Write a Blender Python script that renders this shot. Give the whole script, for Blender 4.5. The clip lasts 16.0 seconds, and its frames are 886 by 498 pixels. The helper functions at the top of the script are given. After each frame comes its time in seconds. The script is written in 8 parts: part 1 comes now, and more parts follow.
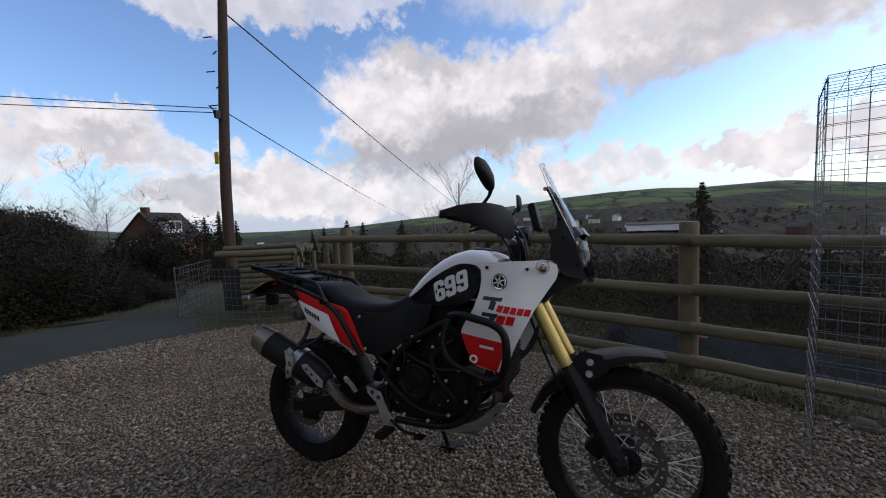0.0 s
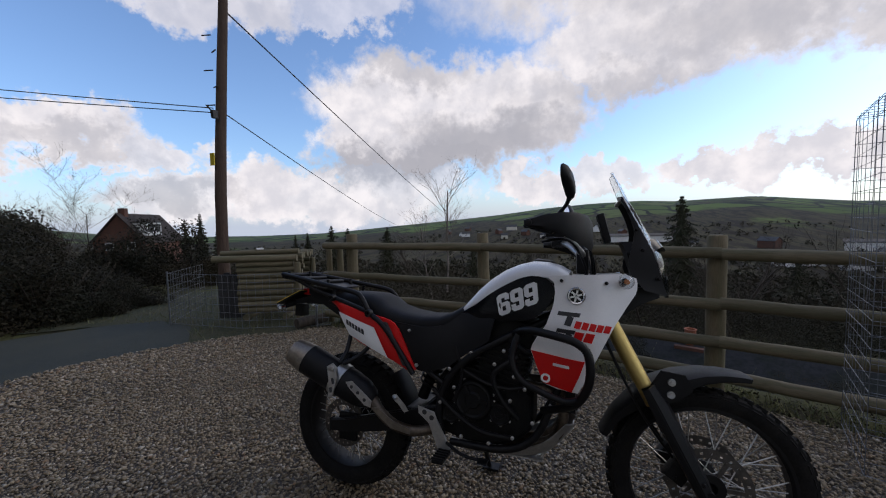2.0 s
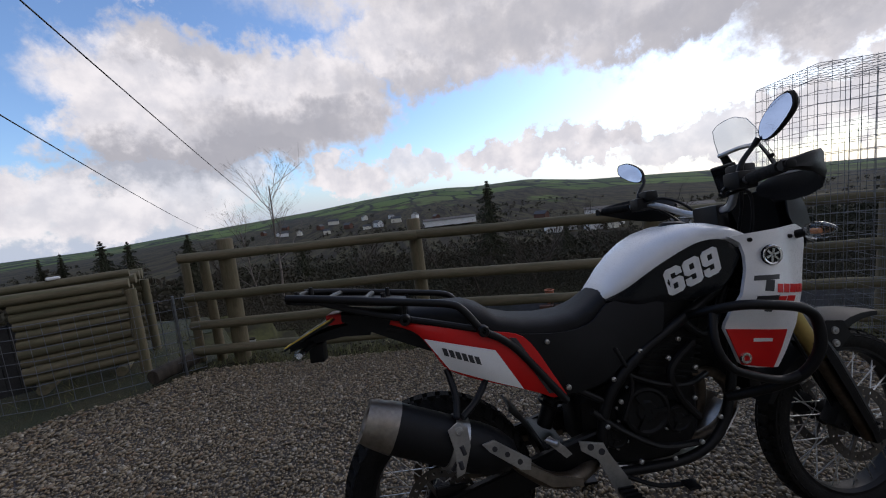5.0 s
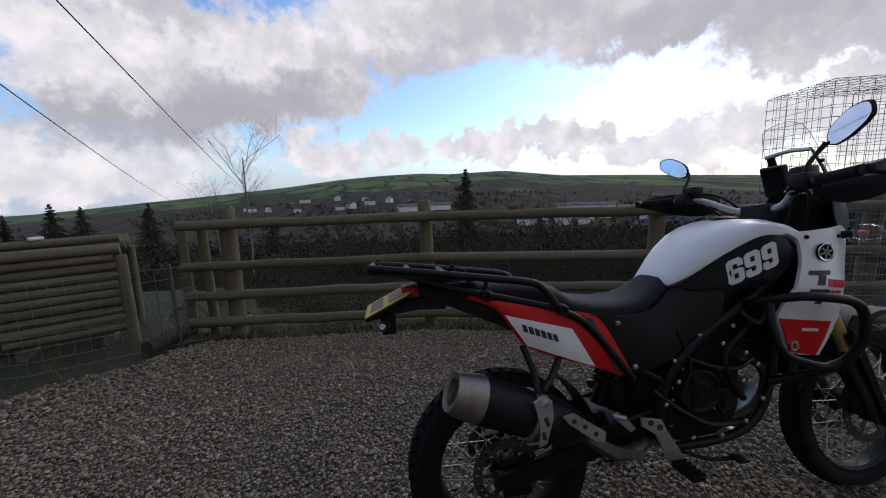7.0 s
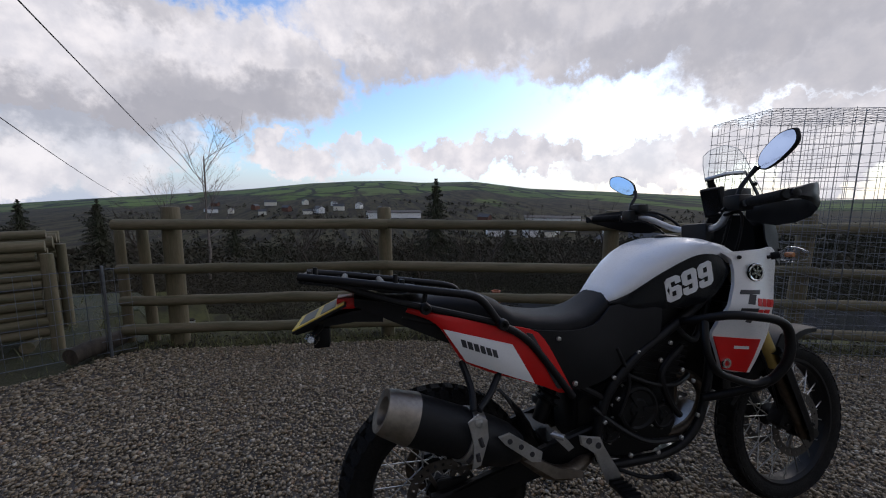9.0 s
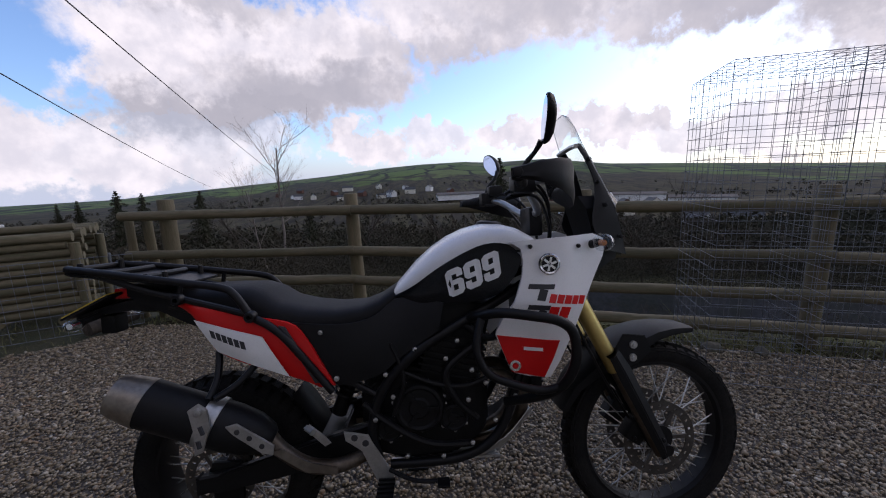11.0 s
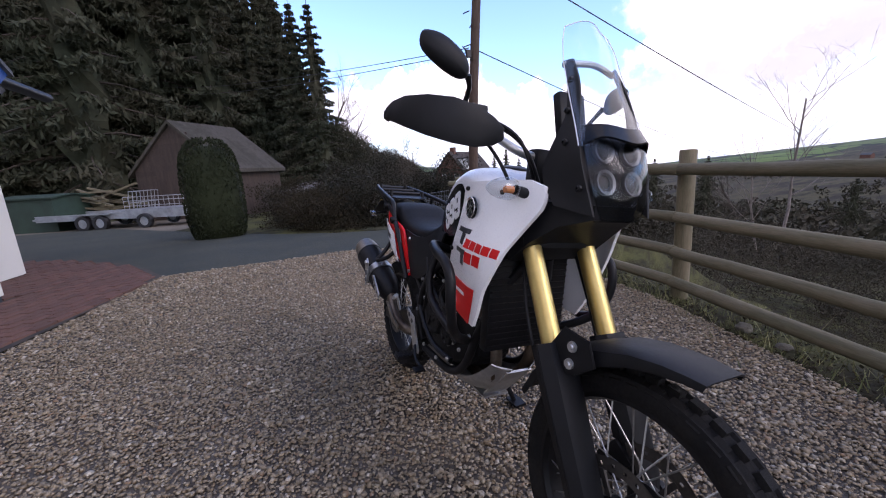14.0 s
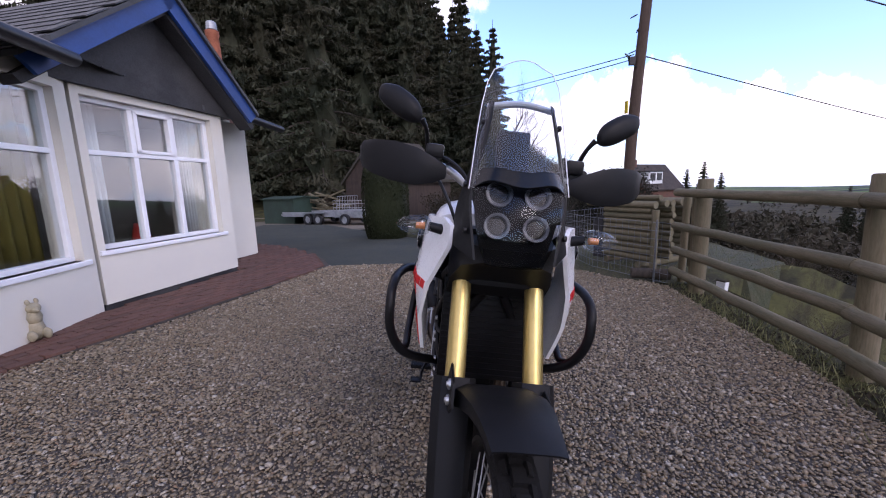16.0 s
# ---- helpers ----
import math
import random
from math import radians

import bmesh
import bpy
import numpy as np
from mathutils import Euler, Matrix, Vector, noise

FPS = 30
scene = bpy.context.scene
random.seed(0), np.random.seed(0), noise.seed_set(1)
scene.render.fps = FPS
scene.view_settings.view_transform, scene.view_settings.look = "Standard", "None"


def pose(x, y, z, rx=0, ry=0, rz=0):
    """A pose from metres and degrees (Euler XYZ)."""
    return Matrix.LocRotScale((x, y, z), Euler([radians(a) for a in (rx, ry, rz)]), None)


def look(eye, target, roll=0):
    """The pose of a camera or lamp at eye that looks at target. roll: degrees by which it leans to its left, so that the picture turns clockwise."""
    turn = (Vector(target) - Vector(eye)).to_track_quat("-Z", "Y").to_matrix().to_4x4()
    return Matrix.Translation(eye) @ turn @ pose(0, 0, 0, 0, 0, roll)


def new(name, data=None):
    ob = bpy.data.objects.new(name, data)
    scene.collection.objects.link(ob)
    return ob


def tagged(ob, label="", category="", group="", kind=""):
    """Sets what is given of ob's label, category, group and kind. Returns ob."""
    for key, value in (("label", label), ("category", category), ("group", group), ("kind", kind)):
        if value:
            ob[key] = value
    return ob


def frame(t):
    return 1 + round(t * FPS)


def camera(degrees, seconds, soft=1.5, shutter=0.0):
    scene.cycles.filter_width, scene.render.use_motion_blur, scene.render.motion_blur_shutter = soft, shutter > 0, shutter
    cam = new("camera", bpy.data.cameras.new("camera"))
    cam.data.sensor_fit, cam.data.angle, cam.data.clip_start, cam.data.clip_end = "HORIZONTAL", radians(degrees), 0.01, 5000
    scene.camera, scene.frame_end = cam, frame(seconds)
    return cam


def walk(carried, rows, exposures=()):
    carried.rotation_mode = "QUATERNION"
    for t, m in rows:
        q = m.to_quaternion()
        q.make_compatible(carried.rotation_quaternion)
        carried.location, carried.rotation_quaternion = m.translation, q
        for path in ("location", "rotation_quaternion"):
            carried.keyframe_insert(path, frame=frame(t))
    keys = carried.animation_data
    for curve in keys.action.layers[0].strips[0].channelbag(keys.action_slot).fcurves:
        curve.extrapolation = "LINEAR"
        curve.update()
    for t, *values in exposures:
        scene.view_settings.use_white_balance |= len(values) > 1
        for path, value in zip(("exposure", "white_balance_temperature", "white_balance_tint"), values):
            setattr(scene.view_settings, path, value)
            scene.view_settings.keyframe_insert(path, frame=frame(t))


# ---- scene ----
cam = camera(98.95, 16.0, 1.1)
PATH = [
    (0, (1.537, -1.566, 1.346), (0.728, 0.254, 1.168), -2.6),
    (0.5, (1.584, -1.583, 1.350), (0.687, 0.200, 1.217), -3.6),
    (1, (1.593, -1.600, 1.355), (0.613, 0.140, 1.240), -4.4),
    (1.5, (1.437, -1.606, 1.333), (0.498, 0.154, 1.198), -2.9),
    (2, (1.181, -1.606, 1.360), (0.452, 0.252, 1.220), -1.4),
    (2.5, (0.895, -1.547, 1.318), (0.244, 0.340, 1.201), -2.7),
    (3, (0.635, -1.448, 1.346), (0.085, 0.468, 1.186), -5.4),
    (3.5, (0.397, -1.417, 1.341), (0.134, 0.560, 1.187), -4.5),
    (4, (0.206, -1.403, 1.356), (0.198, 0.587, 1.160), -3.1),
    (4.5, (0.105, -1.275, 1.313), (0.246, 0.707, 1.084), -5.8),
    (5, (-0.005, -1.215, 1.345), (0.154, 0.765, 1.107), -6.1),
    (7.5, (-0.391, -1.177, 1.336), (-0.058, 0.768, 1.012), -1.4),
    (8, (-0.353, -1.159, 1.331), (0.016, 0.781, 1.012), -1.4),
    (8.5, (-0.318, -1.142, 1.327), (0.092, 0.790, 1.010), -1.3),
    (9, (-0.267, -1.151, 1.335), (0.192, 0.775, 1.060), 0.3),
    (9.5, (-0.149, -1.208, 1.331), (0.379, 0.693, 0.999), 2.9),
    (12, (1.403, -1.242, 1.351), (0.925, 0.664, 0.981), -0.9),
    (12.5, (1.619, -1.060, 1.249), (0.877, 0.744, 0.805), 2.3),
    (13, (1.772, -0.824, 1.239), (0.711, 0.791, 0.725), 0.5),
    (13.5, (1.936, -0.654, 1.194), (0.285, 0.334, 0.650), -2.7),
    (14, (2.111, -0.657, 1.192), (0.328, 0.147, 0.771), -3.1),
    (14.5, (2.273, -0.649, 1.250), (0.450, 0.073, 0.856), -1.8),
    (15, (2.394, -0.511, 1.271), (0.481, -0.028, 0.943), -1.4),
    (15.5, (2.494, -0.279, 1.286), (0.513, -0.190, 1.027), -2.9),
    (16, (2.336, -0.021, 1.232), (0.363, -0.060, 0.907), -1.8),
]
EXPOSURE = [(t, e, 6520 - 12 * t, 17 + 10 * min(1, max(0, (t - 9.5) / 2.5)) + 2 * max(0, t - 13)) for t, e in ((0, -0.03), (5, -0.1), (9.5, -0.08), (12, 0.14), (12.5, 0.24), (13, 0.56), (13.5, 0.88), (14, 1.05), (14.5, 1.12), (15, 1.06), (16, 1.02))]
walk(cam, [(t, look(eye, target, roll)) for t, eye, target, roll in PATH], EXPOSURE)


# ---- sky, sun ----
class Nodes:
    """Short hand for building a node tree."""

    def __init__(self, tree):
        self.tree = tree
        tree.nodes.clear()

    def add(self, kind, inputs=None, **attrs):
        node = self.tree.nodes.new(kind)
        for key, value in attrs.items():
            setattr(node, key, value)
        for key, value in (inputs or {}).items():
            if isinstance(value, bpy.types.NodeSocket):
                self.tree.links.new(value, node.inputs[key])
            else:
                node.inputs[key].default_value = value
        return node

    def math(self, op, a, b=0.0, c=0.0):
        return self.add("ShaderNodeMath", {0: a, 1: b, 2: c}, operation=op).outputs[0]

    def vec(self, op, a, b=(0, 0, 0), c=(0, 0, 0)):
        return self.add("ShaderNodeVectorMath", {0: a, 1: b, 2: c}, operation=op)

    def ramp(self, value, lo, hi, to_lo=0.0, to_hi=1.0):
        return self.add("ShaderNodeMapRange", {0: value, 1: lo, 2: hi, 3: to_lo, 4: to_hi},
                        interpolation_type="SMOOTHSTEP").outputs[0]

    def mix(self, fac, a, b):
        node = self.tree.nodes.new("ShaderNodeMix")
        node.data_type = "RGBA"
        for key, value in ((0, fac), (6, a), (7, b)):
            if isinstance(value, bpy.types.NodeSocket):
                self.tree.links.new(value, node.inputs[key])
            else:
                node.inputs[key].default_value = value if key == 0 or len(value) == 4 else (*value, 1)
        return node.outputs[2]


SUN_AZ, SUN_EL = 58, 30        # degrees clockwise from +y, above the horizon

world = bpy.data.worlds.new("sky")
scene.world = world
world.use_nodes = True
N = Nodes(world.node_tree)
sky = N.add("ShaderNodeTexSky", sky_type="NISHITA", sun_disc=False, sun_elevation=radians(SUN_EL),
            sun_rotation=radians(SUN_AZ), altitude=200, air_density=1.0, dust_density=1.2, ozone_density=1.5)
way = N.add("ShaderNodeTexCoord").outputs["Generated"]
axes = N.add("ShaderNodeSeparateXYZ", {0: way})
az = N.math("MULTIPLY", N.math("ARCTAN2", axes.outputs[0], axes.outputs[1]), 57.2958)
el = N.math("MULTIPLY", N.math("ARCSINE", axes.outputs[2]), 57.2958)
flat = N.add("ShaderNodeCombineXYZ", {0: az, 1: el, 2: 0.0}).outputs[0]
# billows: the clouds' outlines are bent by noise at two sizes
bend = N.add("ShaderNodeTexNoise", {"Vector": way, "Scale": 9.0, "Detail": 7.0, "Roughness": 0.62})
bent = N.vec("MULTIPLY_ADD", N.vec("SUBTRACT", bend.outputs["Color"], (0.5, 0.5, 0.5)).outputs[0], (17, 13, 0), flat).outputs[0]
fine = N.add("ShaderNodeTexNoise", {"Vector": way, "Scale": 34.0, "Detail": 6.0, "Roughness": 0.6})
bent = N.vec("MULTIPLY_ADD", N.vec("SUBTRACT", fine.outputs["Color"], (0.5, 0.5, 0.5)).outputs[0], (4.5, 4.5, 0), bent).outputs[0]


def lobes(rows, soft):
    """The union of soft ellipses, each given by azimuth, elevation and half sizes in degrees."""
    total = 0.0
    for a, e, w, h, k in rows:
        off = N.vec("MULTIPLY_ADD", bent, (1 / w, 1 / h, 0), (-a / w, -e / h, 0)).outputs[0]
        one = N.math("MULTIPLY", N.ramp(N.vec("LENGTH", off).outputs["Value"], 1.0 + soft, 1.0 - soft), k)
        total = N.math("MAXIMUM", one, total)
    return total


# the pair at azimuth 150 and -150 is unseen overcast, added to shape back light
CLOUDS = [
    (-24, 17, 15, 6.5, 1), (-10, 15, 10, 7, 1), (-33, 13, 8, 5, 1), (-20, 11, 12, 4, 1), (-30, 6.5, 7, 5.5, .9),
    (-47, 5, 8, 4.2, 1), (-37, 3, 9, 4, .95), (-66, 10.5, 9, 3, 1), (-60, 9, 7, 1.8, .9), (-56, 4, 8, 3.2, .9),
    (-53, 27.5, 12, 3.8, .8), (-34, 28, 9, 3, .6), (8, 22, 16, 6.0, 1), (34, 22, 24, 6.5, 1), (62, 17, 22, 8, 1),
    (22, 31, 40, 8, 1), (60, 32, 30, 9, 1), (16, 6.2, 8, 2.3, 1), (27, 6.6, 10, 2.4, 1), (40, 4.5, 10, 3, .95),
    (-9, 5.2, 6, 2.4, 1), (2, 5.2, 6, 1.8, .9), (56, 6, 14, 5, 1), (-76, 7.5, 6, 4, .9), (-28, 5, 10, 4, .8),
    (-95, 24, 9, 4, .8), (-120, 14, 20, 7, .9), (95, 20, 22, 10, 1), (130, 14, 25, 9, .9), (165, 22, 20, 9, .9), (-160, 18, 22, 8, .9), (150, 34, 44, 22, 1), (-150, 34, 44, 22, 1),
]
# the two widest lobes, out of view, are added to dim light from behind
GREYS = [(150, 34, 50, 26, .8), (-150, 34, 50, 26, .8), (-100, 40, 30, 14, .7), (90, 46, 40, 12, .6), (-14, 11.5, 13, 3.6, .85), (-27, 21.5, 9, 2.2, .6), (4, 16.5, 14, 3.0, .55), (20, 22, 16, 4, .6), (46, 18, 20, 4.5, .75),
         (20, 31, 34, 6, .55), (32, 25, 26, 6, .45), (33, 7.2, 6, 1.4, .3), (66, 14, 18, 5, .6), (-32, 9.0, 8, 3.0, .85), (-22, 9.5, 12, 3.2, .9), (-50, 26, 8, 2, .3), (-58, 4.5, 7, 1.6, .6), (-64, 9.5, 7, 1.5, .5)]
over = N.ramp(N.add("ShaderNodeTexNoise", {"Vector": way, "Scale": 2.6, "Detail": 8.0, "Roughness": 0.6}).outputs[0], 0.46, 0.62)
high = N.math("MULTIPLY", over, N.ramp(el, 27.0, 42.0))
cover = N.math("MAXIMUM", lobes(CLOUDS, 0.22), high)
haze = N.ramp(el, 7.0, -1.0, 0.0, 0.75)
grey = N.math("MAXIMUM", lobes(GREYS, 0.6), N.math("MULTIPLY", high, 0.5))
puff = N.ramp(N.add("ShaderNodeTexNoise", {"Vector": way, "Scale": 19.0, "Detail": 5.0, "Roughness": 0.55}).outputs[0], 0.3, 0.72)
body = N.mix(puff, (0.73, 0.745, 0.775), (0.98, 0.97, 0.955))
body = N.mix(grey, body, (0.41, 0.425, 0.46))
blue = N.vec("MULTIPLY", sky.outputs[0], (0.152, 0.184, 0.212))
base = N.mix(haze, blue.outputs[0], (0.62, 0.71, 0.86))
N.add("ShaderNodeOutputWorld", {0: N.add("ShaderNodeBackground", {0: N.mix(cover, base, body), 1: 1.0}).outputs[0]})

sun = new("sun", bpy.data.lights.new("sun", "SUN"))
sun.data.energy, sun.data.angle, sun.data.color = 0.5, radians(24), (1.0, 0.95, 0.88)
sun.matrix_world = look((0, 0, 30), (-30 * math.sin(radians(SUN_AZ)) / math.tan(radians(SUN_EL)),
                                     -30 * math.cos(radians(SUN_AZ)) / math.tan(radians(SUN_EL)), 0))


# ---- materials ----
def material(name, base, rough=0.6, metal=0.0, vary=0.25, scale=8.0, grain=60.0, bump=0.15, tint=None, streak=None, coat=0.0, island=0.0, each=0.0, depth=0.004, spec=0.5):
    """A principled surface whose colour and relief vary at two sizes. tint: a second colour for the patches. streak: xyz stretch of the grain."""
    m = bpy.data.materials.new(name)
    m.use_nodes = True
    n = Nodes(m.node_tree)
    where = n.add("ShaderNodeTexCoord").outputs["Object"]
    if streak:
        where = n.add("ShaderNodeMapping", {0: where, 3: streak}).outputs[0]
    big = n.add("ShaderNodeTexNoise", {"Vector": where, "Scale": scale, "Detail": 5.0, "Roughness": 0.6}).outputs[0]
    small = n.add("ShaderNodeTexNoise", {"Vector": where, "Scale": grain, "Detail": 4.0, "Roughness": 0.65}).outputs[0]
    other = tint or tuple(v * (1 - vary) for v in base)
    colour = n.mix(n.ramp(big, 0.36, 0.66), base, other)
    colour = n.mix(n.ramp(small, 0.35, 0.75, 0.0, vary), colour, tuple(v * 0.45 for v in base))
    if island:
        pick = n.add("ShaderNodeNewGeometry").outputs["Random Per Island"]
        colour = n.mix(n.math("MULTIPLY", pick, island), colour, tuple(min(1, v * 1.9) for v in other))
    if each:
        pick = n.add("ShaderNodeObjectInfo").outputs["Random"]
        colour = n.mix(n.math("MULTIPLY", pick, each), colour, tuple(v * 0.4 for v in other))
    height = n.math("ADD", n.math("MULTIPLY", big, 0.5), small)
    relief = n.add("ShaderNodeBump", {"Strength": bump, "Distance": depth, "Height": height}).outputs[0]
    shiny = n.ramp(small, 0.3, 0.7, max(0.02, rough - 0.12 * vary * 2), min(1, rough + 0.12 * vary * 2))
    b = n.add("ShaderNodeBsdfPrincipled", {"Base Color": colour, "Roughness": shiny, "Metallic": metal, "Normal": relief, "Coat Weight": coat, "Coat Roughness": 0.08, "Specular IOR Level": spec})
    n.add("ShaderNodeOutputMaterial", {0: b.outputs[0]})
    return m


def glass_material(name, tint=(0.9, 0.94, 0.95), gloss=0.02, flat=0.05, slope=0.7):
    """Thin clear sheet: lets light straight through and mirrors at a slant."""
    m = bpy.data.materials.new(name)
    m.use_nodes = True
    n = Nodes(m.node_tree)
    thru = n.add("ShaderNodeBsdfTransparent", {0: (*tint, 1)}).outputs[0]
    gl = n.add("ShaderNodeBsdfGlossy", {0: (0.95, 0.95, 0.95, 1), "Roughness": gloss}).outputs[0]
    slant = n.add("ShaderNodeLayerWeight", {0: 0.5}).outputs["Facing"]
    fac = n.math("MULTIPLY_ADD", n.math("POWER", slant, 4.0), slope, flat)
    n.add("ShaderNodeOutputMaterial", {0: n.add("ShaderNodeMixShader", {0: fac, 1: thru, 2: gl}).outputs[0]})
    return m


def field_material():
    """Far country: hedged pasture on the slopes, bare winter woods in the bottom, rough grass near by."""
    m = bpy.data.materials.new("countryside")
    m.use_nodes = True
    n = Nodes(m.node_tree)
    where = n.add("ShaderNodeNewGeometry").outputs["Position"]
    flatpos = n.vec("MULTIPLY", where, (1, 0.55, 0)).outputs[0]
    wob = n.add("ShaderNodeTexNoise", {"Vector": flatpos, "Scale": 0.006, "Detail": 3.0})
    bentpos = n.vec("MULTIPLY_ADD", n.vec("SUBTRACT", wob.outputs["Color"], (.5, .5, .5)).outputs[0], (130, 130, 0), flatpos).outputs[0]
    cell = n.add("ShaderNodeTexVoronoi", {"Vector": bentpos, "Scale": 0.0105, "Randomness": 0.9})
    edge = n.add("ShaderNodeTexVoronoi", {"Vector": bentpos, "Scale": 0.0105, "Randomness": 0.9}, feature="DISTANCE_TO_EDGE")
    lot = n.add("ShaderNodeSeparateColor", {0: cell.outputs["Color"]})
    green = n.mix(lot.outputs[0], (0.058, 0.098, 0.022), (0.13, 0.19, 0.045))
    green = n.mix(n.ramp(lot.outputs[1], 0.6, 1.0, 0, 0.55), green, (0.12, 0.115, 0.06))
    mott = n.add("ShaderNodeTexNoise", {"Vector": flatpos, "Scale": 0.03, "Detail": 6.0, "Roughness": 0.7}).outputs[0]
    green = n.mix(n.ramp(mott, 0.5, 0.72, 0, 0.6), green, (0.055, 0.07, 0.03))
    green = n.mix(n.ramp(edge.outputs[0], 0.075, 0.03), green, (0.018, 0.022, 0.014))
    woods = n.add("ShaderNodeTexNoise", {"Vector": flatpos, "Scale": 0.0045, "Detail": 6.0, "Roughness": 0.6}).outputs[0]
    alt = n.add("ShaderNodeSeparateXYZ", {0: where}).outputs[2]
    low = n.math("MULTIPLY", n.math("MAXIMUM", n.ramp(alt, 34.0, 6.0), 0.35), n.ramp(n.vec("LENGTH", where).outputs["Value"], 1350.0, 420.0))
    dark = n.ramp(n.math("ADD", woods, n.math("MULTIPLY", low, 0.34)), 0.57, 0.66)
    brown = n.mix(n.ramp(mott, 0.35, 0.65), (0.018, 0.017, 0.013), (0.042, 0.036, 0.025))
    clump = n.add("ShaderNodeTexNoise", {"Vector": n.vec("MULTIPLY", where, (1, 0.13, 0)).outputs[0], "Scale": 0.075, "Detail": 5.0, "Roughness": 0.75}).outputs[0]
    brown = n.mix(n.ramp(clump, 0.44, 0.58), brown, (0.07, 0.062, 0.034))
    brown = n.mix(n.ramp(clump, 0.56, 0.66, 0, 0.85), brown, (0.010, 0.013, 0.008))
    colour = n.mix(dark, green, brown)
    span = n.vec("LENGTH", where).outputs["Value"]
    rough = n.add("ShaderNodeTexNoise", {"Vector": where, "Scale": 1.6, "Detail": 8.0, "Roughness": 0.7}).outputs[0]
    nearby = n.mix(n.ramp(rough, 0.35, 0.68), (0.028, 0.026, 0.017), (0.085, 0.085, 0.032))
    colour = n.mix(n.ramp(span, 25.0, 140.0), nearby, colour)
    relief = n.add("ShaderNodeBump", {"Strength": 0.5, "Distance": 0.08, "Height": rough}).outputs[0]
    # distance haze put into the colour: far ground fades to pale blue-grey
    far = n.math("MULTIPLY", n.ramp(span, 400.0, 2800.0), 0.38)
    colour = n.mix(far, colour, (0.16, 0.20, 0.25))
    n.add("ShaderNodeOutputMaterial", {0: n.add("ShaderNodeBsdfPrincipled", {"Base Color": colour, "Roughness": 0.95, "Normal": relief, "Specular IOR Level": 0.1}).outputs[0]})
    return m


def pebble_material():
    m = bpy.data.materials.new("gravel_stones")
    m.use_nodes = True
    n = Nodes(m.node_tree)
    pick = n.add("ShaderNodeNewGeometry").outputs["Random Per Island"]
    ramp = n.add("ShaderNodeValToRGB", {0: pick})
    ramp.color_ramp.interpolation = "CONSTANT"
    cols = [(0, (.215, .160, .096)), (.16, (.30, .238, .155)), (.34, (.25, .192, .122)), (.5, (.37, .305, .208)), (.66, (.19, .150, .098)), (.78, (.31, .242, .15)), (.9, (.48, .42, .325)), (.96, (.27, .175, .10))]
    while len(ramp.color_ramp.elements) < len(cols):
        ramp.color_ramp.elements.new(0.5)
    for e, (at, c) in zip(ramp.color_ramp.elements, cols):
        e.position, e.color = at, (*c, 1)
    where = n.add("ShaderNodeTexCoord").outputs["Object"]
    noise_ = n.add("ShaderNodeTexNoise", {"Vector": where, "Scale": 130.0, "Detail": 4.0}).outputs[0]
    worn = n.add("ShaderNodeTexNoise", {"Vector": where, "Scale": 0.9, "Detail": 3.0}).outputs[0]
    colour = n.mix(n.ramp(noise_, 0.35, 0.75, 0, 0.45), ramp.outputs[0], (0.09, 0.075, 0.06))
    colour = n.mix(n.ramp(worn, 0.5, 0.75, 0, 0.4), colour, (0.12, 0.10, 0.065))
    relief = n.add("ShaderNodeBump", {"Strength": 0.35, "Distance": 0.003, "Height": noise_}).outputs[0]
    n.add("ShaderNodeOutputMaterial", {0: n.add("ShaderNodeBsdfPrincipled", {"Base Color": colour, "Roughness": 0.62, "Normal": relief}).outputs[0]})
    return m


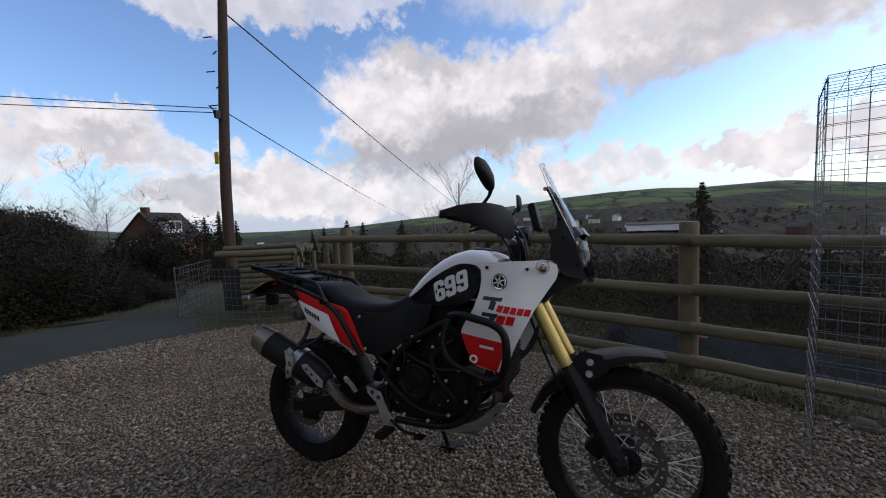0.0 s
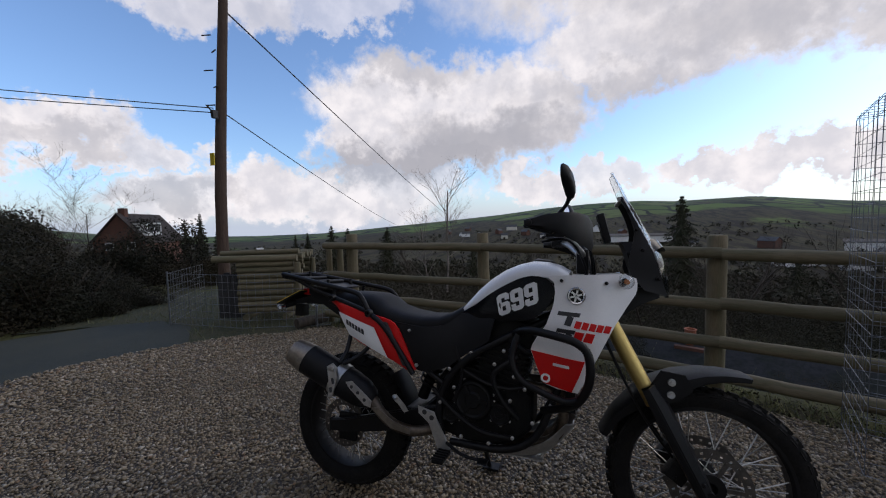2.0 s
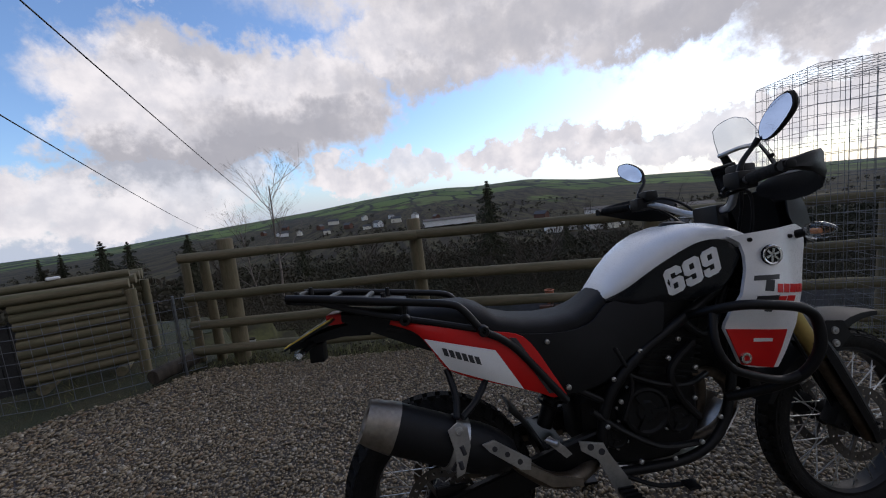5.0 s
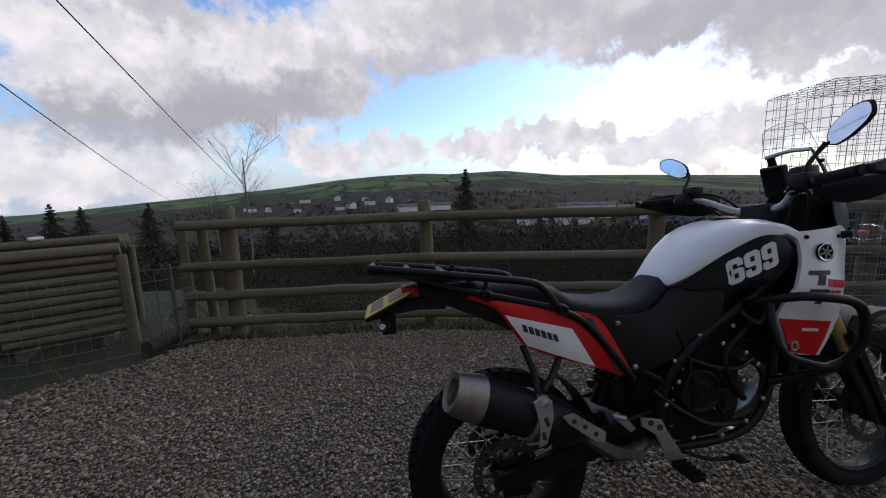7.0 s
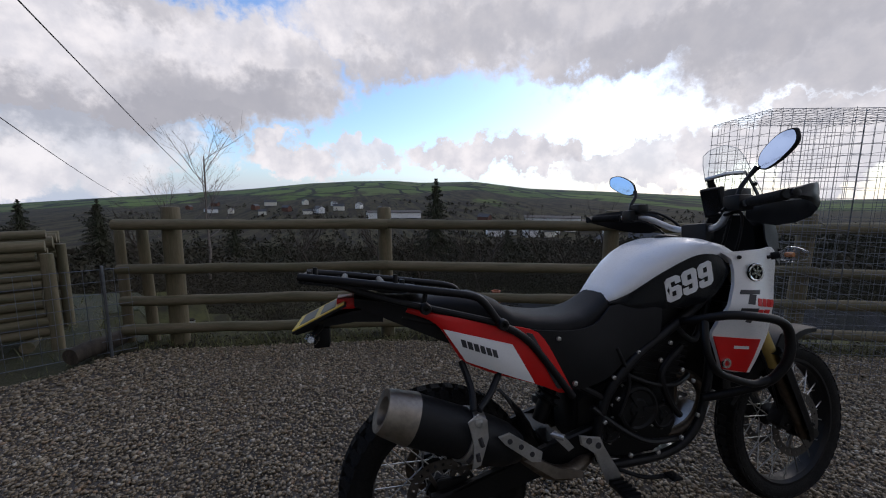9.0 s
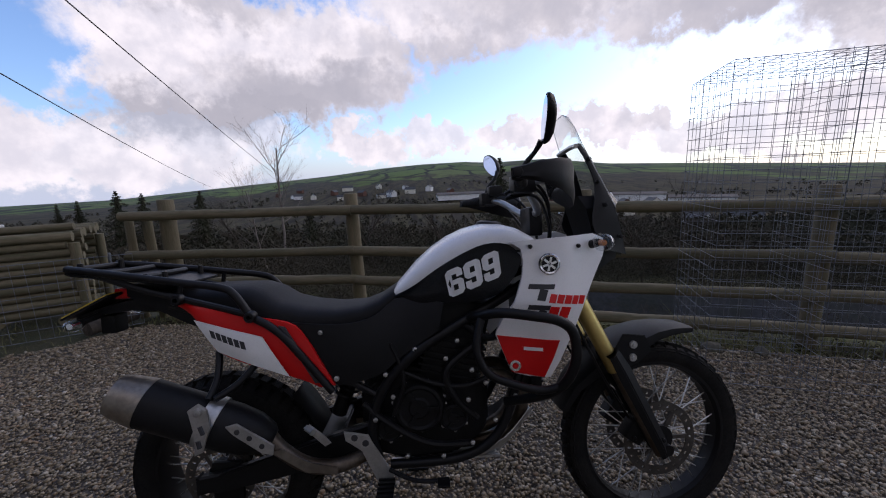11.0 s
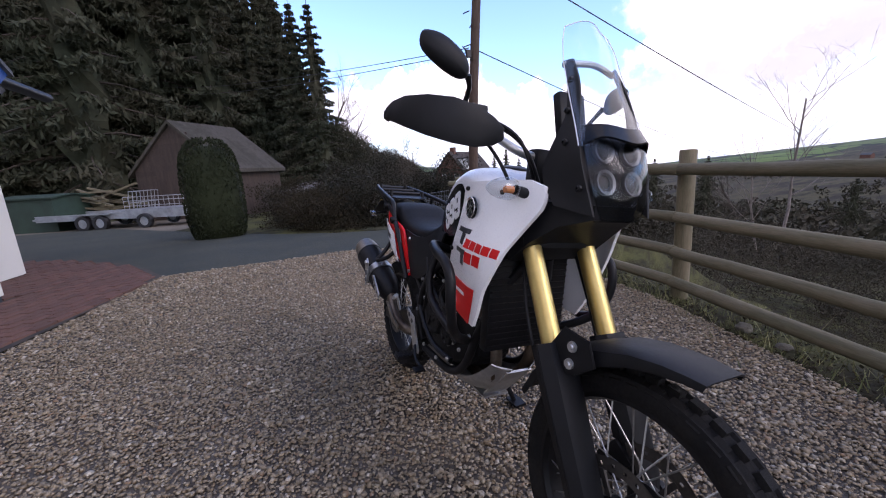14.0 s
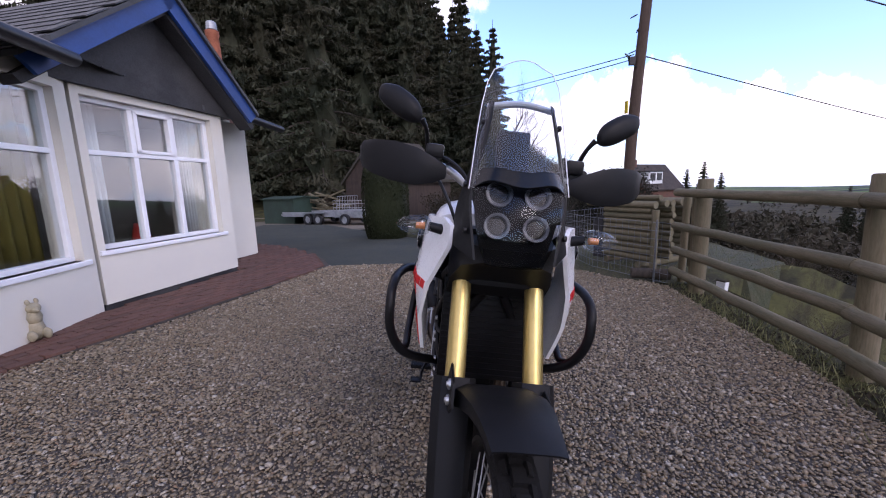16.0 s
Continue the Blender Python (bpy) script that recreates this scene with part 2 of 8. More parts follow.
M = dict(
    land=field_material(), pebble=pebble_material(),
    soil=material("gravel_bed", (0.13, 0.11, 0.09), 0.9, vary=0.5, scale=3, grain=90, bump=0.6),
    tar=material("tarmac", (0.046, 0.053, 0.046), 0.9, vary=0.35, scale=0.8, grain=160, bump=0.4, tint=(0.062, 0.066, 0.052), spec=0.25),
    yard=material("stony_yard", (0.17, 0.14, 0.10), 0.95, vary=0.5, scale=0.8, grain=20, bump=0.5, tint=(0.10, 0.085, 0.06)),
    turf=material("short_turf", (0.036, 0.044, 0.016), 0.95, vary=0.5, scale=3, grain=70, bump=0.8, tint=(0.062, 0.056, 0.024), depth=0.02),
    grass=material("grass_blades", (0.07, 0.095, 0.03), 0.8, vary=0.3, scale=2, island=0.8, tint=(0.12, 0.115, 0.05)),
    brick=material("paving_brick", (0.144, 0.061, 0.040), 0.85, vary=0.4, scale=6, grain=120, bump=0.5, each=0.6, tint=(0.15, 0.08, 0.06)),
    brick_rest=material("paving_brick_field", (0.10, 0.045, 0.030), 0.85, vary=0.4, scale=6, grain=120, bump=0.5, island=0.5, tint=(0.085, 0.045, 0.034)),
    mortar=material("paving_joint", (0.075, 0.06, 0.045), 0.95, vary=0.5, scale=5, grain=80),
    log=material("fence_pine", (0.175, 0.142, 0.088), 0.85, vary=0.45, scale=3, grain=22, bump=0.5, tint=(0.125, 0.112, 0.062), streak=(6, 6, 0.7), each=0.35),
    rail=material("rail_pine", (0.19, 0.158, 0.098), 0.85, vary=0.45, scale=3, grain=22, bump=0.5, tint=(0.12, 0.112, 0.062), streak=(0.7, 6, 6), each=0.35),
    pole=material("creosoted_pole", (0.06, 0.036, 0.024), 0.85, vary=0.5, scale=2, grain=25, bump=0.6, tint=(0.085, 0.055, 0.04), streak=(6, 6, 0.4)),
    wire=material("black_cable", (0.02, 0.02, 0.022), 0.6),
    mesh=material("galvanised_wire", (0.22, 0.235, 0.26), 0.45, 0.8, vary=0.3),
    bark=material("bark", (0.075, 0.06, 0.045), 0.95, vary=0.5, scale=4, grain=40, bump=0.8, streak=(5, 5, 0.8)),
    birch=material("pale_bark", (0.21, 0.18, 0.16), 0.9, vary=0.5, scale=3, grain=30, tint=(0.12, 0.10, 0.085)),
    fir=material("fir_needles", (0.041, 0.050, 0.032), 0.9, vary=0.45, scale=0.25, grain=6, island=0.25, tint=(0.048, 0.045, 0.030), spec=0.08),
    leaf=material("shrub_leaves", (0.011, 0.015, 0.007), 0.8, vary=0.4, scale=0.8, grain=6, island=0.5, tint=(0.018, 0.015, 0.009), spec=0.3),
    yew=material("clipped_yew", (0.018, 0.024, 0.009), 0.8, vary=0.4, scale=2, island=0.5, spec=0.2),
    bramble=material("dead_bramble", (0.03, 0.021, 0.014), 0.9, vary=0.4, scale=1, island=0.7, tint=(0.022, 0.02, 0.012), spec=0.1),
    twigs=material("winter_twigs", (0.054, 0.045, 0.034), 0.95, vary=0.4, scale=0.05, island=0.35, tint=(0.034, 0.036, 0.024), spec=0.1),
    scrub=material("winter_scrub", (0.060, 0.048, 0.034), 0.95, vary=0.4, scale=1.2, island=0.45, tint=(0.040, 0.036, 0.022), spec=0.05),
    render=material("cream_render", (0.651, 0.634, 0.563), 0.85, vary=0.06, scale=1.5, grain=180, bump=0.25, tint=(0.68, 0.66, 0.58)),
    upvc=material("white_upvc", (0.82, 0.84, 0.86), 0.3, vary=0.03, bump=0.02),
    slate=material("roof_slate", (0.075, 0.08, 0.085), 0.6, vary=0.4, scale=2, grain=50, bump=0.3, each=0.4),
    dark_board=material("dark_gable_board", (0.021, 0.022, 0.024), 0.75, vary=0.3, scale=2, grain=80, bump=0.3, tint=(0.05, 0.05, 0.052)),
    blue=material("blue_fascia_paint", (0.010, 0.055, 0.22), 0.5, vary=0.2, scale=3, bump=0.05),
    gutter=material("black_gutter", (0.015, 0.015, 0.017), 0.4, vary=0.2),
    clay=material("terracotta", (0.34, 0.105, 0.05), 0.8, vary=0.3, scale=6, bump=0.3),
    brickwall=material("red_brickwork", (0.135, 0.060, 0.042), 0.9, vary=0.4, scale=2, grain=30, tint=(0.10, 0.052, 0.038)),
    tile=material("brown_roof_tiles", (0.05, 0.037, 0.03), 0.85, vary=0.4, scale=1, grain=8, each=0.3),
    white=material("white_paint", (0.75, 0.76, 0.76), 0.6, vary=0.12, scale=0.7),
    shedwood=material("brown_shed_board", (0.06, 0.04, 0.03), 0.85, vary=0.4, scale=1.5, grain=20, bump=0.4, streak=(4, 4, .6), each=0.4),
    shedroof=material("old_mossy_sheet", (0.075, 0.066, 0.055), 0.85, vary=0.5, scale=0.9, grain=9, bump=0.5, tint=(0.045, 0.042, 0.03), each=0.2, spec=0.2),
    tin=material("grey_sheet_roof", (0.12, 0.108, 0.098), 0.7, vary=0.4, scale=0.8, grain=10, tint=(0.08, 0.068, 0.058), each=0.25),
    galv=material("galvanised_steel", (0.42, 0.44, 0.46), 0.45, 0.7, vary=0.3, scale=3),
    tarp=material("green_tarpaulin", (0.02, 0.045, 0.03), 0.7, vary=0.3, scale=2),
    stone=material("weathered_stone", (0.13, 0.115, 0.09), 0.9, vary=0.45, scale=9, grain=60, bump=0.7, tint=(0.07, 0.072, 0.05), depth=0.01),
    statue=material("cast_stone", (0.42, 0.36, 0.24), 0.9, vary=0.4, scale=14, grain=90, bump=0.5, tint=(0.3, 0.28, 0.2)),
    room=material("room_wall", (0.36, 0.30, 0.24), 0.9, vary=0.15),
    curtain=material("white_curtain", (0.75, 0.75, 0.74), 0.9, vary=0.1, scale=5),
    blind=material("olive_blind", (0.22, 0.17, 0.03), 0.9, vary=0.1, scale=5),
    redthing=material("red_cloth", (0.55, 0.03, 0.02), 0.8, vary=0.15),
    pane=glass_material("window_pane", flat=0.13),
)


# ---- mesh tools ----
def part(name, bm, mat, parent=None, label="", smooth=False):
    """Links a bmesh as one mesh object, under a thing if one is given."""
    me = bpy.data.meshes.new(name)
    bmesh.ops.recalc_face_normals(bm, faces=bm.faces[:])
    bm.to_mesh(me)
    bm.free()
    if smooth:
        me.polygons.foreach_set("use_smooth", [True] * len(me.polygons))
        me.set_sharp_from_angle(angle=radians(smooth if smooth is not True else 40))
    me.materials.append(mat)
    ob = new(name, me)
    ob.parent = parent
    if label:
        ob["label"] = label
    return ob


def thing(name, label, category, m=None, group="", kind=""):
    ob = new(name)
    ob.empty_display_size = 0.1
    ob.matrix_world = m or Matrix()
    return tagged(ob, label, category, group, kind)


def box(bm, x0, x1, y0, y1, z0, z1, m=None, bevel=0.0):
    """A box between two corners, with chamfered edges if asked."""
    r = bmesh.ops.create_cube(bm, size=1.0)["verts"]
    for v in r:
        v.co = Vector(((x0 + x1) / 2 + v.co.x * (x1 - x0), (y0 + y1) / 2 + v.co.y * (y1 - y0), (z0 + z1) / 2 + v.co.z * (z1 - z0)))
    if bevel:
        edges = list({e for v in r for e in v.link_edges})
        out = bmesh.ops.bevel(bm, geom=edges, offset=bevel, segments=2, affect="EDGES", profile=0.6)
        r = list({v for f in out["faces"] for v in f.verts} | {v for v in r if v.is_valid})
    if m:
        bmesh.ops.transform(bm, matrix=m, verts=r)
    return r


def smooth_path(pts, n=6):
    """Points of a smooth curve through the given ones."""
    p = [Vector(q) for q in pts]
    out = []
    for i in range(len(p) - 1):
        a, b, c, d = p[max(i - 1, 0)], p[i], p[i + 1], p[min(i + 2, len(p) - 1)]
        for k in range(n):
            t = k / n
            out.append(0.5 * ((2 * b) + (c - a) * t + (2 * a - 5 * b + 4 * c - d) * t * t + (3 * b - a - 3 * c + d) * t ** 3))
    return out + [p[-1]]


def tube(bm, pts, radius, n=10, curve=0, flat=1.0, closed=False):
    """A round bar along the points; radius may be a list; flat squeezes it across."""
    p = smooth_path(pts, curve) if curve else [Vector(q) for q in pts]
    rs = radius if isinstance(radius, (list, tuple)) else [radius]
    rad = [float(np.interp(i / max(1, len(p) - 1), np.linspace(0, 1, len(rs)), rs)) for i in range(len(p))]
    rings, side = [], None
    for i, c in enumerate(p):
        if closed:
            d = (p[(i + 1) % len(p)] - p[i - 1]).normalized()
        else:
            d = (p[min(i + 1, len(p) - 1)] - p[max(i - 1, 0)]).normalized()
        if side is None:
            side = d.orthogonal().normalized() if abs(d.y) > 0.9 else d.cross(Vector((0, 1, 0))).normalized()
        side = (side - d * side.dot(d)).normalized()
        up = d.cross(side)
        rings.append([bm.verts.new(c + (side * math.cos(a) + up * math.sin(a) * flat) * rad[i]) for a in (math.tau * k / n for k in range(n))])
    pairs = zip(rings, rings[1:] + ([rings[0]] if closed else []))
    for a, b in pairs:
        for k in range(n):
            bm.faces.new((a[k], a[(k + 1) % n], b[(k + 1) % n], b[k]))
    if not closed:
        bm.faces.new(rings[0])
        bm.faces.new(rings[-1][::-1])
    return [v for r in rings for v in r]


def turned(bm, profile, axis_m, n=32, closed=True):
    """A body of revolution: profile of (radius, height) pairs about axis_m's z axis."""
    rings = []
    for r, h in profile:
        rings.append([bm.verts.new(axis_m @ Vector((r * math.cos(a), r * math.sin(a), h))) for a in (math.tau * k / n for k in range(n))])
    loop = rings + ([rings[0]] if closed else [])
    for a, b in zip(loop, loop[1:]):
        for k in range(n):
            bm.faces.new((a[k], a[(k + 1) % n], b[(k + 1) % n], b[k]))
    if not closed:
        for ring in (rings[0], rings[-1]):
            bm.faces.new(ring)


def loft(bm, sections, cap=True, closed=True):
    """Skins a row of sections, each a list of as many points."""
    rings = [[bm.verts.new(Vector(q)) for q in s] for s in sections]
    n = len(rings[0])
    for a, b in zip(rings, rings[1:]):
        for k in range(n if closed else n - 1):
            bm.faces.new((a[k], a[(k + 1) % n], b[(k + 1) % n], b[k]))
    if cap and closed:
        bm.faces.new(rings[0])
        bm.faces.new(rings[-1][::-1])
    return rings


def resample(pts, n):
    p = np.array(pts, float)
    d = np.r_[0, np.cumsum(np.linalg.norm(np.diff(p, axis=0), axis=1))]
    return [Vector([np.interp(s, d, p[:, k]) for k in range(p.shape[1])]) for s in np.linspace(0, d[-1], n)]


def shell(bm, top, low, nu=14, nv=6, bulge=0.0, thick=0.006, out=(0, -1, 0), curve=True):
    """A curved panel spanned between two edge lines, swelling along out and given a thickness."""
    a = resample(smooth_path(top, 5) if curve and len(top) > 2 else top, nu)
    b = resample(smooth_path(low, 5) if curve and len(low) > 2 else low, nu)
    o = Vector(out)
    grid = []
    for i in range(nu):
        row = []
        for j in range(nv):
            t, s = j / (nv - 1), i / (nu - 1)
            q = a[i].lerp(b[i], t) + o * bulge * (math.sin(math.pi * t) ** 0.8 if 0 < t < 1 else 0) * (0.35 + 0.65 * math.sin(math.pi * s))
            row.append(q)
        grid.append(row)
    for off, flip in ((0.0, False), (-thick, True)):
        vs = [[bm.verts.new(q + o * off) for q in row] for row in grid]
        for i in range(nu - 1):
            for j in range(nv - 1):
                f = (vs[i][j], vs[i + 1][j], vs[i + 1][j + 1], vs[i][j + 1])
                bm.faces.new(f[::-1] if flip else f)
        if off == 0.0:
            first = vs
    def rim(u, w):
        for k in range(len(u) - 1):
            try:
                bm.faces.new((u[k], u[k + 1], w[k + 1], w[k]))
            except ValueError:
                pass
    rim([r[0] for r in first], [r[0] for r in vs])
    rim([r[-1] for r in first], [r[-1] for r in vs])
    rim(first[0], vs[0])
    rim(first[-1], vs[-1])
    bmesh.ops.remove_doubles(bm, verts=bm.verts[:], dist=0.0004)


def plate(bm, outline, y0, y1, m=None, bevel=0.0, curve=0):
    """A flat plate: an outline in x and z, between two y."""
    o = [q.to_tuple() for q in smooth_path([(a, b, 0) for a, b in outline] + [(*outline[0], 0)], curve)[:-1]] if curve else outline
    a = [bm.verts.new((q[0], y0, q[1])) for q in o]
    b = [bm.verts.new((q[0], y1, q[1])) for q in o]
    n = len(o)
    fa, fb = bm.faces.new(a), bm.faces.new(b[::-1])
    sides = [bm.faces.new((a[k], b[k], b[(k + 1) % n], a[(k + 1) % n])) for k in range(n)]
    if bevel:
        edges = list(fa.edges) + list(fb.edges)
        bmesh.ops.bevel(bm, geom=edges, offset=bevel, segments=2, affect="EDGES")
    if m:
        bmesh.ops.transform(bm, matrix=m, verts=bm.verts[:])


def big_mesh(name, verts, faces, mat, parent=None):
    me = bpy.data.meshes.new(name)
    me.from_pydata([tuple(v) for v in verts] if not isinstance(verts, np.ndarray) else verts.tolist(), [], faces if isinstance(faces, list) else faces.tolist())
    me.materials.append(mat)
    ob = new(name, me)
    ob.parent = parent
    return ob


# ---- land ----
RIDGE = [(-180, 4), (-120, 8), (-100, 8), (-84, 5.5), (-76, 2.6), (-68, 0.3), (-60, -0.9), (-47, -1.2), (-38, -1.1), (-28, -0.3), (-20, 0.3), (-13, 0.9), (-6, 1.7), (0, 2.1), (6, 2.25),
         (10, 2.0), (18, 2.2), (26, 1.2), (36, 0.8), (48, 0.2), (58, -0.2), (66, 0.2), (75, 2), (95, 4), (130, 4), (180, 4)]
FENCE = [(-2.55, 2.78), (-1.92, 2.68), (0.04, 2.47), (2.1, 1.87), (3.7, 1.32), (6.2, 0.45)]


def fence_y(x):
    return float(np.interp(x, [p[0] for p in FENCE], [p[1] for p in FENCE]))


def land_height(x, y):
    """Level round the house, steep below the fence, a wide valley and the ridge beyond it; a wooded bank behind the lane."""
    r = math.hypot(x, y)
    a = math.degrees(math.atan2(x, y))
    edge = fence_y(x) + 0.45 if x > -2.8 else 5.2
    d = max(0.0, y - edge)
    z = -0.05 - (0.5 * d if d < 9 else 4.5 + 0.14 * (d - 9))
    z = max(z, -34)
    if d <= 0:
        z = -0.05
    if x < -5.5 and y < 9:
        k = min(1, max(0, (9 - y) / 6))
        z = z * (1 - k) + k * (-0.05 - 0.035 * min(19.5, -x - 5.5))
    back = min(1, max(0, (-a - 70) / 22)) if a < 0 else 0
    if back > 0 and r > 24:
        z += back * (r - 24) * 0.19 * min(1, (r - 24) / 25)
    ridge = float(np.interp(a, [p[0] for p in RIDGE], [p[1] for p in RIDGE]))
    far = 1700.0
    if r > 320:
        t = min(1, (r - 320) / (far - 320))
        top = 1.3 + far * math.tan(radians(ridge))
        s = t * t * (3 - 2 * t) * 0.55 + 0.45 * t
        z = z * (1 - s) + s * top + 5 * noise.noise((x / 260, y / 260, 0.3)) * min(1, t * 3) * (1 - t)
    if r > far:
        z -= (r - far) * 0.05
    return z


def build_land():
    radii = [0] + [0.75 * 1.17 ** k for k in range(0, 53)]
    radii = [r for r in radii if r < 2600] + [2600, 4200]
    angles = np.linspace(0, math.tau, 289)[:-1]
    verts, faces = [(0, 0, -0.05)], []
    for r in radii[1:]:
        for a in angles:
            x, y = r * math.sin(a), r * math.cos(a)
            verts.append((x, y, land_height(x, y)))
    n = len(angles)
    for k in range(n):
        faces.append((0, 1 + (k + 1) % n, 1 + k))
    for i in range(len(radii) - 2):
        for k in range(n):
            p, q = 1 + i * n, 1 + (i + 1) * n
            faces.append((p + k, p + (k + 1) % n, q + (k + 1) % n, q + k))
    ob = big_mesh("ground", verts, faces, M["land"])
    ob.data.polygons.foreach_set("use_smooth", [True] * len(ob.data.polygons))
    tagged(ob, "winter countryside of hedged green fields and bare woods", "ground", kind="structure")


build_land()

GRAVEL = [(-3.85, -2.03), (-3.8, -1.2), (-3.85, -0.3), (-3.85, 0.4), (-3.6, 1.0), (-3.35, 1.42), (-2.95, 1.9), (-2.5, 2.12), (-2.3, 2.4), (-2.1, 2.55), (0.04, 2.3), (2.1, 1.66), (3.7, 1.12), (6.4, 0.15),
          (6.4, -3.6), (1.2, -3.45), (-0.15, -3.32), (-0.75, -3.03), (-1.7, -2.67), (-2.45, -2.43), (-3.2, -2.22)]


def sheet(name, outline, z, mat, label, category, kind="structure"):
    bm = bmesh.new()
    bm.faces.new([bm.verts.new((x, y, z)) for x, y in outline])
    bmesh.ops.triangulate(bm, faces=bm.faces[:])
    return tagged(part(name, bm, mat), label, category, kind=kind)


sheet("gravel_bed", GRAVEL, -0.022, M["soil"], "stony bed of the gravel drive", "ground")
LANE = [(-3.82, -2.03), (-3.76, -1.2), (-3.8, -0.3), (-3.8, 0.4), (-3.55, 1.0), (-3.36, 1.44), (-4.1, 2.0), (-4.9, 2.1), (-5.5, 1.6), (-6.1, 0.6), (-7.2, -0.6), (-9.2, -2.0), (-11.5, -3.4), (-16, -6.2),
        (-17, -9.6), (-11.0, -8.0), (-7.6, -5.6), (-6.3, -3.9), (-5.4, -2.95), (-4.5, -2.35)]


def drape(name, outline, lift, mat, label, category, cuts=0.5):
    """A sheet that follows the land."""
    bm = bmesh.new()
    bm.faces.new([bm.verts.new((x, y, 0)) for x, y in outline])
    bmesh.ops.triangulate(bm, faces=bm.faces[:])
    for _ in range(5):
        long = [e for e in bm.edges if e.calc_length() > cuts]
        if not long:
            break
        bmesh.ops.subdivide_edges(bm, edges=long, cuts=1)
        bmesh.ops.triangulate(bm, faces=[f for f in bm.faces if len(f.verts) > 3])
    for v in bm.verts:
        v.co.z = land_height(v.co.x, v.co.y) + lift
    return tagged(part(name, bm, mat), label, category, kind="structure")


drape("road", LANE, 0.022, M["tar"], "worn grey-green tarmac lane curving past the drive", "road")
drape("yard", [(-11.2, -8.2), (-11.4, -3.4), (-13.5, -2.4), (-20, -3.0), (-28, -6), (-29, -15), (-17, -13.5)], 0.012, M["yard"], "muddy pale stone yard beyond the lane", "ground", 1.0)
drape("lawn", [(-3.4, 1.3), (-2.9, 1.88), (-2.42, 2.12), (-2.2, 2.9), (-2.8, 4.9), (-6.5, 5.2), (-7.5, 3.5), (-6.4, 1.0), (-5.4, 1.75), (-4.2, 1.9)], 0.014, M["turf"], "rough mossy grass beside the log stack", "grass")


def inside(poly, x, y):
    hit = False
    for (x0, y0), (x1, y1) in zip(poly, poly[1:] + poly[:1]):
        if (y0 > y) != (y1 > y) and x < (x1 - x0) * (y - y0) / (y1 - y0) + x0:
            hit = not hit
    return hit


def build_pebbles():
    """The loose chippings: thousands of chipped stones lying on the bed."""
    rng = np.random.default_rng(4)
    base = np.array([(1, 0, -.3), (-.5, .87, -.3), (-.5, -.87, -.3), (.5, .6, .55), (-.85, 0, .5), (.45, -.65, .6)])
    tris = np.array([(0, 3, 5), (0, 1, 3), (1, 4, 3), (1, 2, 4), (2, 5, 4), (2, 0, 5), (3, 4, 5), (0, 2, 1)])
    spots = []
    step = 0.0162
    xs = np.arange(-3.9, 5.6, step)
    for x in xs:
        ys = np.arange(-3.6, 2.9, step)
        for y in ys:
            px, py = x + rng.uniform(-.5, .5) * step, y + rng.uniform(-.5, .5) * step
            d = math.hypot(px - 0.9, py - 0.1)
            if d > 2.9 and rng.random() > (2.9 / d) ** 1.75:
                continue
            spots.append((px, py, d))
    spots = [s for s in spots if inside(GRAVEL, s[0], s[1])]
    n = len(spots)
    s = np.array(spots)
    size = rng.gamma(7, 0.0014, n).clip(0.005, 0.020) * np.where(s[:, 2] > 2.9, (s[:, 2] / 2.9) ** 0.8, 1)
    shape = base[None] * rng.uniform(0.65, 1.25, (n, 6, 3)) * size[:, None, None]
    shape[:, :, 2] *= rng.uniform(0.38, 0.85, (n, 1))
    a, t = rng.uniform(0, math.tau, n), rng.normal(0, 0.35, n)
    ca, sa, ct, st = np.cos(a), np.sin(a), np.cos(t), np.sin(t)
    x, y, z = shape[:, :, 0], shape[:, :, 1], shape[:, :, 2]
    x, z = x * ct[:, None] + z * st[:, None], z * ct[:, None] - x * st[:, None]
    x, y = x * ca[:, None] - y * sa[:, None], x * sa[:, None] + y * ca[:, None]
    hump = np.array([0.006 * noise.noise((p[0] * 2.2, p[1] * 2.2, 0)) for p in spots])
    co = np.stack([x + s[:, :1], y + s[:, 1:2], z + (-0.012 + hump + rng.uniform(-.006, .006, n))[:, None]], -1).reshape(-1, 3)
    faces = (tris[None] + 6 * np.arange(n)[:, None, None]).reshape(-1, 3)
    me = bpy.data.meshes.new("gravel")
    me.vertices.add(len(co))
    me.vertices.foreach_set("co", co.astype(np.float32).ravel())
    me.loops.add(faces.size)
    me.loops.foreach_set("vertex_index", faces.astype(np.int32).ravel())
    me.polygons.add(len(faces))
    me.polygons.foreach_set("loop_start", np.arange(0, faces.size, 3, dtype=np.int32))
    me.update(calc_edges=True)
    me.validate()
    me.materials.append(M["pebble"])
    tagged(new("gravel", me), "loose brown and grey stone chippings covering the drive", "gravel", kind="stuff")


build_pebbles()


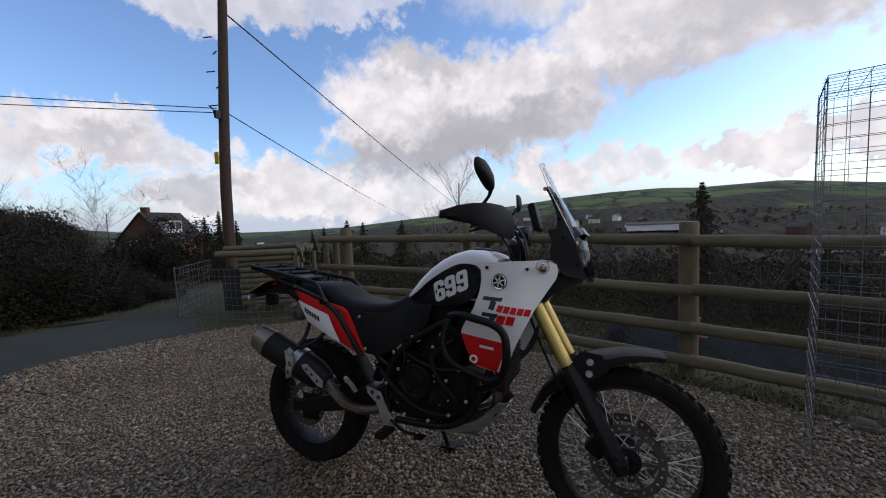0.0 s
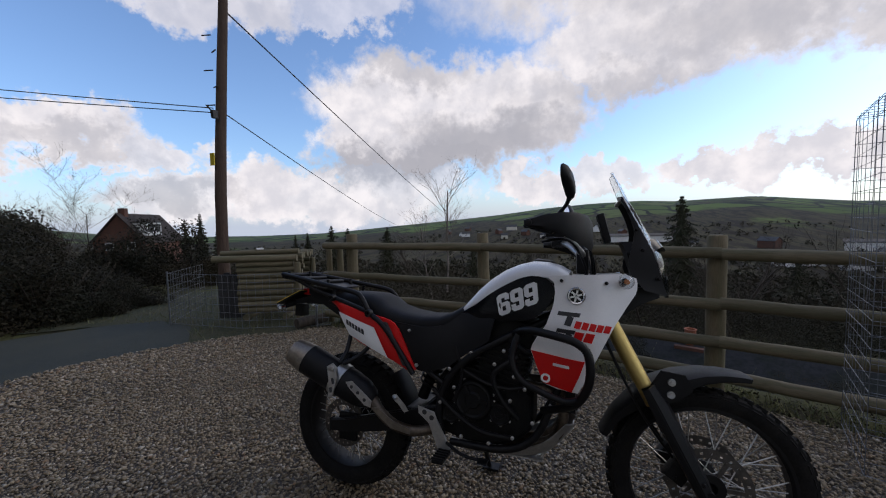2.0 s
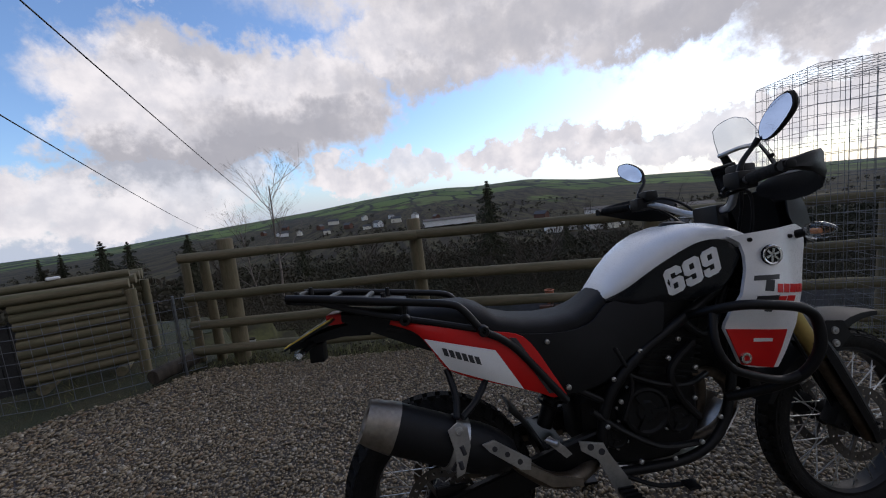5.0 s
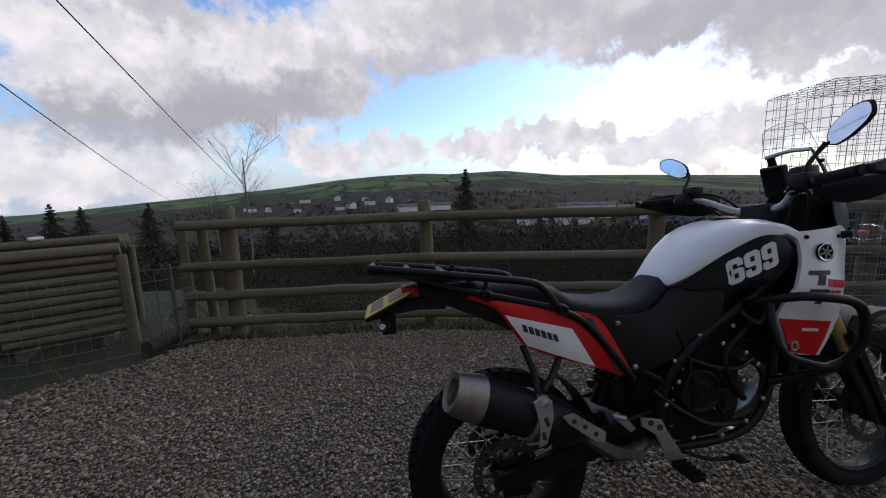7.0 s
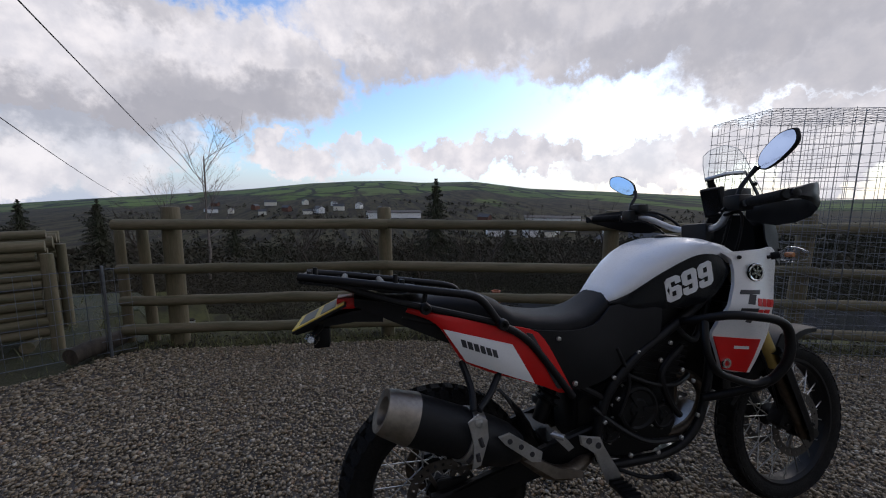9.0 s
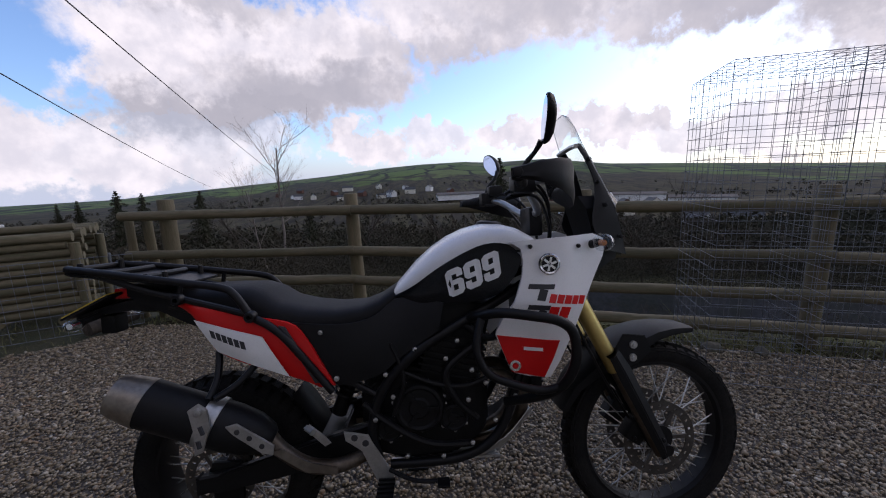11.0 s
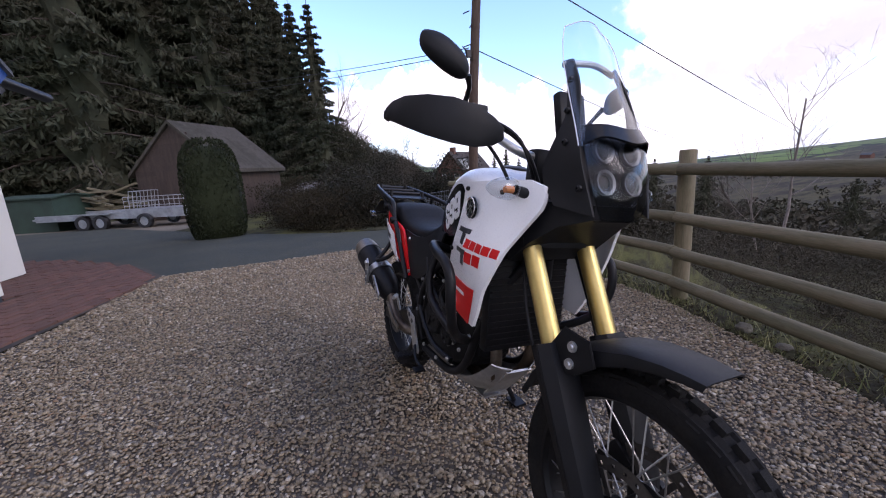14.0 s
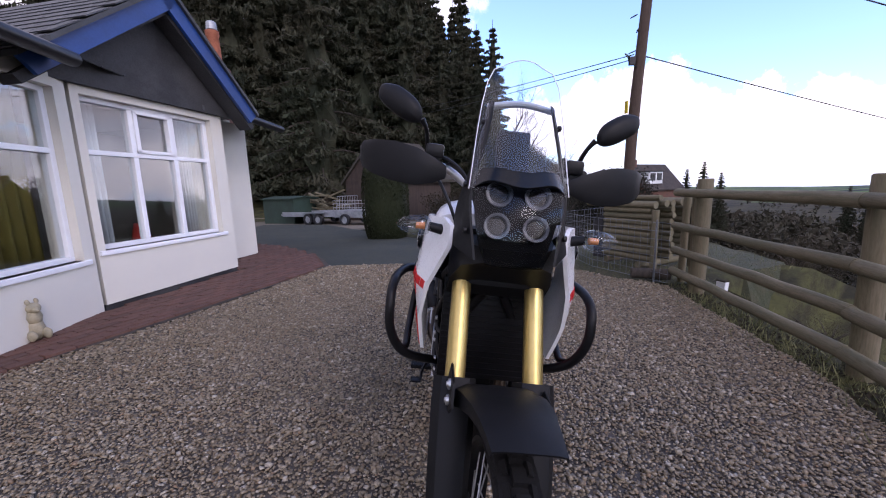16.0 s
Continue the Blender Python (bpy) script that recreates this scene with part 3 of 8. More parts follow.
# ---- fence ----
fence = thing("fence", "weathered round-rail timber fence with four rails along the drop", "fence")
POSTS = [(-2.34, 2.86, 0.042, 1.02), (-2.15, 2.88, 0.047, 1.10), (-1.88, 2.76, 0.078, 1.23), (0.05, 2.56, 0.068, 1.23), (2.11, 1.96, 0.070, 1.21), (3.70, 1.41, 0.068, 1.20), (6.1, 0.57, 0.07, 1.20)]
for x, y, r, h in POSTS:
    bm = bmesh.new()
    tube(bm, [(0, 0, -0.5), (0, 0, 0.3), (0.004, 0.003, h * 0.8), (0.004, 0.002, h - 0.012), (0.004, 0.002, h)], [r * 1.03, r, r * 0.99, r * 0.97, r * 0.97, r * 0.86], 18)
    ob = part("post", bm, M["log"], fence, smooth=40)
    ob.location = (x, y, 0)
    ob.rotation_euler = (radians(random.uniform(-1, 1)), radians(random.uniform(-1, 1)), random.uniform(0, 6))
for z, r in ((1.075, 0.047), (0.68, 0.045), (0.385, 0.047), (0.12, 0.049)):
    ends = [(-2.30, 2.72), (0.05, 2.445), (2.11, 1.845), (3.7, 1.295), (6.3, 0.39)]
    for (x0, y0), (x1, y1) in zip(ends, ends[1:]):
        bm = bmesh.new()
        L = math.hypot(x1 - x0, y1 - y0)
        pts = [(L * k / 8, 0.006 * noise.noise((k, z * 9, x0)), 0.012 * noise.noise((k * 0.7, z * 5, x0 + 7))) for k in range(9)]
        tube(bm, pts, [r * random.uniform(0.93, 1.05) for _ in range(9)], 16)
        ob = part("rail", bm, M["rail"], fence, smooth=50)
        ob.location = (x0, y0, z + random.uniform(-.012, .012))
        ob.rotation_euler = (random.uniform(0, 6), 0, math.atan2(y1 - y0, x1 - x0))


def rock(loc, size, seed, mat, name, label):
    bm = bmesh.new()
    bmesh.ops.create_icosphere(bm, subdivisions=3, radius=1.0)
    for v in bm.verts:
        n = v.co.normalized()
        k = 1 + 0.35 * noise.noise(n * 1.3 + Vector((seed, 0, 0))) + 0.12 * noise.noise(n * 4 + Vector((0, seed, 0)))
        v.co = Vector((n.x * size[0], n.y * size[1], max(-0.35, n.z) * size[2])) * k
    ob = part(name, bm, mat, smooth=40)
    ob.location, ob.rotation_euler = loc, (0, 0, seed)
    return tagged(ob, label, "rock")


bm = bmesh.new()
tube(bm, [(0, 0, 0), (0.14, 0.006, 0.004), (0.28, -0.004, -0.002), (0.44, 0.004, 0)], [0.066, 0.07, 0.072, 0.069], 16)
bm.normal_update()
for q in bm.verts:
    q.co += q.normal * 0.006 * noise.noise(q.co * 22)
ob = part("fallen_log", bm, M["bark"], smooth=45)
ob.matrix_world = pose(-2.47, 2.30, 0.058, 0, 0, 72)
tagged(ob, "short dark cut log lying at the edge of the gravel", "log")
bm = bmesh.new()
box(bm, -0.05, 0.05, -0.035, 0.035, 0, 0.115, None, 0.008)
carton = part("carton", bm, M["white"])
carton.matrix_world = pose(-1.93, 3.08, -0.052, 0, 4, 25)
tagged(carton, "small white carton lying behind the fence's lowest rail", "carton")
bm = bmesh.new()
box(bm, -0.054, 0.046, -0.039, 0.039, 0.116, 0.130, None, 0.005)
part("lid", bm, M["bramble"], carton, "brown patterned lid")
for k, (x, y, s) in enumerate(((0.75, 2.2, 0.05), (1.02, 2.1, 0.035), (1.55, 1.88, 0.04), (1.8, 1.78, 0.05), (2.9, 1.36, 0.06), (3.2, 1.26, 0.045))):
    rock((x, y, 0.0), (s * 1.3, s, s * 0.7), k + 2.3, M["stone"], "edge_stone", "small mossy stone edging the gravel")


# ---- wire mesh ----
bm = bmesh.new()
tube(bm, [(0, 0, 0), (0.004, 0, 0.33), (-0.003, 0.003, 0.66), (0, 0, 1)], 1.0, 4)
for v in bm.verts:
    v.co.x, v.co.y = v.co.x * 0.0016, v.co.y * 0.0016
wire0 = part("wire", bm, M["mesh"])
WIRE = wire0.data
bpy.data.objects.remove(wire0)


def wire_panel(name, parent, a, b, c, step, r=0.0016):
    """A welded mesh sheet from corner a along b and c: a border and its single wires."""
    a, b, c = Vector(a), Vector(b), Vector(c)
    nb, nc = max(1, round((b - a).length / step)), max(1, round((c - a).length / step))
    rr = random.Random(nb * 7 + nc)
    bm = bmesh.new()
    tube(bm, [a, b, b + c - a, c, a], r * 1.3, 4)
    panel = part(name, bm, M["mesh"], parent)
    for n, u, w in ((nb, b - a, c - a), (nc, c - a, b - a)):
        for k in range(1, n):
            p = a + u * (k / n)
            d = w + Vector((rr.uniform(-.01, .01), rr.uniform(-.01, .01), rr.uniform(-.006, .006)))
            ob = new("wire", WIRE)
            ob.parent = panel
            ob.matrix_local = Matrix.LocRotScale(p, d.to_track_quat("Z", "Y"), (r / 0.0016, r / 0.0016, d.length))
    return panel


cage = thing("wire_cage", "tall empty galvanised wire mesh cage standing on the gravel", "cage")
CA, CB, CC, CD = (2.50, 0.92), (2.69, 1.52), (3.62, 0.56), (3.81, 1.16)
for p, q in ((CA, CC), (CA, CB), (CB, CD), (CC, CD)):
    wire_panel("side_panel", cage, (*p, 0.0), (*q, 0.0), (*p, 1.92), 0.075)
wire_panel("top_panel", cage, (*CA, 1.93), (*CC, 1.93), (*CB, 1.93), 0.075)
wire_panel("inner_panel", cage, (3.06, 0.74, 0.0), (3.25, 1.34, 0.0), (3.06, 0.74, 1.93), 0.075)

pen = thing("wire_pen", "low galvanised wire mesh fence round a log stack", "wire fence")
for p, q in (((-4.5, 1.98), (-3.2, 2.08)), ((-3.2, 2.08), (-2.15, 2.58)), ((-4.5, 1.98), (-5.3, 3.1))):
    wire_panel("mesh_panel", pen, (*p, 0.0), (*q, 0.0), (*p, 0.72), 0.1, 0.0026)
for p in ((-4.5, 1.98), (-2.3, 2.5)):
    bm = bmesh.new()
    tube(bm, [(*p, -0.2), (*p, 0.75)], 0.012, 8)
    part("stake", bm, M["mesh"], pen)

stack = thing("log_stack", "square stack of round fence poles laid crosswise on rough grass", "log stack")
ax, ay = Vector((0.86, 0.42, 0)), Vector((-0.42, 0.86, 0))
base = Vector((-3.61, 2.42, 0))
bm = bmesh.new()
tube(bm, [(-0.5, 0, 0), (0.5, 0, 0)], 0.046, 12)
ob0 = part("pole", bm, M["rail"], stack, smooth=50)


def laid(ob, mid, turn, length, thick, tip=0.0):
    ob.parent = stack
    ob.matrix_local = Matrix.LocRotScale(mid, Euler((random.uniform(0, 6), tip + random.uniform(-.012, .012), turn + random.uniform(-.015, .015))), (length, thick, thick))


along, across = math.atan2(ax.y, ax.x), math.atan2(ay.y, ay.x)
laid(ob0, base + ax * 0.12 + ay * 0.42 + Vector((0, 0, 0.05)), across, 1.0, 1.05)
laid(new("pole", ob0.data), base + ax * 0.70 + ay * 0.42 + Vector((0, 0, 0.05)), across, 1.0, 1.05)
for k in range(9):
    for row in (0.0, 0.42, 0.84):
        mid = base + ax * (0.41 + random.uniform(-.012, .012)) + ay * (row + random.uniform(-.008, .008)) + Vector((0, 0, 0.142 + k * 0.084))
        laid(new("pole", ob0.data), mid, along, 0.82 * random.uniform(0.97, 1.02), random.uniform(0.9, 1.0))
for k in range(6):
    mid = base + ax * (0.26 + 0.02 * (k % 2)) + ay * (-0.02 + k * 0.18) + Vector((0, 0, 0.90 + (k % 2) * 0.012))
    laid(new("pole", ob0.data), mid, along, 1.18 * random.uniform(0.97, 1.04), 1.08)
laid(new("pole", ob0.data), base + ax * 0.30 + ay * 0.08 + Vector((0, 0, 0.985)), along, 1.12, 0.85)
for row in (-0.02, 0.86):
    laid(new("pole", ob0.data), base + ax * 0.88 + ay * row + Vector((0, 0, 0.38)), along, 0.90, 1.0, radians(90))
for k in range(4):
    bm = bmesh.new()
    box(bm, 0, 0.088, 0, 0.022, 0.0, 0.66 + 0.03 * (k % 2), None, 0.004)
    ob = part("end_board", bm, M["dark_board"], stack, "dark upright board")
    ob.matrix_local = Matrix.Translation(base + ay * 0.16 + ax * (k * 0.098 - 0.4)) @ Matrix.Rotation(along, 4, "Z")
bm = bmesh.new()
box(bm, -0.05, 0.05, -0.03, 0.03, 0, 0.028, None, 0.012)
ob = part("white_block", bm, M["white"])
ob.matrix_world = Matrix.Translation(base + ax * 0.30 + ay * 0.08 + Vector((0, 0, 1.022))) @ Matrix.Rotation(0.9, 4, "Z")
tagged(ob, "small white block lying on the log stack", "block")

# ---- telegraph pole and lines ----
PX, PY = -5.25, 3.52
pole = thing("telegraph_pole", "tall brown creosoted telegraph pole with small fittings", "telegraph pole")
bm = bmesh.new()
tube(bm, [(PX - 0.03, PY, -0.4), (PX, PY, 2), (PX + 0.16, PY + 0.16, 5.40), (PX + 0.16, PY + 0.16, 5.44)], [0.105, 0.10, 0.080, 0.06], 18, 4)
part("shaft", bm, M["pole"], pole, smooth=50)
bm = bmesh.new()
box(bm, PX - 0.05, PX + 0.05, PY - 0.135, PY - 0.115, 2.50, 2.72)
part("warning_plate", bm, material("yellow_sign", (0.55, 0.42, 0.02), 0.5, vary=0.1), pole, "small yellow warning plate")
for k in range(6):
    bm = bmesh.new()
    tube(bm, [(PX, PY, 3.3 + k * 0.31), (PX + (-1) ** k * 0.16, PY - 0.05, 3.3 + k * 0.31)], 0.012, 6)
    part("step_iron", bm, M["wire"], pole)
bm = bmesh.new()
tube(bm, [(PX, PY - 0.1, 3.5), (PX + 0.03, PY - 0.2, 3.55), (PX + 0.1, PY - 0.18, 3.47), (PX + .05, PY - .12, 3.35)], 0.012, 6, 4)
box(bm, PX + 0.08, PX + 0.14, PY - 0.16, PY - 0.06, 3.33, 3.47)
part("junction_box", bm, M["wire"], pole)


def line(a, b, sag, r, label):
    a, b = Vector(a), Vector(b)
    pts = [a.lerp(b, t) - Vector((0, 0, 4 * sag * t * (1 - t))) for t in np.linspace(0, 1, 24)]
    bm = bmesh.new()
    tube(bm, pts, r, 5)
    tagged(part("overhead_line", bm, M["wire"]), label, "cable", group="overhead lines")


line((PX + 0.2, PY + 0.16, 5.30), (-17.3, 54.8, 0.5), 0.35, 0.015, "thick black overhead cable running out over the valley")
line((PX + 0.08, PY, 3.52), (-25.2, 51.0, 0.6), 0.45, 0.011, "thin black overhead cable running out over the valley")
line((PX - 0.05, PY, 3.56), (-34, -6.5, 8.2), 0.3, 0.009, "thin black telephone line leading to the woods")
line((PX - 0.05, PY, 3.48), (-34, -6.0, 7.7), 0.3, 0.009, "thin black telephone line leading to the woods")


# ---- plants ----
def leaf_cloud(points, size, rng, droop=0.0, length=1.6):
    """Many small pointed leaves or needle sprays, one island each."""
    n = len(points)
    p = np.array(points)
    d = rng.normal(0, 1, (n, 3))
    d[:, 2] -= droop
    d /= np.linalg.norm(d, axis=1, keepdims=True)
    o = np.cross(d, rng.normal(0, 1, (n, 3)))
    o /= np.linalg.norm(o, axis=1, keepdims=True) + 1e-9
    s = (size * rng.uniform(0.6, 1.4, n))[:, None]
    v = np.stack([p - d * s * length * 0.5, p + o * s * 0.5, p + d * s * length * 0.5, p - o * s * 0.5], 1).reshape(-1, 3)
    return v, np.arange(4 * n).reshape(-1, 4)


def conifer_mesh(seed, height, spread, leaves, ragged=0.25, spray=0.022):
    """Trunk and crown of a fir: whorls of drooping boughs that carry needle sprays."""
    rng = np.random.default_rng(seed)
    bm = bmesh.new()
    tube(bm, [(0, 0, -0.3), (0, 0, height * 0.5), (0, 0, height)], [0.022 * height, 0.013 * height, 0.01], 8)
    pts = []
    z = height * 0.06
    while z < height * 0.985:
        t = z / height
        reach = spread * (1 - t) ** 0.8 * (1.0 if t > 0.2 else 0.7 + 1.5 * t)
        k = rng.integers(5, 8)
        for q in range(k):
            a = q * math.tau / k + rng.uniform(0, 1.0)
            l = reach * rng.uniform(1 - 2 * ragged, 1.12)
            tip = np.array([math.cos(a) * l, math.sin(a) * l, z - l * rng.uniform(0.10, 0.45) + (0.15 * l if t > .8 else 0)])
            root = np.array([0, 0, z])
            if l > 0.5:
                tube(bm, [root.tolist(), ((root + tip) / 2 + (0, 0, 0.05 * l)).tolist(), tip.tolist()], [0.02 * l + .01, 0.012], 4)
            m = max(3, int(leaves * (0.3 + l / spread)))
            f = rng.uniform(0.22, 1.05, m) ** 0.8
            side = rng.normal(0, 0.10, (m, 3)) * l * (1.15 - 0.6 * f)[:, None]
            side[:, 2] = -abs(side[:, 2]) * 0.9
            pts.append(root + (tip - root) * f[:, None] + side)
        z += height * rng.uniform(0.022, 0.04)
    v, f = leaf_cloud(np.concatenate(pts), spray * height ** 0.75, rng, 0.9, 3.6)
    # the dark inside of the crown: a ragged cone within the sprays
    n, rings = 13, 16
    core = []
    for k in range(rings):
        t = 0.90 - 0.84 * k / (rings - 1)
        for q in range(n):
            a = (q + 0.5 * (k % 2)) * math.tau / n
            r = spread * (1 - t) ** 0.8 * rng.uniform(0.16, 0.38) * (1.0 if t > 0.2 else 0.7 + 1.5 * t)
            core.append((math.cos(a) * r, math.sin(a) * r, height * t - 0.1 * r))
    quads = []
    for k in range(rings - 1):
        for q in range(n):
            b, c = k * n, (q + 1) % n + k * n
            quads.append((b + q, b + n + q, c + n, c))
    f = np.concatenate([f, np.array(quads) + len(v)])
    v = np.concatenate([v, np.array(core)])
    return bm, v, f


def planted(name, meshes, loc, scale, turn, label, category, group=""):
    ob = thing(name, label, category, Matrix.LocRotScale(loc, Euler((0, 0, turn)), (scale,) * 3), group)
    for n, me in meshes:
        c = new(n, me)
        c.parent = ob
    return ob


def fir_kind(seed, height, spread, leaves, ragged=0.25, spray=0.022):
    bm, v, f = conifer_mesh(seed, height, spread, leaves, ragged, spray)
    t = part("trunk", bm, M["bark"])
    c = big_mesh("crown", v, f, M["fir"])
    out = [("trunk", t.data), ("crown", c.data)]
    bpy.data.objects.remove(t)
    bpy.data.objects.remove(c)
    return out


FIRS = [fir_kind(11, 16, 3.5, 150, 0.2, 0.0122), fir_kind(12, 16, 4.0, 150, 0.22, 0.0122), fir_kind(13, 16, 3.1, 140, 0.2, 0.0122)]
PINE = fir_kind(15, 9, 3.8, 34, 0.42, 0.017)
rng = random.Random(3)


def polar(az, dist):
    x, y = dist * math.sin(radians(az)), dist * math.cos(radians(az))
    return x + 1.0, y, land_height(x + 1.0, y) - 0.2


spots = []
for az, d, h in ((-79.5, 30, 13.2), (-81.5, 34, 15), (-84.5, 33, 15.5), (-87.5, 36, 17), (-90.5, 34, 16), (-93.5, 37, 17), (-96.5, 34, 16), (-99.5, 37, 17), (-103, 34, 16.5), (-106.5, 38, 18), (-110, 35, 17), (-114, 38, 18),
                 (-82, 44, 17), (-86, 46, 18), (-89, 47, 18.5), (-92, 46, 19), (-95, 48, 19), (-98, 46, 19), (-101.5, 48, 20), (-105, 47, 20), (-109, 48, 20), (-113, 50, 20), (-118, 46, 19), (-123, 46, 19), (-129, 46, 18), (-80.5, 37, 13), (-83.5, 40, 16)):
    spots.append((az - 5.5 + rng.uniform(-.6, .6), d + rng.uniform(-1.5, 1.5), h * rng.uniform(1.0, 1.2) * (1.0 + 0.3 * min(1, max(0, (-az - 84) / 9)))))
for k in range(12):
    spots.append((-88.5 - k * 3.4 + rng.uniform(-.8, .8), rng.uniform(53, 58), rng.uniform(22, 26) * (1.0 + 0.02 * min(k, 12))))
for az, d, h in spots:
    planted("fir_tree", FIRS[rng.randrange(3)], polar(az, d), h / 16, rng.uniform(0, 6), "tall dense dark green fir in the plantation on the bank", "tree", "firs on the bank")
planted("fir_tree", fir_kind(16, 16, 3.2, 240, 0.2, 0.0085), polar(-83.0, 29), 14 / 16, 1.0, "tall dark drooping fir standing near the lane", "tree")
for (x, y, z), h, mesh in (((-45.0, 58.0, 1.2), 9, PINE), ((-42.4, 59.5, 0.7), 7, PINE), ((-49.0, 56.0, 0.2), 8, FIRS[2]), ((-51.0, 55.0, -0.2), 7, FIRS[2]), ((-34.0, 60, 0.8), 8, PINE), ((-40, 70, -0.2), 6, PINE), ((12.0, 55.0, 4.0), 12, PINE), ((-15, 52, -2.0), 7, PINE), ((30, 70, -4), 8, PINE)):
    planted("conifer", mesh, (x, y, z - h), h / {id(PINE): 9, id(FIRS[2]): 16}[id(mesh)], rng.uniform(0, 6), "dark ragged conifer standing up from the valley slope", "tree", "valley conifers")


def bare_mesh(seed, height, forks=6, spread=0.6, start=0.25, r0=0.03, depth=3):
    """A leafless tree: a tapered trunk, limbs and fine twigs."""
    rr = random.Random(seed)
    bm = bmesh.new()

    def grow(p, d, length, r, level):
        n = 4
        pts = [p]
        for k in range(n):
            d = (d + Vector((rr.gauss(0, .13), rr.gauss(0, .13), rr.gauss(0.05, .1)))).normalized()
            pts.append(pts[-1] + d * length / n)
        tube(bm, pts, [r, r * 0.45], 6 if level == 0 else 4 if level == 1 else 3)
        if level < depth:
            m = forks + (4 if level == 0 else 0)
            for k in range(m):
                t = start + (1 - start) * (k + rr.random()) / m if level == 0 else rr.uniform(0.25, 1)
                i = min(n - 1, int(t * n))
                q = pts[i].lerp(pts[i + 1], t * n - i)
                side = Vector((rr.gauss(0, 1), rr.gauss(0, 1), rr.uniform(0.0, 0.8))).normalized()
                grow(q, (d * (1 - spread) + side * spread).normalized(), length * rr.uniform(0.32, 0.55), max(0.0035, r * 0.45 * (1 - 0.5 * t)), level + 1)

    grow(Vector((0, 0, -0.3)), Vector((0, 0, 1)), height, r0 * height, 0)
    return bm


def bare_kind(mat, *a, **k):
    ob = part("crown", bare_mesh(*a, **k), mat)
    me = ob.data
    bpy.data.objects.remove(ob)
    return [("crown", me)]


BIRCH = bare_kind(M["birch"], 21, 8.5, 7, 0.55, 0.3, 0.011)
planted("birch_tree", BIRCH, (-9.9, 27.3, -4.1), 1.0, 0.5, "leafless pale birch below the fence", "tree")
planted("birch_tree", BIRCH, (-12.5, 30.5, -6.0), 0.85, 2.5, "leafless leaning birch below the fence", "tree")
BUD = bare_kind(M["bark"], 23, 4.2, 8, 0.62, 0.12, 0.008)
OAK = bare_kind(M["bark"], 24, 9.0, 8, 0.62, 0.25, 0.02)
planted("magnolia_tree", BUD, (-12.0, 4.7, -0.5), 0.62, 0.3, "leafless budding garden tree", "tree")
planted("magnolia_tree", BUD, (-12.8, 4.1, -0.5), 0.55, 1.9, "leafless budding garden tree", "tree")
for az, d, h in ((-79.5, 48, 8.5), (-77.5, 55, 8), (-75.5, 62, 8), (-81, 52, 10), (-73, 70, 8)):
    planted("bare_tree", OAK, polar(az, d), h / 9, az, "grey leafless broad tree on the bank", "tree", "bare trees on the bank")
for x, y, s in ((-2, 22, .55), (4, 20, .5), (9, 26, .6), (16, 24, .6), (-6, 40, .8), (3, 44, .8), (22, 40, .8), (35, 45, .9), (-22, 46, .8), (12, 33, .7)):
    planted("bare_tree", OAK, (x, y, land_height(x, y) - .2), s, x, "grey-brown leafless tree below the fence", "tree", "bare trees below the fence")


def shrub_mesh(seed, n, size, mat, shape=(1, 1, 1), clumps=14, twig=True):
    rr = np.random.default_rng(seed)
    pts = []
    for k in range(clumps):
        c = rr.normal(0, 0.45, 3) * shape
        c[2] = abs(c[2]) * 1.1 + 0.15 * shape[2]
        d = rr.normal(0, 1, (n // clumps, 3))
        d /= np.linalg.norm(d, axis=1, keepdims=True)
        pts.append(c + d * (rr.uniform(0.25, 0.5, (n // clumps, 1))) * shape * (0.55 + .45 * rr.random((n // clumps, 1))))
    p = np.concatenate(pts)
    p = p[p[:, 2] > -0.02]
    v, f = leaf_cloud(p, size, rr, 0.0, 1.7)
    ob = big_mesh("foliage", v, f, mat)
    me = ob.data
    bpy.data.objects.remove(ob)
    out = [("foliage", me)]
    if twig:
        bm = bmesh.new()
        rq = random.Random(seed)
        for k in range(26):
            a, l = rq.uniform(0, 6.3), rq.uniform(0.4, 1.0)
            tube(bm, [(0.1 * math.cos(a), 0.1 * math.sin(a), -0.1), (0.3 * l * math.cos(a) * shape[0], .3 * l * math.sin(a) * shape[1], .55 * l * shape[2]), (0.75 * l * math.cos(a + .3) * shape[0], .75 * l * math.sin(a + .3) * shape[1], 1.15 * l * shape[2])], [0.018, 0.005], 4)
        ob = part("stem", bm, M["bark"])
        out.append(("stem", ob.data))
        bpy.data.objects.remove(ob)
    return out


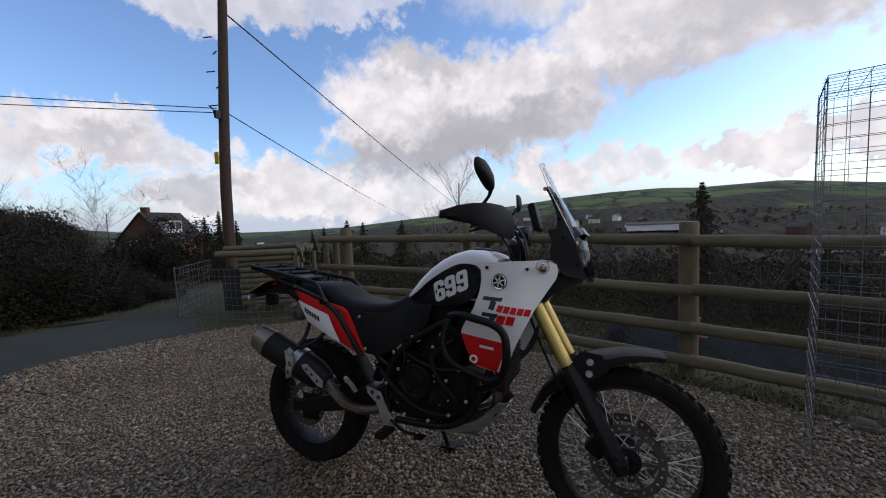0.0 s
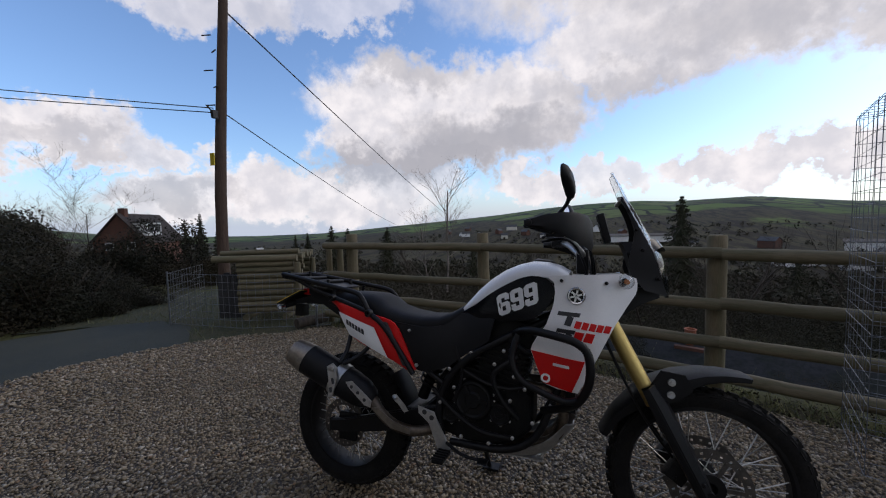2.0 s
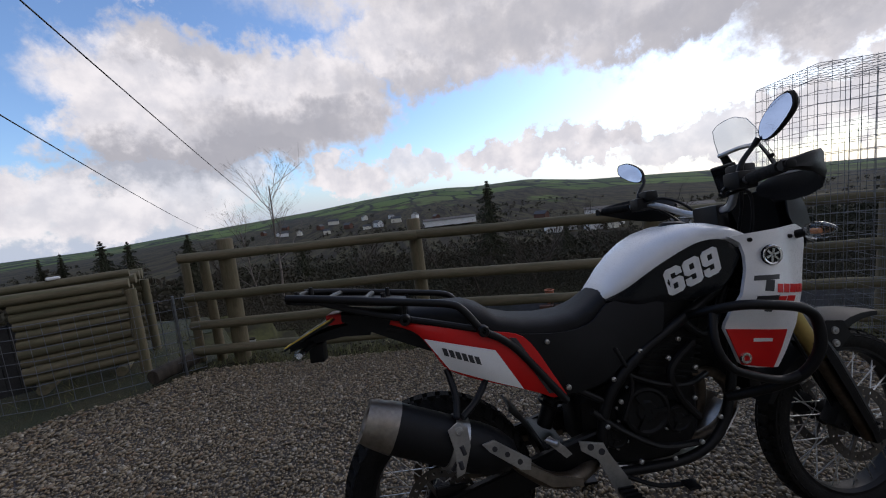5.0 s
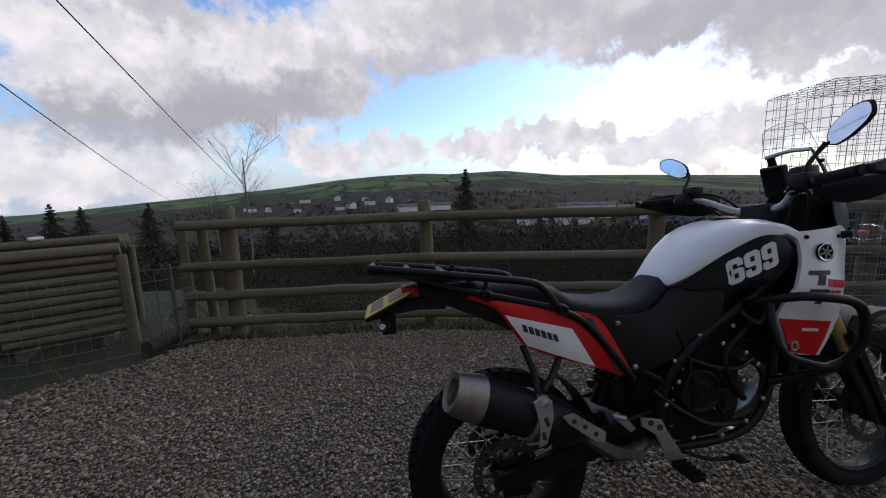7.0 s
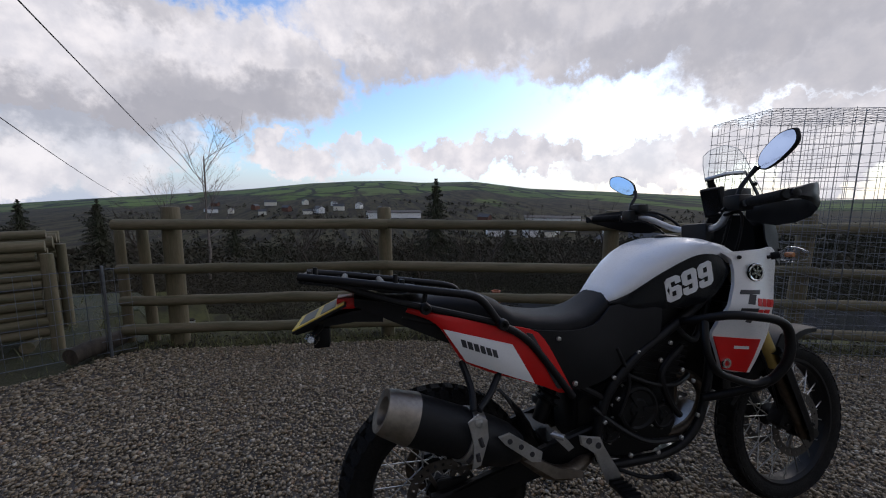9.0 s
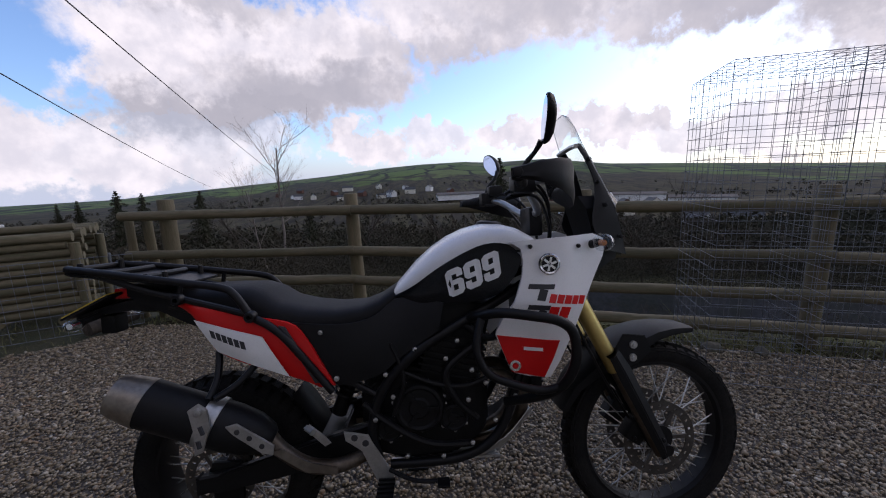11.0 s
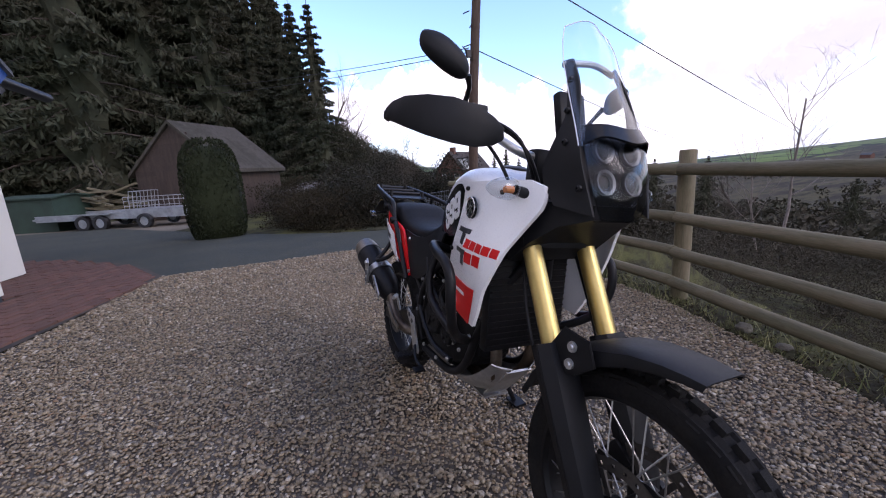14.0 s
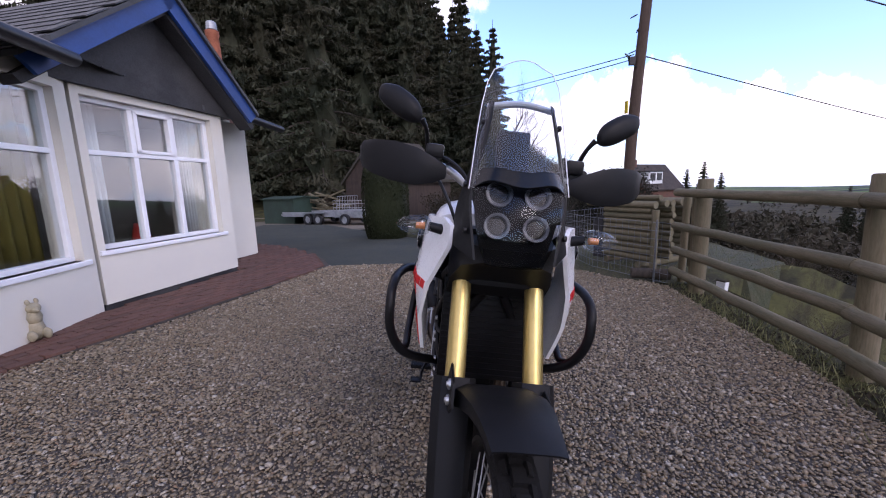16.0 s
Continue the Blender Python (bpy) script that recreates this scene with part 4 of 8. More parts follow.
SCRUB = shrub_mesh(34, 9000, 0.013, M["scrub"], (1.25, 1.25, .7), 22)
SHRUB = [shrub_mesh(31, 11000, 0.03, M["leaf"]), shrub_mesh(32, 11000, 0.032, M["leaf"], (1.1, 1.1, .8)), shrub_mesh(33, 11000, 0.026, M["bramble"], (1.2, 1.2, .75))]
for x, y, s, k in ((-7.0, 0.1, .95, 2), (-6.5, 0.75, .95, 2), (-6.1, 1.35, .85, 0), (-7.6, 0.9, 1.05, 0), (-5.7, 1.9, .45, 0), (-5.9, 2.6, .35, 1), (-6.6, 2.0, .8, 0), (-8.6, -0.1, .9, 2), (-8.6, 1.6, 1.15, 0),
                   (-7.4, 3.0, .6, 1), (-9.8, 0.8, 1.15, 2), (-10.5, 2.6, 1.25, 0), (-10.8, 4.4, .7, 1), (-12.5, 1.0, 1.5, 1), (-14.5, 3.4, 1.6, 0), (-13.5, 6.4, .65, 1), (-16, 0.6, 1.6, 2), (-7.2, 1.5, .95, 1), (-9.2, 3.2, .8, 0), (-15.5, 5.2, 1.3, 1), (-9.4, 5.5, 1.2, 0), (-10.8, 4.9, 1.25, 0), (-7.4, 5.3, .8, 2), (-12.4, 7.2, 1.2, 1)):
    x, y = x - 0.8, y + 0.3
    planted("shrub", SHRUB[k], (x, y, land_height(x, y) - 0.05), s, x * 3 + y, ("tangle of brown bramble beside the lane", "dense dark evergreen shrub beside the lane")[k != 2], "shrub", "shrubs beside the lane")
for x, y, s, k in ((-1.7, 4.1, .35, 2), (-0.5, 3.9, .3, 2), (0.6, 3.4, .3, 2), (1.6, 3.0, .28, 0), (3.1, 2.5, .32, 2), (4.6, 2.0, .4, 2), (-3.6, 5.4, .45, 2), (0.3, 6.4, .6, 2), (-2.0, 7.5, .7, 2), (-5, 7.5, .7, 2), (-1.5, 12, 1.1, 2), (3, 13, 1.2, 2), (8, 12, 1.2, 2), (13, 14, 1.5, 2), (-7, 13, 1.4, 2), (-12, 16, 1.7, 0), (19, 14, 1.6, 2), (26, 16, 1.8, 2), (-4, 18, 1.8, 2), (6, 19, 1.8, 2)):
    planted("bank_shrub", SCRUB if k == 2 else SHRUB[k], (x, y, land_height(x, y) - 0.08), s, x * 3 + y, "brown winter scrub on the slope below the fence", "shrub", "scrub below the fence")
# clipped yew dome
rr = np.random.default_rng(8)
d = rr.normal(0, 1, (9000, 3))
d /= np.linalg.norm(d, axis=1, keepdims=True)
d = np.sign(d) * abs(d) ** 0.7
p = d * (0.82, 0.82, 0.95) * rr.uniform(0.95, 1.01, (9000, 1)) + (0, 0, 0.75)
v, f = leaf_cloud(p[p[:, 2] > -.05], 0.035, rr, 0, 1.5)
yew = thing("yew_bush", "clipped round-topped dark green yew beside the lane", "bush", Matrix.Translation((-8.1, -1.75, -0.16)) @ Matrix.Diagonal((0.76, 0.76, 1.34, 1)))
big_mesh("foliage", v, f, M["yew"], yew)
bm = bmesh.new()
bmesh.ops.create_icosphere(bm, subdivisions=3, radius=0.74)
for q in bm.verts:
    n = q.co.normalized()
    q.co = Vector([math.copysign(abs(c) ** 0.7, c) for c in n])
    q.co = Vector((q.co.x * 0.74, q.co.y * 0.74, q.co.z * 0.86 + 0.72))
part("core", bm, M["yew"], yew, smooth=True)

# dead grass along the fence foot and on the lawn
rr = np.random.default_rng(9)
blades = []
for _ in range(5200):
    if rr.random() < 0.6:
        x = rr.uniform(-2.2, 6)
        y = fence_y(x) + rr.normal(-0.02, 0.16)
    else:
        x, y = rr.uniform(-6, -2.3), rr.uniform(1.6, 4.8)
        if not inside([(-3.3, 1.45), (-2.4, 2.15), (-2.2, 2.9), (-2.8, 4.9), (-6.5, 5.2), (-7.5, 3.5), (-6.2, 1.4), (-5.4, 1.85), (-4.2, 1.98)], x, y):
            continue
    h = rr.gamma(3, 0.022)
    a = rr.uniform(0, 6.3)
    lean = rr.normal(0, 0.5, 2) * h
    z = land_height(x, y)
    blades.append([(x - .004 * math.cos(a), y - .004 * math.sin(a), z), (x + .004 * math.cos(a), y + .004 * math.sin(a), z), (x + lean[0], y + lean[1], z + h)])
co = np.array(blades).reshape(-1, 3)
tagged(big_mesh("grass", co, np.arange(len(co)).reshape(-1, 3), M["grass"]), "thin tufts of green and straw grass at the fence foot", "grass", kind="stuff")

# brown leaf litter between the gravel and the bank
pts = []
for _ in range(4200):
    x = rr.uniform(-2.0, 6.2)
    y = fence_y(x) + rr.normal(-0.02, 0.20)
    pts.append((x, y, land_height(x, y) + 0.012))
v, f = leaf_cloud(pts, 0.021, rr, 0.0, 1.7)
v[:, 2] = np.repeat(np.array(pts)[:, 2], 4) + (v[:, 2] - np.repeat(np.array(pts)[:, 2], 4)) * 0.4
tagged(big_mesh("leaf_litter", v, f, M["bramble"]), "dead brown leaves lying along the fence foot", "leaf litter", kind="stuff")

# far woods: ragged winter crowns over the valley
rr = np.random.default_rng(17)
vs, fs, total_v = [], [], 0
count = 0
while count < 6000:
    a = rr.uniform(-72, 75)
    dist = 34 * (22 ** rr.random())
    bank, near = 5440 <= count < 5650, count >= 5650
    if bank:
        a, dist = rr.uniform(-86, -69), rr.uniform(44, 64)
    if near:
        a, dist = rr.uniform(-34, 88), rr.uniform(13, 36)
    x, y = dist * math.sin(radians(a)), dist * math.cos(radians(a))
    if near and (math.hypot(x - 6.4, y - 6.2) < 7.5 or y < fence_y(min(x, 6.2)) + 7):
        count += 1
        continue
    if dist > 330 and noise.noise((x / 120, y / 120, 2.0)) < 0.0:
        continue
    h = rr.uniform(3.0, 6.5) * (0.6 if dist < 80 else 1)
    z = land_height(x, y)
    if bank:
        h = rr.uniform(2.2, 4.2)
        top = 1.0 + dist * math.tan(radians(1.2 + 0.62 * (-69 - a))) * rr.uniform(0.35, 1.0)
        z = max(z, top - h)
    if near:
        h = rr.uniform(1.8, 3.4)
    m, size = (620, 0.021) if bank else (760, 0.0085) if near else (110, 0.06) if dist < 90 else (40, 0.10) if dist < 200 else (16, 0.21)
    d = rr.normal(0, 1, (m, 3))
    d /= np.linalg.norm(d, axis=1, keepdims=True)
    q = np.array([x, y, z + h * 0.5]) + d * (h * 0.5, h * 0.5, h * 0.5) * rr.uniform(0.4, 1.05, (m, 1))
    v, f = leaf_cloud(q, h * size, rr, -0.6, 3.8 if bank else 6.0 if near else 2.2)
    fs.append(f + total_v)
    total_v += len(v)
    vs.append(v)
    count += 1
tagged(big_mesh("far_woods", np.concatenate(vs), np.concatenate(fs), M["twigs"]), "brown leafless woods filling the valley", "woodland", kind="stuff")


# ---- buildings ----
def gabled(name, w, l, h, rise, wall, roof, m, label, category, group="", windows=(), chimney=False):
    """A small building: four walls under a pitched roof with eaves; windows as (side, along, up, width, height)."""
    ob = thing(name, label, category, m, group)
    bm = bmesh.new()
    a = [(-l / 2, -w / 2), (l / 2, -w / 2), (l / 2, w / 2), (-l / 2, w / 2)]
    lo, hi = [bm.verts.new((*p, -1.0)) for p in a], [bm.verts.new((*p, h)) for p in a]
    r0, r1 = bm.verts.new((-l / 2, 0, h + rise)), bm.verts.new((l / 2, 0, h + rise))
    for k in range(4):
        if k % 2 == 0:
            bm.faces.new((lo[k], lo[(k + 1) % 4], hi[(k + 1) % 4], hi[k]))
    bm.faces.new((lo[1], lo[2], hi[2], r1, hi[1]))
    bm.faces.new((lo[3], lo[0], hi[0], r0, hi[3]))
    part("wall", bm, wall, ob)
    e, t = 0.06 * w, 0.02 * w
    for s in (-1, 1):
        bm = bmesh.new()
        k = 1 + 2 * e / w
        pts = [(-l / 2 - e, 0, h + rise + t), (l / 2 + e, 0, h + rise + t), (l / 2 + e, s * (w / 2) * k, h + rise + t - rise * k), (-l / 2 - e, s * (w / 2) * k, h + rise + t - rise * k)]
        up = [bm.verts.new(p) for p in pts]
        dn = [bm.verts.new((p[0], p[1], p[2] - t * 1.6)) for p in pts]
        bm.faces.new(up)
        bm.faces.new(dn[::-1])
        for q in range(4):
            bm.faces.new((up[q], up[(q + 1) % 4], dn[(q + 1) % 4], dn[q]))
        rf = part("roof", bm, roof, ob)
    if chimney:
        bm = bmesh.new()
        box(bm, l * 0.25, l * 0.25 + 0.6, -0.3, 0.3, h + rise - 0.5, h + rise + 0.9)
        part("chimney", bm, M["brickwall"], ob)
    for side, u, z, ww, hh in windows:
        bm = bmesh.new()
        if side in "xX":
            x = (l / 2 + 0.02) * (1 if side == "X" else -1)
            box(bm, x - 0.03, x + 0.03, u - ww / 2, u + ww / 2, z, z + hh)
        else:
            y = (w / 2 + 0.02) * (1 if side == "Y" else -1)
            box(bm, u - ww / 2, u + ww / 2, y - 0.03, y + 0.03, z, z + hh)
        win = part("window", bm, M["white"], ob, "white-framed window")
        bm = bmesh.new()
        g = 0.12 * ww
        if side in "xX":
            box(bm, x - 0.05, x + 0.05, u - ww / 2 + g, u + ww / 2 - g, z + g, z + hh - g)
        else:
            box(bm, u - ww / 2 + g, u + ww / 2 - g, y - 0.05, y + 0.05, z + g, z + hh - g)
        part("pane", bm, M["gutter"], win)
    return ob


red = gabled("brick_house", 6.2, 10, 6.0, 3.6, M["brickwall"], M["tile"], pose(-29.7, 16.3, -2.35, 0, 0, -58) @ Matrix.Diagonal((0.5, 0.5, 0.5, 1)), "red brick house with brown tiled roof and white dormer", "house",
             windows=(("X", -1.2, 4.7, 1.0, 1.1), ("X", 1.4, 4.7, 1.0, 1.1), ("X", 2.1, 0.6, 0.9, 1.6), ("X", -1.4, 0.8, 1.6, 1.3), ("Y", 2.5, 1.0, 1.4, 1.3)), chimney=False)
bm = bmesh.new()
box(bm, 0.6, 4.2, 1.2, 3.0, 6.6, 8.4)
part("dormer", bm, M["white"], red, "white boarded dormer")
bm = bmesh.new()
box(bm, 0.4, 4.4, 0.6, 3.15, 8.4, 8.55)
part("dormer_roof", bm, M["dark_board"], red)
bm = bmesh.new()
box(bm, 3.4, 4.2, -0.4, 0.4, 9.0, 10.4)
part("chimney", bm, M["brickwall"], red, "brick chimney stack")
for k in range(2):
    bm = bmesh.new()
    box(bm, 0.9 + k * 1.7, 2.2 + k * 1.7, 2.96, 3.05, 7.1, 8.2)
    part("window", bm, M["gutter"], red)
for x, y, h in ((-31.4, 22.1, 6.0), (-30.5, 20.1, 5.4), (-28.8, 21.8, 5.0)):
    planted("conifer", FIRS[2], (x, y, -3.2), h / 16, x, "dark conifer behind the brick house", "tree", "house conifers")

rr = random.Random(12)
VILLAGE = [(-200, 620), (-215, 640), (-170, 600), (-150, 655), (-120, 560), (-95, 600), (-60, 545), (-46, 560), (-20, 590), (10, 610), (40, 560), (120, 310), (135, 318), (150, 300), (163, 295), (178, 312), (116, 130), (124, 138), (108, 142), (190, 350), (205, 330), (90, 420), (60, 470), (-80, 700), (-140, 720), (230, 300), (-260, 700), (-240, 760), (-30, 660), (150, 420)]
for x, y in VILLAGE:
    s = rr.uniform(0.8, 1.25)
    gabled("village_house", 7, rr.uniform(9, 15), 4.5, 2.6, M[rr.choice(["white", "render", "white", "brickwall"])], M["slate"], pose(x, y, land_height(x, y) + 1.5, 0, 0, rr.uniform(0, 180)) @ Matrix.Diagonal((s, s, s, 1)), "small pale house with a slate roof down in the valley", "house", "valley houses")
for x, y, l, a in ((30, 470, 26, 6), (62, 472, 40, 4), (220, 390, 60, -25), (250, 330, 50, -30)):
    gabled("factory_shed", 16, l, 6, 2, M["white"], M["tin"], pose(x, y, land_height(x, y) + 2.5, 0, 0, a), "long low white industrial building in the valley", "building", "factory sheds")
low = gabled("lower_house", 6.0, 9.5, 0.6, 1.6, M["render"], material("old_dark_slate", (0.03, 0.032, 0.036), 0.85, vary=0.5, scale=1.5, grain=14, bump=0.5, tint=(0.02, 0.024, 0.02), spec=0.15), pose(6.4, 6.2, -3.5, 0, 0, -18), "house below the fence, its dark slate roof showing", "house")
bm = bmesh.new()
box(bm, -3.75, -3.25, -0.25, 0.25, 1.4, 2.25)
part("chimney", bm, M["brickwall"], low, "brick chimney stack")
bm = bmesh.new()
turned(bm, [(0.10, 0), (0.12, 0.02), (0.10, 0.3), (0.12, 0.32), (0.08, 0.32), (0.08, 0)], pose(-3.5, 0, 2.25), 12)
part("chimney_pot", bm, M["clay"], low)

shed = gabled("timber_shed", 3.6, 5.6, 1.75, 1.45, M["shedwood"], M["shedroof"], pose(-19.86, -2.95, -0.6, 0, 0, -38) @ Matrix.Diagonal((0.65, 1.35, 1.35, 1)), "old brown timber shed with a grey sheet roof", "shed")
for k in range(18):
    bm = bmesh.new()
    z = -0.1 + k * 0.165
    half = 1.8 if z < 1.75 else max(0.1, 1.8 * (1 - (z - 1.75) / 1.45))
    box(bm, 2.80, 2.83, -half, half, z, z + 0.155)
    part("board", bm, M["shedwood"], shed)
bm = bmesh.new()
box(bm, 2.83, 2.87, -0.9, 0.9, -0.1, 1.7)
part("door", bm, M["shedwood"], shed, "brown boarded double door")
gabled("low_shed", 2.2, 3.4, 1.0, 0.3, M["shedwood"], M["tin"], pose(-16.5, 1.6, -0.5, 0, 0, 12), "low lean-to with a pale sheet roof behind the shrubs", "shed")


def road_wheel(parent, x, y, z, r, w):
    bm = bmesh.new()
    turned(bm, [(r * .6, -w / 2), (r * .95, -w / 2), (r, -w / 4), (r, w / 4), (r * .95, w / 2), (r * .6, w / 2)], pose(x, y, z, 90, 0, 0), 24)
    t = part("tyre", bm, M["gutter"], parent, smooth=40)
    bm = bmesh.new()
    turned(bm, [(0.001, -w * .3), (r * .2, -w * .45), (r * .3, -w * .25), (r * .58, -w * .3), (r * .6, w * .3), (0.001, w * .3)], pose(x, y, z, 90, 0, 0), 20, closed=False)
    part("rim", bm, M["galv"], t)


trailer = thing("plant_trailer", "twin-axle galvanised flat trailer parked in the yard", "trailer", pose(-17.0, -6.5, -0.44, 0, 0, 66) @ Matrix.Diagonal((0.95, 0.95, 0.95, 1)))
bm = bmesh.new()
box(bm, -2.0, 1.6, -0.85, 0.85, 0.45, 0.55)
part("bed", bm, M["galv"], trailer)
for y in (-0.9, 0.86):
    bm = bmesh.new()
    box(bm, -2.0, 1.6, y, y + 0.05, 0.42, 0.66)
    part("side_rail", bm, M["galv"], trailer)
bm = bmesh.new()
tube(bm, [(-2.0, 0.6, 0.48), (-3.3, 0, 0.45)], 0.05, 8)
tube(bm, [(-2.0, -0.6, 0.48), (-3.3, 0, 0.45)], 0.05, 8)
tube(bm, [(-3.2, 0, 0.05), (-3.2, 0, 0.7)], 0.04, 8)
part("drawbar", bm, M["galv"], trailer)
for x in (-0.05, 0.62):
    for y in (-1.0, 1.0):
        road_wheel(trailer, x, y, 0.3, 0.3, 0.2)
for y in (-1.02, 0.98):
    bm = bmesh.new()
    box(bm, -0.45, 1.0, y - 0.1, y + 0.14, 0.62, 0.66)
    part("mudguard", bm, M["galv"], trailer)
bm = bmesh.new()
for k in range(9):
    tube(bm, [(1.62, -0.8 + k * 0.2, 0.5), (1.75, -0.8 + k * 0.2, 1.45)], 0.014, 5)
for z in (0.55, 1.0, 1.44):
    tube(bm, [(1.62 + (z - .5) * .14, -0.8, z), (1.62 + (z - .5) * .14, 0.8, z)], 0.02, 5)
part("tail_ramp", bm, M["galv"], trailer, "raised mesh loading ramp")
t2 = thing("box_trailer", "small galvanised mesh-sided trailer in the yard", "trailer", pose(-15.2, -4.1, -0.38, 0, 0, 66) @ Matrix.Diagonal((0.9, 0.9, 0.9, 1)))
bm = bmesh.new()
box(bm, -1.2, 1.2, -0.7, 0.7, 0.4, 0.75)
part("body", bm, M["galv"], t2)
bm = bmesh.new()
for k in range(13):
    tube(bm, [(-1.2 + k * 0.2, -0.7, 0.75), (-1.2 + k * 0.2, -0.7, 1.25)], 0.01, 4)
for z in (0.9, 1.1, 1.25):
    tube(bm, [(-1.2, -0.7, z), (1.2, -0.7, z)], 0.014, 4)
part("mesh_side", bm, M["galv"], t2)
for y in (-0.82, 0.82):
    road_wheel(t2, -0.4, y, 0.3, 0.3, 0.18)
gabled("green_hut", 1.6, 2.4, 1.35, 0.1, M["tarp"], M["tarp"], pose(-18.6, -8.8, -0.5, 0, 0, 62), "flat green tarpaulin-covered shelter in the yard", "shelter")
pile = thing("firewood_heap", "untidy heap of split timber under cover", "wood pile", pose(-18.8, -7.0, -0.48, 0, 0, 62) @ Matrix.Diagonal((1.3, 1.3, 1.3, 1)))
rq = random.Random(4)
bm = bmesh.new()
box(bm, -0.8, 0.8, -0.045, 0.045, -0.03, 0.03)
plank = part("plank", bm, M["rail"], pile)
for k in range(26):
    ob = plank if k == 0 else new("plank", plank.data)
    ob.parent = pile
    ob.matrix_local = pose(rq.uniform(-.4, .4), rq.uniform(-.5, .5), 0.08 + k * 0.042, rq.uniform(-8, 8), rq.uniform(-14, 14), rq.uniform(-25, 25))


# ---- the bungalow ----
# drawn on a plan of its own, then set on the ground as a whole
HOUSE = Matrix.Translation((-3.62, -3.46, 0)) @ Matrix.Rotation(radians(9.5), 4, "Z") @ Matrix.Diagonal((1.36, 1.36, 1.19, 1)) @ Matrix.Translation((2.50, 2.40, 0))
before_house = set(scene.objects)


def wall(name, p, q, z0, z1, thick, holes, mat):
    """A wall from p to q (outer face), with openings through it given as (from, to, sill, head) along it."""
    p, q = Vector((*p, 0)), Vector((*q, 0))
    d = (q - p)
    L = d.length
    m = Matrix.Translation(p) @ Matrix.Rotation(math.atan2(d.y, d.x), 4, "Z")
    bm = bmesh.new()
    u = 0.0
    for a, b, s, h in sorted(holes):
        box(bm, u, a, 0, thick, z0, z1, m)
        box(bm, a, b, 0, thick, z0, s, m)
        box(bm, a, b, 0, thick, h, z1, m)
        u = b
    box(bm, u, L, 0, thick, z0, z1, m)
    bmesh.ops.remove_doubles(bm, verts=bm.verts[:], dist=0.0005)
    return tagged(part(name, bm, mat), "cream rendered bungalow wall", "wall", kind="structure"), m


def casement(name, m, a, b, s, h, cols, transom, small=(), label="white plastic casement window"):
    """A window set in a wall's opening: frame, mullions, transom, sashes, sill and panes."""
    t = tagged(new(name), label, "window", kind="structure")
    t.matrix_world = m
    f = 0.045
    def bar(nm, x0, x1, z0, z1, y0=0.02, y1=0.09):
        bm = bmesh.new()
        box(bm, x0, x1, y0, y1, z0, z1, None, 0.006)
        part(nm, bm, M["upvc"], t)
    bar("window_frame", a, b, s, s + f)
    bar("window_frame", a, b, h - f, h)
    bar("window_frame", a, a + f, s + f, h - f)
    bar("window_frame", b - f, b, s + f, h - f)
    w = (b - a - f) / cols
    for k in range(1, cols):
        bar("mullion", a + k * w, a + k * w + f, s + f, h - f)
    bar("transom", a + f, b - f, transom, transom + f, 0.018, 0.088)
    for k in small:
        x0, x1 = a + k * w + f * 0.9, a + (k + 1) * w + f * 0.1
        for u0, u1, z0, z1 in ((x0, x1, transom + f, transom + 2 * f - .01), (x0, x1, h - 2 * f + .01, h - f), (x0, x0 + 0.035, transom + f, h - f), (x1 - 0.035, x1, transom + f, h - f)):
            bar("sash", u0, u1, z0, z1, 0.005, 0.06)
    for k in range(cols):
        for z0, z1 in ((s + f, transom), (transom + f, h - f)):
            bm = bmesh.new()
            box(bm, a + k * w + f, a + (k + 1) * w, 0.05, 0.056, z0, z1)
            g = part("pane", bm, M["pane"], t)
            g.visible_shadow = False
    bm = bmesh.new()
    box(bm, a - 0.05, b + 0.05, -0.06, 0.06, s - 0.045, s, None, 0.008)
    part("window_sill", bm, M["upvc"], t)
    return t


HA, HB = Vector((-1.10, -2.90)), Vector((-2.50, -2.40))
du = (HB - HA).normalized()
dn = Vector((-du.y, du.x)) if Vector((-du.y, du.x)).y < 0 else Vector((du.y, -du.x))
EAVE = 2.12
LB = (HB - HA).length
w1, m1 = wall("wall_bay", HA, HB, 0.05, EAVE + 0.1, 0.22, [(0.06, LB - 0.16, 0.55, 1.93)], M["render"])
casement("window_1", m1 @ Matrix.Translation((0, 0.04, 0)), 0.06, LB - 0.16, 0.55, 1.93, 3, 1.42, (1,))
bm = bmesh.new()
box(bm, 0.0, LB, 0.02, 0.2, -0.05, 0.05, m1)
tagged(part("wall_plinth", bm, M["dark_board"]), "dark recessed plinth under the bay", "plinth", kind="structure")
SB = HB + dn * 0.60
wall("wall_return", HB + dn * 0.225, SB, 0.0, EAVE, 0.2, [], M["render"])
EC = SB + du * 1.15
wall("wall_front_far", SB, EC, 0.0, EAVE, 0.22, [], M["render"])
EB = EC + dn * 6.0
wall("wall_end", EC + dn * 0.225, EB, 0.0, EAVE + 0.1, 0.22, [], M["render"])
LEFT, NEAR = Vector((2.6, -3.0)), Vector((-1.06, -2.90))
w3, m3 = wall("wall_front_near", LEFT, NEAR, 0.0, EAVE, 0.22, [(2.72, 3.56, 0.50, 1.93)], M["render"])
casement("window_2", m3 @ Matrix.Translation((0, 0.04, 0)), 2.72, 3.56, 0.50, 1.93, 1, 1.40)
wall("wall_side_near", Vector((2.6, -8.5)), LEFT - Vector((0, 0.225)), 0.0, EAVE, 0.22, [], M["render"])
wall("wall_back", EB, Vector((2.4, -8.5)), 0.0, EAVE, 0.22, [], M["render"])
